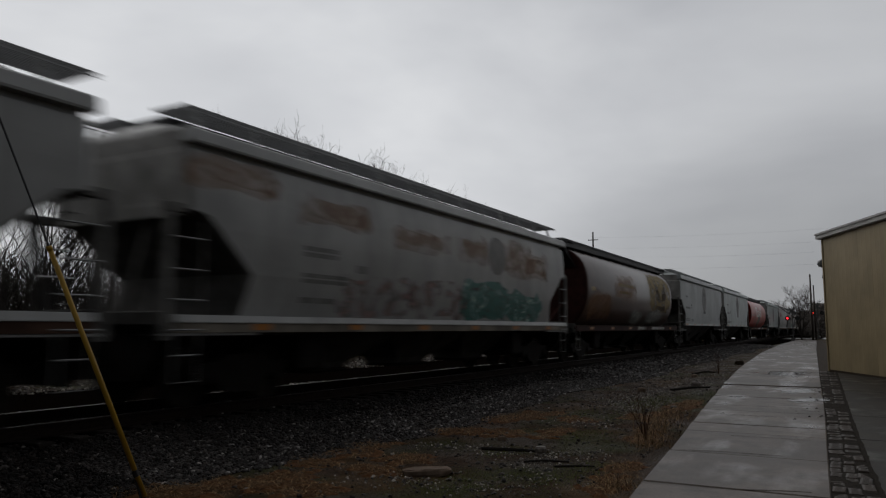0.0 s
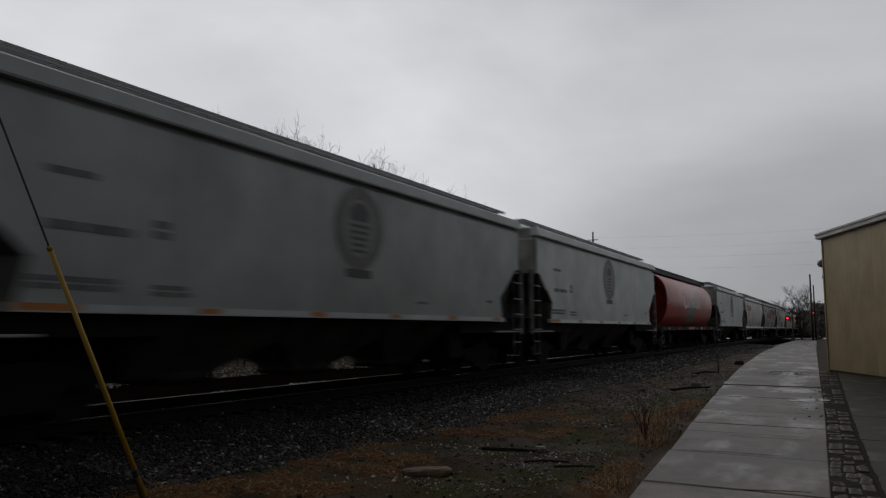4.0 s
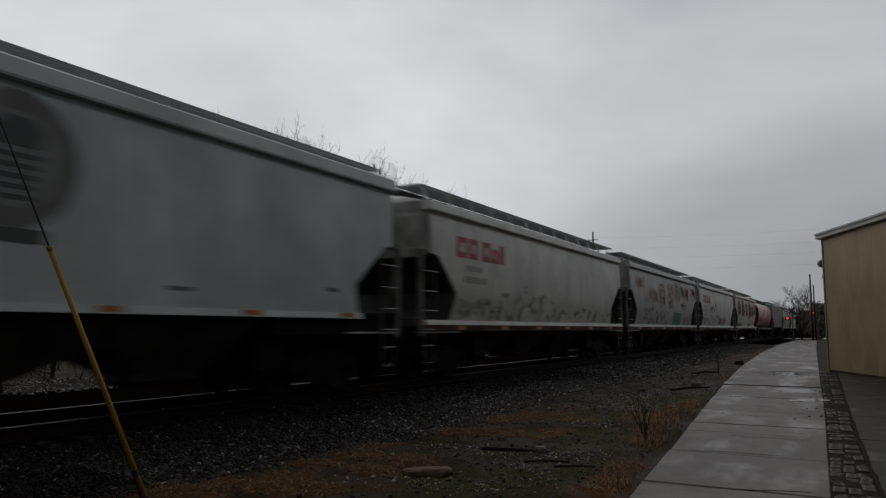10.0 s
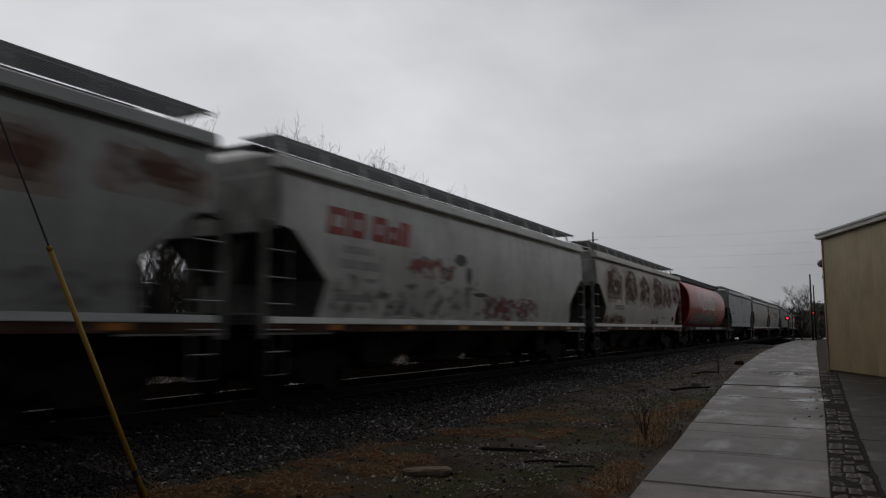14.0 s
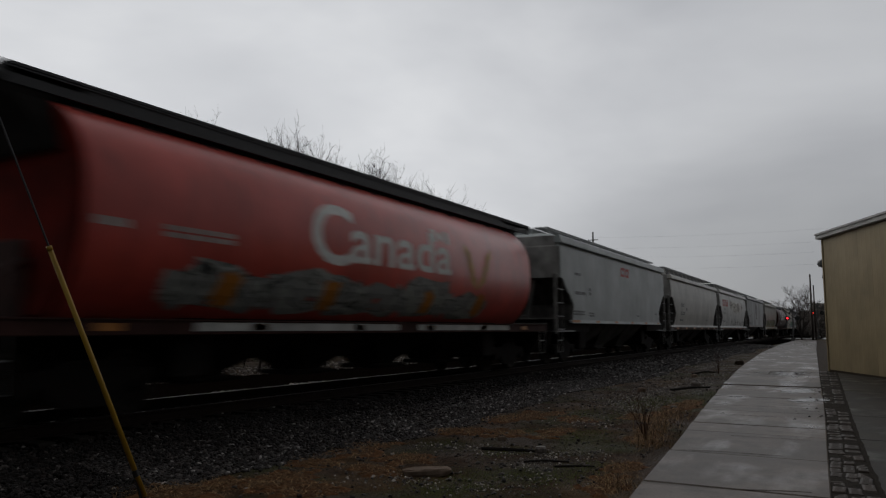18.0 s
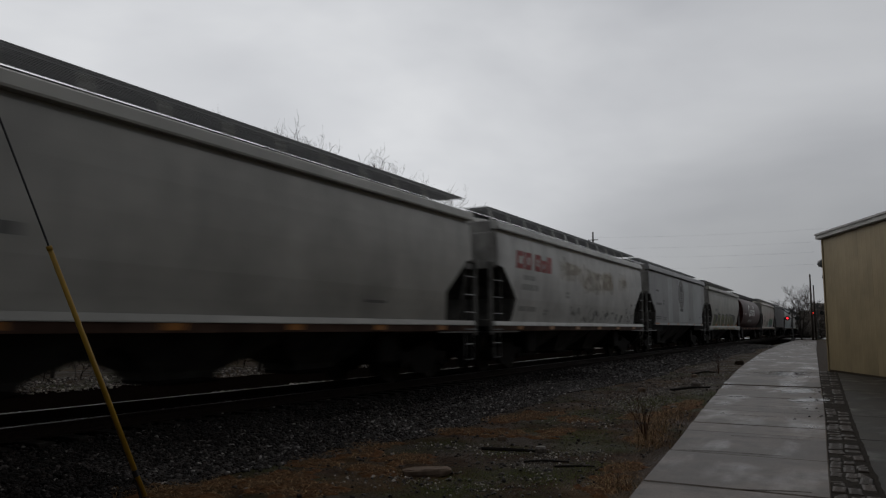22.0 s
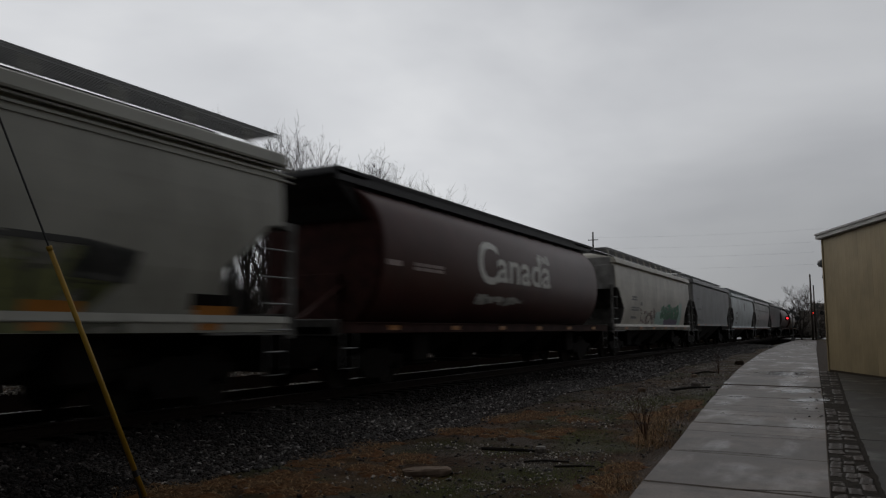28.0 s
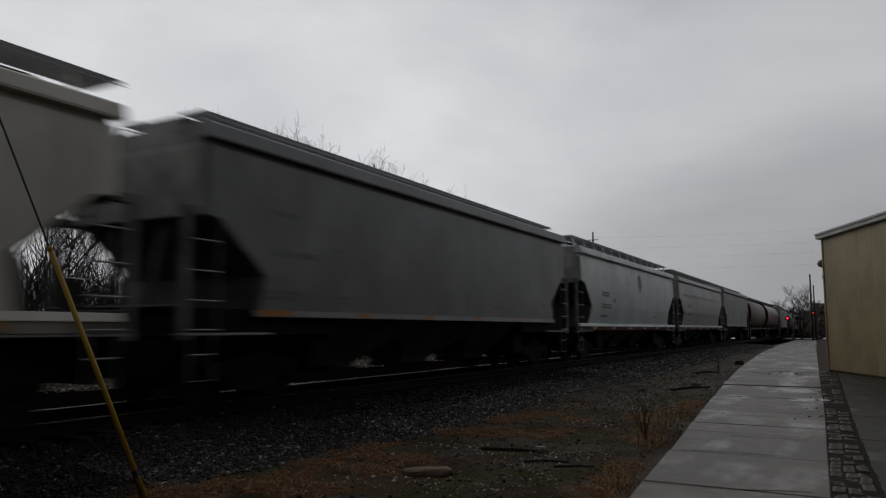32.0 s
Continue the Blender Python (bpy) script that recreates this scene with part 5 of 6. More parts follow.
    rust_patches(car[10], "hopper", [(2.2, 4.3, 2.3, 3.5), (4.9, 6.9, 2.2, 3.5), (7.5, 9.6, 2.2, 3.45), (10.1, 12.2, 2.15, 3.45), (12.5, 14.4, 2.2, 3.4), (14.9, 16.6, 2.45, 3.45), (10.3, 11.5, 1.3, 1.5), (2.0, 5.0, 1.2, 1.6)], "rust")
    wrapped("placard", [bar(14.8, 15.25, 1.47, 1.72)], "hopper", M["under"], car[10], 0.007, "small black placard")
    rust_patches(car[14], "hopper", [(6.0, 8.0, 2.85, 3.3), (8.5, 10.2, 2.5, 3.2), (10.8, 12.0, 2.6, 3.2), (13.2, 14.0, 2.8, 3.2)], "ochre")
    spray(car[14], "hopper", 52, 7.0, 14.2, 1.3, 1.75, M["sp_grey"])
    spray(car[14], "hopper", 53, 14.4, 16.2, 1.3, 2.1, M["sp_grey"])
    for b in (bar(5.15, 6.25, 1.46, 3.84), bar(8.0, 11.0, 1.46, 3.84), bar(12.5, 15.6, 1.46, 3.84)):
        wrapped("patch_panel", [b], "long", PAINT["steel"], car[15], 0.003, "pale repainted panel")
    olive_letters(car[16])
    for x0 in (4.0, 7.4, 10.2, 12.7, 15.3):
        wrapped("graffiti", [bar(x0, x0 + 0.75, 1.29, 1.43)], "hopper", M["orange_spray"], car[16], 0.017, "orange sprayed bar")
    wrapped("graffiti", [bar(15.2, 15.9, 1.36, 1.6)], "hopper", M["under"], car[16], 0.007)
    wrapped("graffiti", [patch(rnd, 8.0, 10.4, 1.22, 2.0, 0.2)], "hopper", M["mint_spray"], car[18], 0.006, "pale mint sprayed field")
    wrapped("graffiti", [patch(rnd, 13.7, 14.6, 1.2, 2.45, 0.2)], "hopper", M["mint_spray"], car[18], 0.007, "pale mint sprayed field")
    wrapped("graffiti", [patch(rnd, 10.2, 13.8, 1.24, 1.75, 0.2)], "hopper", M["violet_spray"], car[18], 0.0065, "dull violet sprayed shade")
    for k in range(4):
        a = 9.3 + 1.08 * k
        wrapped("graffiti", [patch(rnd, a, a + 1.25, 1.55, 2.2 + 0.14 * (k % 2), 0.2, 5)], "hopper", M["sp_green"], car[18], 0.009 + 0.002 * (k % 2), "green sprayed letter shape")
    spray(car[18], "hopper", 74, 5.0, 8.2, 1.3, 1.95, M["sp_pink"])
    for i in (1, 16, 18):
        for o in car[i].children:
            if o.name.startswith("sill_web"):
                o.material_slots[0].link = "OBJECT"
                o.material_slots[0].material = M["sill_dirty"] if i != 16 else PAINT["drab"]
    emblem(car[20], "hopper", 9.4, 3.2, 0.36)
    for z in (3.58, 3.68, 3.78):
        part("side_rib", Shape().box(0.85, 17.25, -1.60, -1.54, z, z + 0.03), PAINT["drab"], car[16])
    for z in (2.0, 2.1, 3.0, 3.1):
        part("side_rib", Shape().box(2.2, 16.0, -1.645, -1.60, z, z + 0.045), PAINT["grey"], car[21])


make_train()


# ---- shed, poles, signals ----
CORNER, ALONG = Vector((29.83, 0.59, 0)), Vector((-0.926, -0.377, 0))
AWAY = Vector((0.377, -0.926, 0))
EAVE = 4.72


def shed_pt(u, w, z):
    """u metres along the trackside wall from its far corner, w metres in behind it."""
    return CORNER + ALONG * u + AWAY * w + Vector((0, 0, z))


def make_shed():
    shed = empty("metal_shed", CORNER, "cream ribbed-metal shed with pale fascia trim", "building")

    def at(shape):
        shape.v = [tuple(Vector(p) - CORNER) for p in shape.v]
        return shape
    span, deep = 15.0, 9.0
    box = lambda s, u0, u1, w0, w1, z0, z1: s.loft([[shed_pt(u0, w0, z), shed_pt(u1, w0, z), shed_pt(u1, w1, z), shed_pt(u0, w1, z)] for z in (z0, z1)])
    core = Shape()
    box(core, 0.03, span, 0.03, deep, -0.05, EAVE)
    part("wall", at(core), M["siding"], shed)
    # ribbed sheets
    n = 16
    wide = span / n
    for i in range(n):
        s = Shape()
        prof = []
        u = i * wide
        for k in range(3):
            a = u + wide * k / 3
            prof += [(a, 0.0), (a + wide / 3 - 0.09, 0.0), (a + wide / 3 - 0.065, -0.0018), (a + wide / 3 - 0.03, -0.0018)]
        prof.append((u + wide - 0.0005, 0.0))
        low = [shed_pt(a, w, 0.06) for a, w in prof]
        high = [shed_pt(a, w, EAVE) for a, w in prof]
        m = len(prof)
        s.add(low + high, [(k, k + 1, m + k + 1, m + k) for k in range(m - 1)])
        part("wall_sheet", at(s), M["siding"], shed)
    trim = Shape()
    box(trim, -0.03, 0.05, -0.035, 0.04, 0.0, EAVE)
    part("corner_trim", at(trim), M["siding"], shed)
    base = Shape()
    box(base, 0.0, span, -0.006, 0.03, -0.05, 0.06)
    part("base_flashing", at(base), M["joint"], shed)
    fas = Shape()
    box(fas, -0.18, span, -0.16, -0.10, EAVE + 0.02, EAVE + 0.15)
    box(fas, -0.18, span, -0.20, -0.08, EAVE + 0.15, EAVE + 0.19)
    part("fascia", at(fas), M["fascia"], shed)
    sof = Shape()
    box(sof, -0.16, span, -0.10, 0.03, EAVE, EAVE + 0.05)
    part("soffit", at(sof), M["fascia"], shed)
    roof = Shape()
    mid = deep / 2
    r = [(-0.19, EAVE + 0.17), (mid, EAVE + 1.2), (deep + 0.2, EAVE + 0.17)]
    for (w0, z0), (w1, z1) in zip(r, r[1:]):
        roof.loft([[shed_pt(u, w0, z0), shed_pt(u, w1, z1), shed_pt(u, w1, z1 + 0.05), shed_pt(u, w0, z0 + 0.05)] for u in (-0.2, span)])
    part("roof", at(roof), M["roofing"], shed)
    gab = Shape()
    for u in (0.03, span - 0.05):
        gab.loft([[shed_pt(u, 0.03, EAVE), shed_pt(u, deep, EAVE), shed_pt(u, mid, EAVE + 1.15)], [shed_pt(u + 0.05, 0.03, EAVE), shed_pt(u + 0.05, deep, EAVE), shed_pt(u + 0.05, mid, EAVE + 1.15)]])
    part("gable", at(gab), M["siding"], shed)
    lamp = Shape()
    lamp.tube([shed_pt(0.02, 0.12, 3.86), shed_pt(-0.16, 0.12, 3.90)], 0.03, 6)
    lamp.tube([shed_pt(-0.10, 0.10, 4.00), shed_pt(-0.46, 0.10, 3.86)], [0.08, 0.15], 8)
    lamp.tube([shed_pt(0.0, 0.12, 3.5), shed_pt(-0.28, 0.12, 3.46), shed_pt(-0.34, 0.12, 3.34)], [0.05, 0.06, 0.08], 6)
    lamp.tube([shed_pt(-0.02, 0.12, 3.6), shed_pt(-0.02, 0.12, 4.0)], 0.06, 6)
    fix = part("wall_light", lamp, M["fixture"])
    tagged(fix, "small grey floodlight on the shed's end wall", "wall light")
    hook = Shape().tube([shed_pt(0.03, 0.1, 3.52), shed_pt(-0.2, 0.1, 3.5), shed_pt(-0.26, 0.1, 3.36)], 0.03, 6)
    cable = part("conduit_elbow", hook, M["fixture"])
    tagged(cable, "bent grey conduit on the shed's end wall", "conduit")


make_shed()


def make_guy():
    """Guy wire with its yellow plastic guard, anchored in the verge."""
    foot, top = Vector((4.70, 5.57, -0.08)), Vector((3.80, 5.84, 2.18))
    d = (top - foot).normalized()
    guy = empty("guy_wire", foot, "steel guy wire in a yellow plastic guard, anchored in the verge", "guy wire")
    g = Shape().tube([d * 0.1, (top - foot) * 0.5 + Vector((0.012, 0, -0.02)), top - foot], [0.024, 0.023, 0.021], 12)
    g.tube([top - foot - d * 0.03, top - foot + d * 0.012], [0.024, 0.025], 12)
    part("guard", g, M["guard"], guy, "yellow plastic guard tube", True)
    part("strand", Shape().tube([Vector((0, 0, 0)), d * 11.2], 0.0085, 6), M["wire"], guy, "dark twisted steel strand")
    part("anchor_rod", Shape().tube([Vector((0, 0, -0.25)) - d * 0.1, d * 0.35], 0.014, 6).tube([d * 0.30, d * 0.36], 0.03, 6), M["wire"], guy)
    return foot + d * 11.1


GUY_TOP = make_guy()


def utility_pole(at, tall, arms, label, r=0.15):
    pole = empty("utility_pole", at, label, "utility pole", "utility poles")
    part("mast", Shape().tube([(0, 0, -0.3), (0, 0, tall * 0.5), (0, 0, tall)], [r, r * 0.85, r * 0.68], 10), M["pole"], pole, "", True)
    for z, half in arms:
        part("crossarm", Shape().box(-0.06, 0.06, -half, half, z - 0.06, z + 0.06, 0.01), M["pole"], pole)
        for y in (-half * 0.92, -half * 0.4, half * 0.4, half * 0.92):
            part("insulator", Shape().tube([(0, y, z + 0.06), (0, y, z + 0.14), (0, y, z + 0.20)], [0.02, 0.05, 0.03], 8), M["fixture"], pole)
    return pole


utility_pole((GUY_TOP.x, GUY_TOP.y, 0), GUY_TOP.z + 0.8, [(GUY_TOP.z + 0.4, 1.1)], "weathered wooden pole that the guy wire steadies")
utility_pole((131, 40, 0), 19.2, [(17.7, 0.9)], "tall wooden pole carrying power lines beyond the track", 0.2)
utility_pole((131, -26, 0), 19.0, [(17.5, 0.9)], "wooden pole at the end of the power lines", 0.2)
utility_pole((109, 3.85, 0), 8.7, [], "plain weathered pole beside the road crossing", 0.13)
utility_pole((116, 3.72, 0), 7.6, [], "short plain pole beside the road crossing", 0.11)


def make_lines():
    for z0, z1, sag in ((18.2, 18.4, 1.0), (16.2, 16.4, 1.0), (14.6, 14.9, 1.1), (12.6, 13.2, 1.2)):
        pts = [(131, 40 - 66 * k / 14, z0 + (z1 - z0) * k / 14 - sag * 4 * (k / 14) * (1 - k / 14)) for k in range(15)]
        w = part("power_line", Shape().tube(pts, 0.005, 4), M["wire"])
        tagged(w, "thin dark overhead power line between two poles", "power line", "overhead power lines")


make_lines()


def crossing_signal(at, lamp_z, label, lit):
    sig = empty("crossing_signal", at, label, "crossing signal", "level crossing signals")
    part("mast", Shape().tube([(0, 0, -0.1), (0, 0, lamp_z + 1.5)], 0.06, 8), M["fixture"], sig)
    part("base", Shape().box(-0.25, 0.25, -0.25, 0.25, -0.05, 0.35, 0.03), M["fixture"], sig)
    part("lamp_bar", Shape().box(-0.03, 0.03, -0.75, 0.75, lamp_z - 0.03, lamp_z + 0.03), M["fixture"], sig)
    for y in (-0.6, 0.6):
        part("hood", Shape().tube([(0.02, y, lamp_z), (-0.06, y, lamp_z)], 0.30, 14), M["lamp_hood"], sig)
        part("lamp", Shape().tube([(-0.065, y, lamp_z), (-0.10, y, lamp_z)], [0.13, 0.08], 12), M[lit] if y > 0 else M["lamp_hood"], sig, "glowing red flasher" if y > 0 else "unlit flasher")
    for a in (45, -45):
        part("crossbuck_board", Shape().box(-0.02, 0.0, -0.6, 0.6, -0.1, 0.1), M["fixture"], sig, at=pose(-0.08, 0, lamp_z + 1.0, a, 0, 0))
    return sig


crossing_signal((108.0, 6.15, -0.05), 2.92, "level crossing signal with a lit red flasher beside the track", "red_lamp")
crossing_signal((122.0, 3.55, -0.05), 3.85, "second level crossing signal with a dim red flasher", "dim_lamp")

road = Shape()
for k in range(40):
    y0, y1 = -60 + 3.0 * k, -57 + 3.0 * k
    z = lambda y: float(ground_height(127, y)) + 0.03
    road.add([(122, y0, z(y0) - 0.02), (124, y0, z(y0) + 0.01), (136, y0, z(y0) + 0.01), (138, y0, z(y0) - 0.02), (122, y1, z(y1) - 0.02), (124, y1, z(y1) + 0.01), (136, y1, z(y1) + 0.01), (138, y1, z(y1) - 0.02)], [(0, 1, 5, 4), (1, 2, 6, 5), (2, 3, 7, 6)])
tagged(part("road", road, M["asphalt"]), "wet grey road across the track", "road", kind="structure")


# ---- trees and scrub ----
def bare_tree(name, tall, seed, spread=0.5, twiggy=1.0, label="", mat="bark", group=""):
    """A leafless tree: tapered trunk, limbs and a crown of fine twigs."""
    rnd = random.Random(seed)
    tree = empty(name, (0, 0, 0), label, "tree" if name != "bare_shrub" else "shrub", group)
    trunk, crown, limbs = Shape(), Shape(), []
    lean = Vector((rnd.uniform(-0.08, 0.08), rnd.uniform(-0.08, 0.08), 1)).normalized()

    def grow(shape, p, d, length, r, depth):
        n = 3
        path, radii = [p.copy()], [r]
        for k in range(n):
            d = (d + Vector((rnd.uniform(-1, 1), rnd.uniform(-1, 1), rnd.uniform(-0.3, 0.7))) * 0.16).normalized()
            p = p + d * length / n
            path.append(p.copy())
            radii.append(max(0.004, r * (1 - 0.5 * (k + 1) / n)))
        target = shape if depth < 2 else crown
        target.tube(path, radii, 5 if depth < 2 else 3, caps=False)
        if depth >= 5 or r < 0.004:
            return
        kids = rnd.randint(3, 4) if depth < 2 else rnd.randint(4, 5) if depth < 3 else rnd.randint(2, int(2 + twiggy))
        for j in range(kids):
            t = rnd.uniform(0.35, 1.0)
            i = min(n - 1, int(t * n))
            q = path[i].lerp(path[i + 1], t * n - i)
            a = rnd.uniform(0, 2 * math.pi)
            out = Vector((math.cos(a), math.sin(a), rnd.uniform(0.1, 0.9))).normalized()
            nd = (d * (1 - spread) + out * spread * 1.1).normalized()
            if depth == 0:
                limb = Shape()
                limbs.append(limb)
                grow(limb, q, nd, length * rnd.uniform(0.55, 0.8), r * 0.5, depth + 1)
            else:
                grow(shape, q, nd, length * rnd.uniform(0.45, 0.7), r * 0.45, depth + 1)
        if depth < 4:
            nshape = shape if depth else trunk
            grow(nshape, path[-1], d, length * 0.62, radii[-1], depth + 1)

    grow(trunk, Vector((0, 0, -0.15)), lean, tall * 0.42, tall * 0.013, 0)
    part("trunk", trunk, M[mat], tree)
    for l in limbs:
        part("limb", l, M[mat], tree)
    part("crown", crown, M[mat], tree, "fine bare twigs")
    return tree


def make_trees():
    rnd = random.Random(77)
    protos = [bare_tree("bare_tree", 10.0, 100 + k, 0.62, 2.4, "leafless tree behind the track", group="bare trees behind the track") for k in range(4)]
    tops = []
    for t in protos:
        tops.append(max((v.co.copy() for o in t.children for v in o.data.vertices), key=lambda c: c.z))
    # where each tree's top stands
    spots = [(32.0, 27, 13.5), (34.4, 27, 13.2), (30.8, 27, 12.0), (36.1, 27, 12.7), (41.1, 27, 13.7), (39.1, 27, 12.3), (43.0, 27, 12.8), (46.1, 27, 12.7), (47.2, 27, 12.5), (44.9, 27, 12.2), (48.2, 27, 12.0), (26.0, 27, 12.2), (24.5, 27, 11.7),
             (4.0, 24, 7.6), (8.6, 25, 8.2), (11.6, 27, 8.8), (14.6, 28, 9.0), (17.4, 27, 9.4), (7.0, 19, 7.0), (10.0, 21, 7.6), (13.2, 20, 7.6), (15.8, 23, 8.2), (18.6, 21, 7.8), (5.2, 22, 7.2)]
    spots = spots + [(x + 0.7 * (-1) ** k, y + 1.5, h - 0.15) for k, (x, y, h) in enumerate(spots[:13])]
    spots = spots + [(x - 0.5 * (-1) ** k, y + 0.8, h - 0.5) for k, (x, y, h) in enumerate(spots[:11])]
    for k, (x, y, h) in enumerate(spots):
        h += 0.45 if k < 13 or k > 23 else 0.0
        wide = 0.6 if 12 < k < 24 else 0.72
        top = tops[k % 4]
        turn = pose(0, 0, 0, 0, 0, rnd.uniform(0, 360)) @ Matrix.Diagonal((wide * h / top.z, wide * h / top.z, h / top.z, 1))
        off = turn @ top
        t = protos[k] if k < 4 else copy_thing(protos[k % 4], Matrix())
        t.matrix_basis = pose(x - off.x, y - off.y, 0.05) @ turn
    sp = [bare_tree("bare_shrub", 4.0, 300 + k, 0.7, 1.6, "tangled leafless scrub behind the track", group="scrub behind the track") for k in range(3)]
    for k in range(34):
        t = sp[k] if k < 3 else copy_thing(sp[k % 3], Matrix())
        t.matrix_basis = pose(3.5 + k * 0.75 + rnd.uniform(-0.4, 0.4), 16.0 + rnd.uniform(0, 6), 0.08, 0, 0, rnd.uniform(0, 360)) @ Matrix.Scale(rnd.uniform(0.8, 1.25), 4)
    far = bare_tree("bare_tree", 8.2, 411, 0.62, 4.0, "bare spreading tree by the road crossing", group="trees by the crossing")
    far.matrix_basis = pose(114, 5.45, 0, 0, 0, 30)
    copy_thing(far, pose(119, 5.7, 0, 0, 0, 170))
    copy_thing(far, pose(126, 6.0, 0, 0, 0, 260))


make_trees()


def thicket():
    """A tangle of thin bare stems behind the gravel."""
    rnd = random.Random(91)
    s = Shape()
    for k in range(5200):
        x, y = rnd.uniform(6, 40), rnd.uniform(18, 29)
        p = Vector((x, y, rnd.uniform(0.0, 3.2)))
        d = Vector((rnd.uniform(-1, 1), rnd.uniform(-1, 1), rnd.uniform(0.1, 1.8))).normalized()
        n = rnd.uniform(0.8, 2.6)
        q = p + d * n * 0.5 + Vector((rnd.uniform(-0.1, 0.1), rnd.uniform(-0.1, 0.1), 0))
        s.tube([p, q, p + d * n + Vector((0, 0, 0.15))], [0.014, 0.010, 0.004], 3, caps=False)
    # older, thicker growth farther back
    for k in range(2400):
        x, y = rnd.uniform(16, 60), rnd.uniform(29, 40)
        p = Vector((x, y, rnd.uniform(-0.1, 2.6)))
        d = Vector((rnd.uniform(-0.5, 0.5), rnd.uniform(-0.5, 0.5), rnd.uniform(0.5, 1.6))).normalized()
        n = rnd.uniform(1.4, 3.4)
        q = p + d * n * 0.5 + Vector((rnd.uniform(-0.2, 0.2), rnd.uniform(-0.2, 0.2), 0))
        s.tube([p, q, p + d * n + Vector((0, 0, 0.2))], [0.045, 0.03, 0.008], 3, caps=False)
    tagged(part("thicket", s, M["bark"]), "tangled thicket of thin bare stems behind the track", "thicket", kind="stuff")


thicket()


def leaf_clump(name, at, tall, wide, count, seed, mat, label, size=0.28):
    """A dense dark bush or small evergreen: a stem and many small leaf faces."""
    rnd = random.Random(seed)
    bush = empty(name, at, label, "tree", "trees by the crossing")
    part("trunk", Shape().tube([(0, 0, -0.1), (0.05, 0, tall * 0.6), (0, 0.05, tall * 0.9)], [0.14, 0.09, 0.03], 6), M["bark"], bush)
    s = Shape()
    for _ in range(count):
        h = rnd.random() ** 0.8
        r = wide * (0.35 + 0.65 * math.sin(math.pi * min(1, 0.15 + h * 0.8))) * math.sqrt(rnd.random()) * rnd.uniform(0.8, 1.15)
        a = rnd.uniform(0, 2 * math.pi)
        p = Vector((r * math.cos(a), r * math.sin(a), 0.3 + h * (tall - 0.3)))
        u = Vector((rnd.uniform(-1, 1), rnd.uniform(-1, 1), rnd.uniform(-1, 1))).normalized() * size
        w = u.orthogonal().normalized() * size * 0.5
        s.add([p - u, p + w, p + u, p - w], [(0, 1, 2, 3)])
    part("crown", s, mat, bush)


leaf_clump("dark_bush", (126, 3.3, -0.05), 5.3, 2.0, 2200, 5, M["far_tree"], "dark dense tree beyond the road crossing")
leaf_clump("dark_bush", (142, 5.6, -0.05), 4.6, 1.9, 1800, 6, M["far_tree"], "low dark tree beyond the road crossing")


def far_woods():
    rnd = random.Random(13)
    s = Shape()
    for k in range(5200):
        a = radians(rnd.uniform(-14, 64))
        r = rnd.uniform(330, 380)
        h = (6.5 + 2.5 * math.sin(a * 31) + 1.5 * math.sin(a * 87)) * rnd.random() ** 0.7
        p = Vector((r * math.cos(a), r * math.sin(a), h))
        u = Vector((rnd.uniform(-1, 1), rnd.uniform(-1, 1), rnd.uniform(-0.2, 1.6))).normalized() * 1.6
        w = u.orthogonal().normalized() * 0.7
        s.add([p - u, p + w, p + u, p - w], [(0, 1, 2, 3)])
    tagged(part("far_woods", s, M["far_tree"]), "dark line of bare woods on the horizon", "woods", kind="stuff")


far_woods()


# ---- loose stones, grass and litter ----
def scatter_stones(name, count, pick, size, mat, label, category, seed, sink=0.3):
    """Angular stones as one loose mass."""
    rng = np.random.default_rng(seed)
    t = (1 + 5 ** 0.5) / 2
    base = np.array([(-1, t, 0), (1, t, 0), (-1, -t, 0), (1, -t, 0), (0, -1, t), (0, 1, t), (0, -1, -t), (0, 1, -t), (t, 0, -1), (t, 0, 1), (-t, 0, -1), (-t, 0, 1)]) / 1.9
    tri = np.array([(0, 11, 5), (0, 5, 1), (0, 1, 7), (0, 7, 10), (0, 10, 11), (1, 5, 9), (5, 11, 4), (11, 10, 2), (10, 7, 6), (7, 1, 8), (3, 9, 4), (3, 4, 2), (3, 2, 6), (3, 6, 8), (3, 8, 9), (4, 9, 5), (2, 4, 11), (6, 2, 10), (8, 6, 7), (9, 8, 1)])
    xy = pick(rng, count)
    n = len(xy)
    s = size[0] + (size[1] - size[0]) * rng.random(n) ** 1.6
    jit = base[None] * (1 + 0.5 * (rng.random((n, 12, 1)) - 0.5)) * (0.7 + 0.6 * rng.random((n, 1, 3)))
    yaw = rng.random(n) * 6.283
    c, sn = np.cos(yaw)[:, None], np.sin(yaw)[:, None]
    x, y, z = jit[..., 0] * s[:, None], jit[..., 1] * s[:, None], jit[..., 2] * s[:, None] * 0.75
    px, py = x * c - y * sn + xy[:, :1], x * sn + y * c + xy[:, 1:]
    pz = z + (ground_height(xy[:, 0], xy[:, 1]) + s * sink * rng.random(n))[:, None]
    verts = np.stack([px, py, pz], -1).reshape(-1, 3)
    faces = (tri[None] + (np.arange(n) * 12)[:, None, None]).reshape(-1, 3)
    me = bpy.data.meshes.new(name)
    me.from_pydata(verts.tolist(), [], faces.tolist())
    me.materials.append(mat)
    return tagged(new(name, me), label, category, kind="stuff")


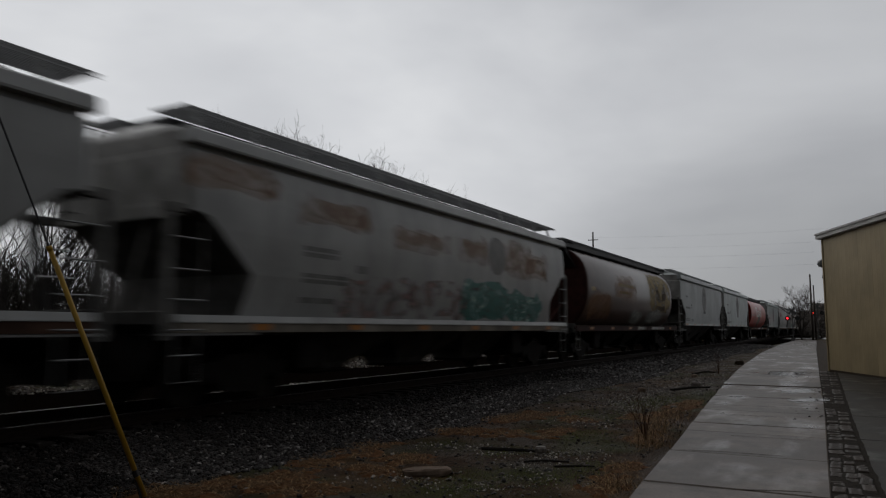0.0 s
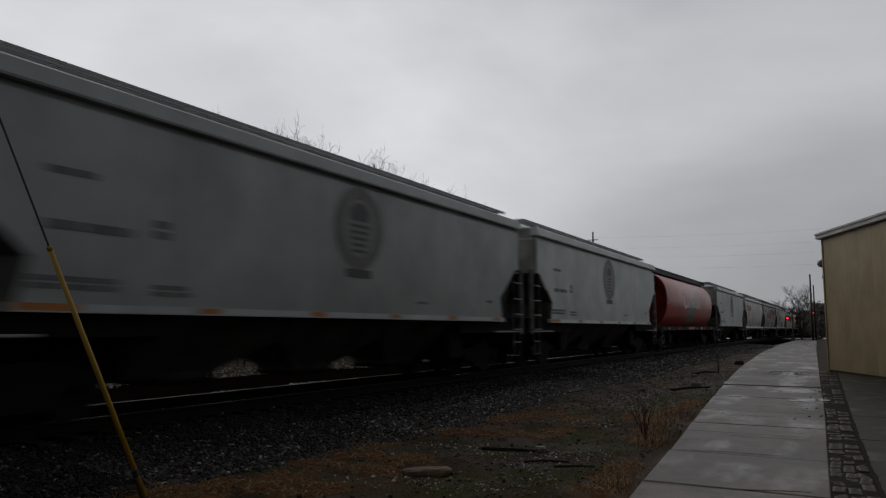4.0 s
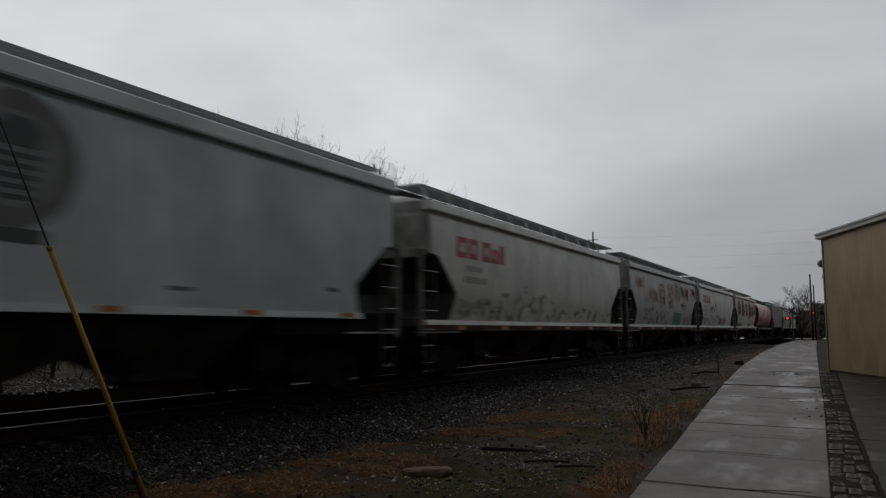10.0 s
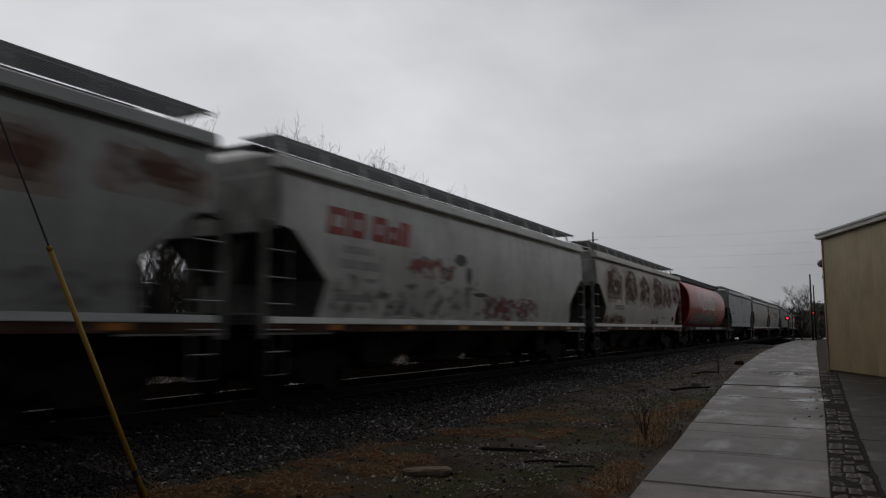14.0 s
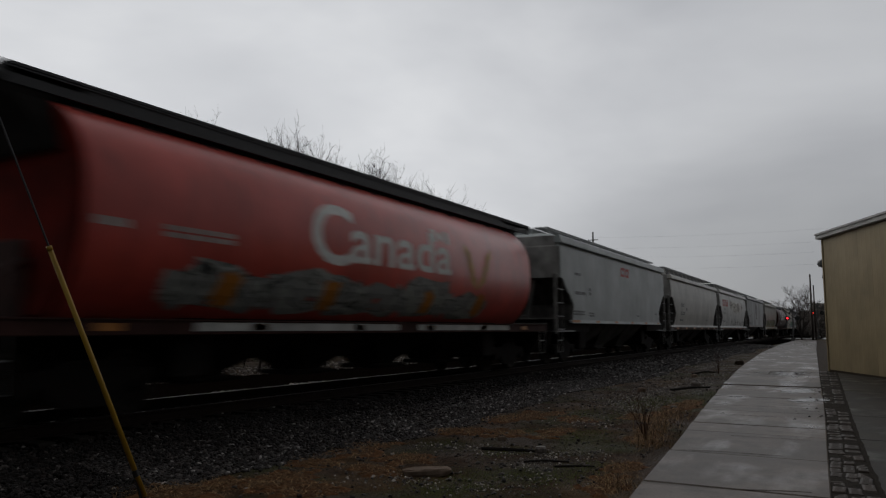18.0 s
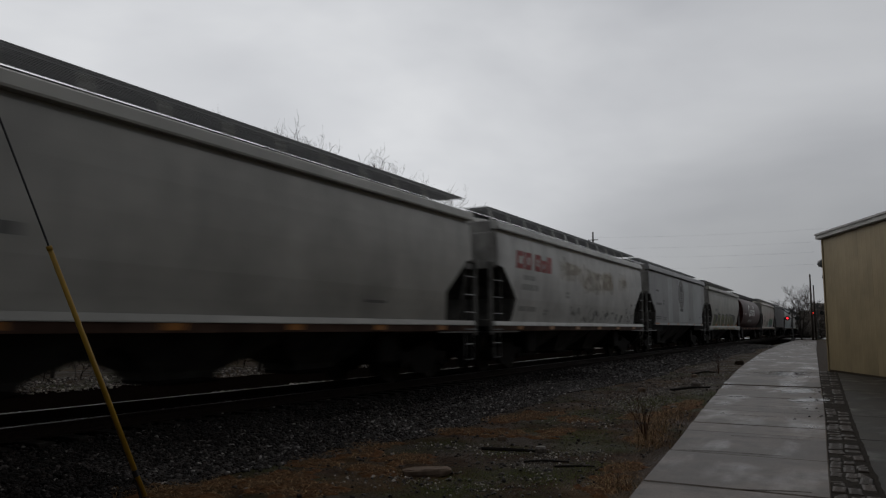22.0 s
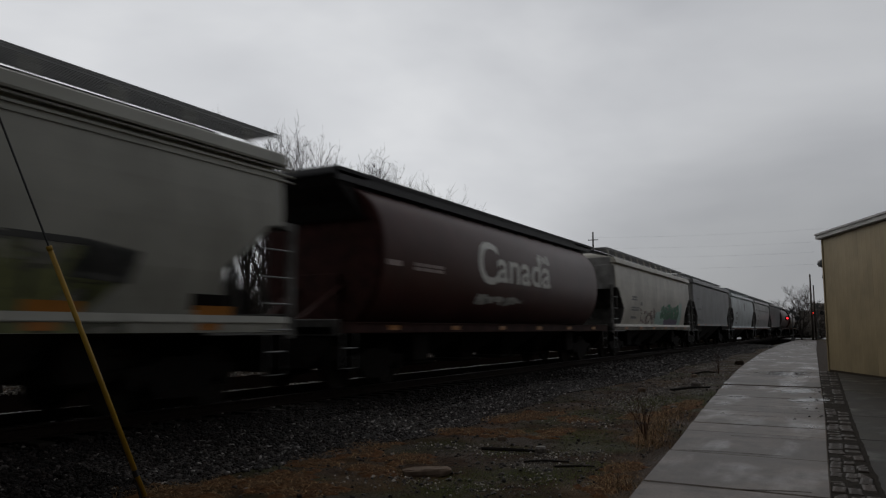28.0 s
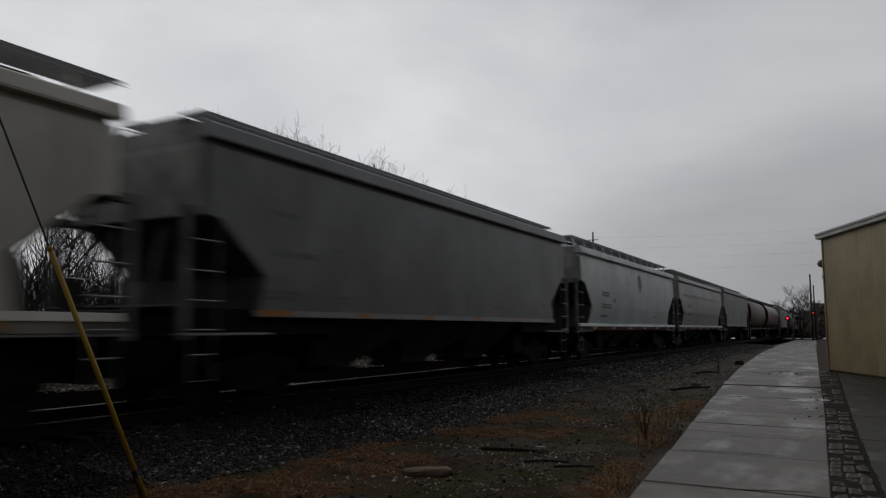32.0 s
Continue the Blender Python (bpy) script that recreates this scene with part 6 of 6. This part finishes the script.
def in_band(x0, x1, y0, y1, power=1.0):
    def pick(rng, n):
        x = x0 + (x1 - x0) * rng.random(n) ** power
        lo = y0 + (0.25 * np.sin(x * 0.45) if y0 > 5 else 0)
        y = lo + (y1 - lo) * rng.random(n)
        return np.stack([x, y], -1)
    return pick


scatter_stones("ballast", 24000, in_band(5.2, 26, 5.6, 7.5, 1.4), (0.012, 0.032), M["ballast"], "dark wet crushed-stone ballast of the track bank", "ballast", 1, 0.5)
# blacker stones beside the train carry its shade in their colour
scatter_stones("ballast", 20000, in_band(3.2, 30, 7.0, 8.95, 1.4), (0.014, 0.036), M["shaded_ballast"], "oily ballast beside the rail with the train's shade in its colour", "ballast", 8, 0.9)
scatter_stones("ballast", 22000, in_band(2.6, 9.5, 5.7, 8.2, 1.0), (0.010, 0.027), M["shaded_ballast"], "wet ballast of the track bank with shade put into its colour", "ballast", 9, 1.0)
scatter_stones("ballast", 9000, in_band(24, 75, 5.6, 8.9, 1.3), (0.03, 0.055), M["ballast"], "dark wet crushed-stone ballast along the far track", "ballast", 2, 0.5)
scatter_stones("gravel", 7000, in_band(3, 40, 9.2, 11.0, 1.3), (0.02, 0.045), M["ballast"], "dark ballast stones between the rails", "ballast", 3, 0.8)
scatter_stones("gravel", 12000, in_band(4, 45, 11.1, 12.4, 1.3), (0.02, 0.045), M["gravel"], "pale gravel beyond the track", "gravel", 4, 0.6)
scatter_stones("gravel", 9000, in_band(3, 60, 16.0, 20.0, 1.2), (0.02, 0.05), M["gravel"], "grey stones and cinders beyond the track", "gravel", 14, 0.6)


def in_spots(spots):
    def pick(rng, n):
        w = np.array([a * b for _, _, a, b in spots])
        k = rng.choice(len(spots), n, p=w / w.sum())
        sp = np.array(spots)[k]
        g = rng.normal(size=(n, 2)) * 0.5
        return sp[:, :2] + g * sp[:, 2:]
    return pick


GRAVEL_SPOTS = [(8.7, 5.0, 0.4, 0.3), (8.8, 4.5, 0.4, 0.3), (8.6, 4.0, 0.5, 0.35), (8.9, 3.4, 0.5, 0.4), (9.0, 2.9, 0.4, 0.3), (8.2, 3.2, 0.6, 0.4), (6.6, 4.2, 0.4, 0.6), (6.7, 3.4, 0.35, 0.6), (7.2, 2.9, 0.4, 0.4), (11.8, 3.75, 0.5, 0.5), (17.0, 4.2, 3.0, 0.7), (21, 3.8, 4, 0.7), (14.5, 3.6, 2.0, 0.5), (31, 5, 5, 0.6)]
scatter_stones("gravel", 7500, in_spots(GRAVEL_SPOTS), (0.006, 0.019), M["gravel"], "small pale gravel strewn in the muddy verge", "gravel", 5, 0.6)
def path_litter(rng, n):
    x = 13.5 + 26 * rng.random(n) ** 1.3
    right = np.interp(x, [a for a, b in PATH_RIGHT], [b for a, b in PATH_RIGHT])
    return np.stack([x, right + 0.05 + 0.55 * rng.random(n) ** 2], -1)


scatter_stones("path_grit", 420, path_litter, (0.012, 0.035), M["ballast"], "dark grit washed onto the footpath edge", "gravel", 7, 2.2)
scatter_stones("gravel", 2600, in_band(5, 30, 2.2, 5.7, 1.3), (0.008, 0.03), M["ballast"], "scattered dark cinders in the verge", "gravel", 6, 0.5)


def grass(name, count, spots, blade, mat, label, seed, flat=0.55):
    """Dead grass: thin bent blades, many of them laid over."""
    rng = np.random.default_rng(seed)
    xy = in_spots(spots)(rng, count)
    n = count
    h = blade * (0.45 + 0.8 * rng.random(n))
    a = rng.random(n) * 6.283
    tilt = flat + 0.6 * (rng.random(n) - 0.3)
    dirx, diry = np.cos(a), np.sin(a)
    w = 0.0014 + 0.0016 * rng.random(n)
    z0 = ground_height(xy[:, 0], xy[:, 1])
    pts = []
    for k, (t, ww) in enumerate(((0, 1.0), (0.55, 0.8), (1.0, 0.15))):
        reach = h * np.sin(tilt * (0.6 + 0.6 * t)) * t
        up = h * np.maximum(0.06, np.cos(tilt * (0.6 + 0.8 * t))) * t
        cx, cy, cz = xy[:, 0] + dirx * reach, xy[:, 1] + diry * reach, z0 + up
        for sgn in (-1, 1):
            pts.append(np.stack([cx - diry * w * ww * sgn, cy + dirx * w * ww * sgn, cz], -1))
    verts = np.stack(pts, 1).reshape(-1, 3)
    q = np.array([(0, 1, 3, 2), (2, 3, 5, 4)])
    faces = (q[None] + (np.arange(n) * 6)[:, None, None]).reshape(-1, 4)
    me = bpy.data.meshes.new(name)
    me.from_pydata(verts.tolist(), [], faces.tolist())
    me.materials.append(mat)
    return tagged(new(name, me), label, "grass", kind="stuff")


STRAW_BEDS = [(5.1, 5.75, 0.35, 0.36), (5.4, 5.45, 0.3, 0.35), (5.6, 5.15, 0.3, 0.3), (6.15, 5.15, 0.35, 0.3), (6.9, 5.4, 0.4, 0.3), (7.7, 5.6, 0.45, 0.3), (8.25, 5.5, 0.4, 0.3), (5.8, 4.55, 0.3, 0.3), (6.7, 4.65, 0.35, 0.28), (7.65, 4.7, 0.4, 0.28), (10.1, 5.3, 0.4, 0.26), (10.1, 4.9, 0.4, 0.3), (10.3, 4.5, 0.4, 0.24), (12.1, 5.25, 0.7, 0.33), (12.6, 5.0, 0.7, 0.33), (10.6, 4.0, 0.4, 0.24), (12.2, 4.0, 0.5, 0.3), (13.0, 3.35, 0.6, 0.3), (8.3, 2.28, 0.4, 0.2), (7.6, 2.2, 0.35, 0.18), (10.7, 2.6, 0.5, 0.25), (7.2, 2.2, 0.3, 0.15), (14.6, 2.85, 1.2, 0.25), (16.3, 3.0, 1.2, 0.2)]
def break_up(beds, seed, per=9):
    """Small uneven tussocks in place of each bed."""
    rnd = random.Random(seed)
    return [(x + rnd.gauss(0, 0.5) * rx, y + rnd.gauss(0, 0.5) * ry, rx * rnd.uniform(0.25, 0.6), ry * rnd.uniform(0.3, 0.7)) for x, y, rx, ry in beds for _ in range(per)]


STRAW_SPOTS = break_up(STRAW_BEDS, 3)


def thatch():
    """Low sodden mats under the dead grass."""
    rng = np.random.default_rng(31)
    s = Shape()
    for cx, cy, rx, ry in STRAW_SPOTS:
        for k in range(3):
            x, y = cx + rng.normal() * rx * 0.45, cy + rng.normal() * ry * 0.45
            n, rings = 14, []
            wob = 0.6 + 0.6 * rng.random(n)
            for f, h in ((1.0, -0.010), (0.7, 0.006), (0.4, 0.014), (0.1, 0.018)):
                ring = []
                for i in range(n):
                    a = 6.2832 * i / n
                    px, py = x + rx * 0.8 * f * wob[i] * math.cos(a), y + ry * 0.9 * f * wob[i] * math.sin(a)
                    ring.append((px, py, float(ground_height(px, py)) + h * (0.6 + 0.8 * rng.random())))
                rings.append(ring)
            s.loft(rings)
    tagged(part("dead_grass", s, M["thatch"], smooth=True), "sodden mats of rotting straw in the verge", "grass", kind="stuff")


thatch()
grass("dead_grass", 46000, STRAW_SPOTS, 0.13, M["straw"], "matted straw-brown dead grass in the verge", 11, 1.15)
grass("dead_grass", 1500, [(9.9, 2.32, 0.5, 0.2), (10.5, 2.45, 0.6, 0.25), (11.4, 2.6, 0.9, 0.25), (13.2, 2.75, 1.3, 0.25), (7.4, 2.05, 0.5, 0.2)], 0.24, M["straw"], "tall brown dead grass along the footpath edge", 12, 0.75)
grass("low_weeds", 14000, [(7.0, 3.45, 0.6, 0.5), (7.4, 2.75, 0.7, 0.4), (8.2, 2.6, 0.5, 0.3), (6.4, 3.5, 0.5, 0.5), (13.2, 4.3, 0.8, 0.3), (10.5, 3.4, 0.8, 0.5), (12.8, 3.6, 0.8, 0.4), (8.7, 3.9, 0.6, 0.3), (16, 3.7, 2.5, 0.6)], 0.045, M["green"], "short dull green weeds in the mud", 13, 0.9)


grass("low_weeds", 1800, [(24, 0.62, 5, 0.14), (31, 0.85, 4, 0.2), (42, 1.25, 7, 0.3), (20, 0.45, 4, 0.1)], 0.09, M["straw"], "dead weeds in the joint between footpath and yard", 15, 0.8)


def rough_block(name, size, at, mat, label, category, seed, group=""):
    """A broken lump with knocked corners."""
    rnd = random.Random(seed)
    a, b, c = size
    s = Shape()
    rings = []
    n = 12
    for z, k in ((0, 0.9), (0.3, 1.0), (0.75, 0.97), (1.0, 0.82)):
        ring = []
        for i in range(n):
            t = 2 * math.pi * i / n
            sq = 1 / max(abs(math.cos(t)), abs(math.sin(t)))
            q = k * min(sq, 1.25) * rnd.uniform(0.9, 1.06)
            ring.append((a / 2 * q * math.cos(t), b / 2 * q * math.sin(t), c * z * rnd.uniform(0.92, 1.05) if z else 0))
        rings.append(ring)
    s.loft(rings)
    return tagged(part(name, s, mat, at=at), label, category, group)


rough_block("concrete_chunk", (0.52, 0.20, 0.075), pose(6.98, 4.0, -0.05, 2, -2, -62), M["block"], "flat broken piece of tan concrete lying in the grass", "rubble", 1)
rough_block("dark_lump", (0.30, 0.34, 0.2), pose(34.0, 4.08, -0.06, 0, 0, 20), M["joint"], "dark lump of soil at the footpath edge", "rubble", 2)
for k, (x, y, sz) in enumerate([(8.9, 3.45, 0.16), (18.5, 4.5, 0.2), (20.8, 3.6, 0.25), (9.6, 4.3, 0.12), (14.8, 3.0, 0.14), (24.5, 4.3, 0.22)]):
    rough_block("stone", (sz, sz * 0.8, sz * 0.55), pose(x, y, -0.06, 0, 0, 40 * k), M["block"] if k % 2 else M["gravel"], "loose stone lying in the verge", "stone", 10 + k, "loose stones in the verge")


def stick(pts, r, label):
    pts = [(x, y, float(ground_height(x, y)) + r + z) for x, y, z in pts]
    tagged(part("stick", Shape().tube(pts, [r, r * 1.1, r * 0.7][:len(pts)], 6), M["tie"]), label, "stick", "sticks in the verge")


stick([(8.75, 4.2, 0), (8.75, 3.85, 0.01), (8.95, 3.4, 0)], 0.022, "dark rotten stick lying in the mud")
stick([(8.1, 3.35, 0), (8.25, 3.15, 0.01), (8.35, 2.9, 0)], 0.014, "short dark stick lying in gravel")
stick([(8.0, 2.95, 0), (8.15, 2.75, 0.0), (8.25, 2.55, 0)], 0.012, "short dark stick lying in gravel")
stick([(19.0, 3.9, 0), (19.8, 3.6, 0.02), (20.4, 3.2, 0)], 0.03, "dark fallen branch beside the footpath")
stick([(26.0, 4.6, 0), (26.6, 4.3, 0.05), (27.0, 4.0, 0.02)], 0.03, "dark fallen branch beside the footpath")


def twig_bush(at, tall, stems, seed, label):
    rnd = random.Random(seed)
    bush = empty("dead_weed", at, label, "weed", "dead weeds by the footpath")
    for k in range(stems):
        a = rnd.uniform(0, 6.28)
        lean = rnd.uniform(0.1, 0.5)
        tip = Vector((math.cos(a) * lean * tall, math.sin(a) * lean * tall, tall * rnd.uniform(0.6, 1.0)))
        mid = tip * 0.5 + Vector((rnd.uniform(-0.04, 0.04), rnd.uniform(-0.04, 0.04), 0.03))
        s = Shape().tube([(0, 0, -0.03), mid, tip], [0.007, 0.005, 0.002], 4)
        for j in range(4):
            q = mid.lerp(tip, rnd.random())
            s.tube([q, q + Vector((rnd.uniform(-0.1, 0.1), rnd.uniform(-0.1, 0.1), rnd.uniform(0.05, 0.14)))], [0.003, 0.0015], 3)
        part("stem", s, M["twig"], bush)


twig_bush((10.4, 2.5, -0.05), 0.78, 5, 1, "dead reddish weed stalks at the footpath edge")
twig_bush((10.9, 2.62, -0.05), 0.5, 4, 2, "dead reddish weed stalks at the footpath edge")
twig_bush((26.8, 3.9, -0.05), 0.8, 8, 3, "dead weed stalks among fallen branches")


# ---- brick strip beside the path ----
def make_bricks():
    strip = part("brick_strip", Shape().add([(4, lerp_table(KERB, 4), -0.016), (30, lerp_table(KERB, 30), -0.016), (30, lerp_table(PATH_RIGHT, 30), -0.016), (4, lerp_table(PATH_RIGHT, 4), -0.016)], [(0, 1, 2, 3)]), M["brick_dirt"])
    tagged(strip, "strip of old worn paving bricks between footpath and yard", "brick paving", kind="structure")
    rnd = random.Random(8)
    forms = []
    for k in range(6):
        # worn setts with broken corners
        ring = [(-0.5, -0.5), (0.0, -0.5), (0.5, -0.5), (0.5, 0.0), (0.5, 0.5), (0.0, 0.5), (-0.5, 0.5), (-0.5, 0.0)]
        ring = [(x + rnd.uniform(-0.035, 0.02), y + rnd.uniform(-0.035, 0.02)) for x, y in ring]
        shape = Shape().loft([[(x, y, -0.5) for x, y in ring], [(x, y, 0.3) for x, y in ring], [(x * 0.96, y * 0.94, 0.46 + rnd.uniform(-0.03, 0.03)) for x, y in ring]])
        forms.append(shape.mesh("brick", M["brick"]))
    for col, off in ((0, 0.0), (1, 0.13), (2, 0.05)):
        x = 5.4 + off
        while x < 29.5:
            length = rnd.uniform(0.17, 0.36)
            near = x < 10.2
            if col == 2 and not near:
                break
            a, b = lerp_table(KERB, x), lerp_table(PATH_RIGHT, x)
            cols = 3 if near else 2
            wide = (b - a) / cols
            lost = 0.06 if x < 15 else 0.22
            if rnd.random() > lost:
                sunk = rnd.uniform(-0.016, 0.010) - (0.006 if x > 16 else 0)
                m = pose(x + length / 2, a + wide * (col + 0.5) + rnd.uniform(-0.012, 0.012), -0.036 + sunk, rnd.uniform(-2.5, 2.5), rnd.uniform(-2, 2), rnd.uniform(-3, 3))
                put("brick", forms[rnd.randrange(6)], strip, m @ Matrix.Diagonal((length - 0.014, wide - 0.016, 0.06, 1)))
            x += length


make_bricks()


# ---- what moves ----
def travelled(t):
    """Metres that the train has run by t seconds."""
    return ((-2.8544e-4 * t + 1.34578e-2) * t + 9.99094) * t - 0.0064


def motions():
    for car, kind, x in CARS:
        walk(car, [(t, pose(x - travelled(t), TRACK_Y, CAR_Z)) for t in (0, 4, 8, 12, 16, 20, 24, 28, 32)])
    # wheels roll on the rail; wheelsets at the same axle of a bogie turn alike
    shared = {}
    for car, kind, x in CARS:
        for o in car.children_recursive:
            if not o.name.startswith("wheelset"):
                continue
            axle = round(o.location.x, 2)
            if axle not in shared:
                walk(o, [(k / 15, pose(axle, 0, 0.457) @ Matrix.Rotation(-travelled(k / 15) / 0.457, 4, "Y")) for k in range(481)])
                shared[axle] = o.animation_data
            else:
                o.rotation_mode = "QUATERNION"
                o.animation_data_create()
                o.animation_data.action = shared[axle].action
                o.animation_data.action_slot = shared[axle].action_slot


motions()
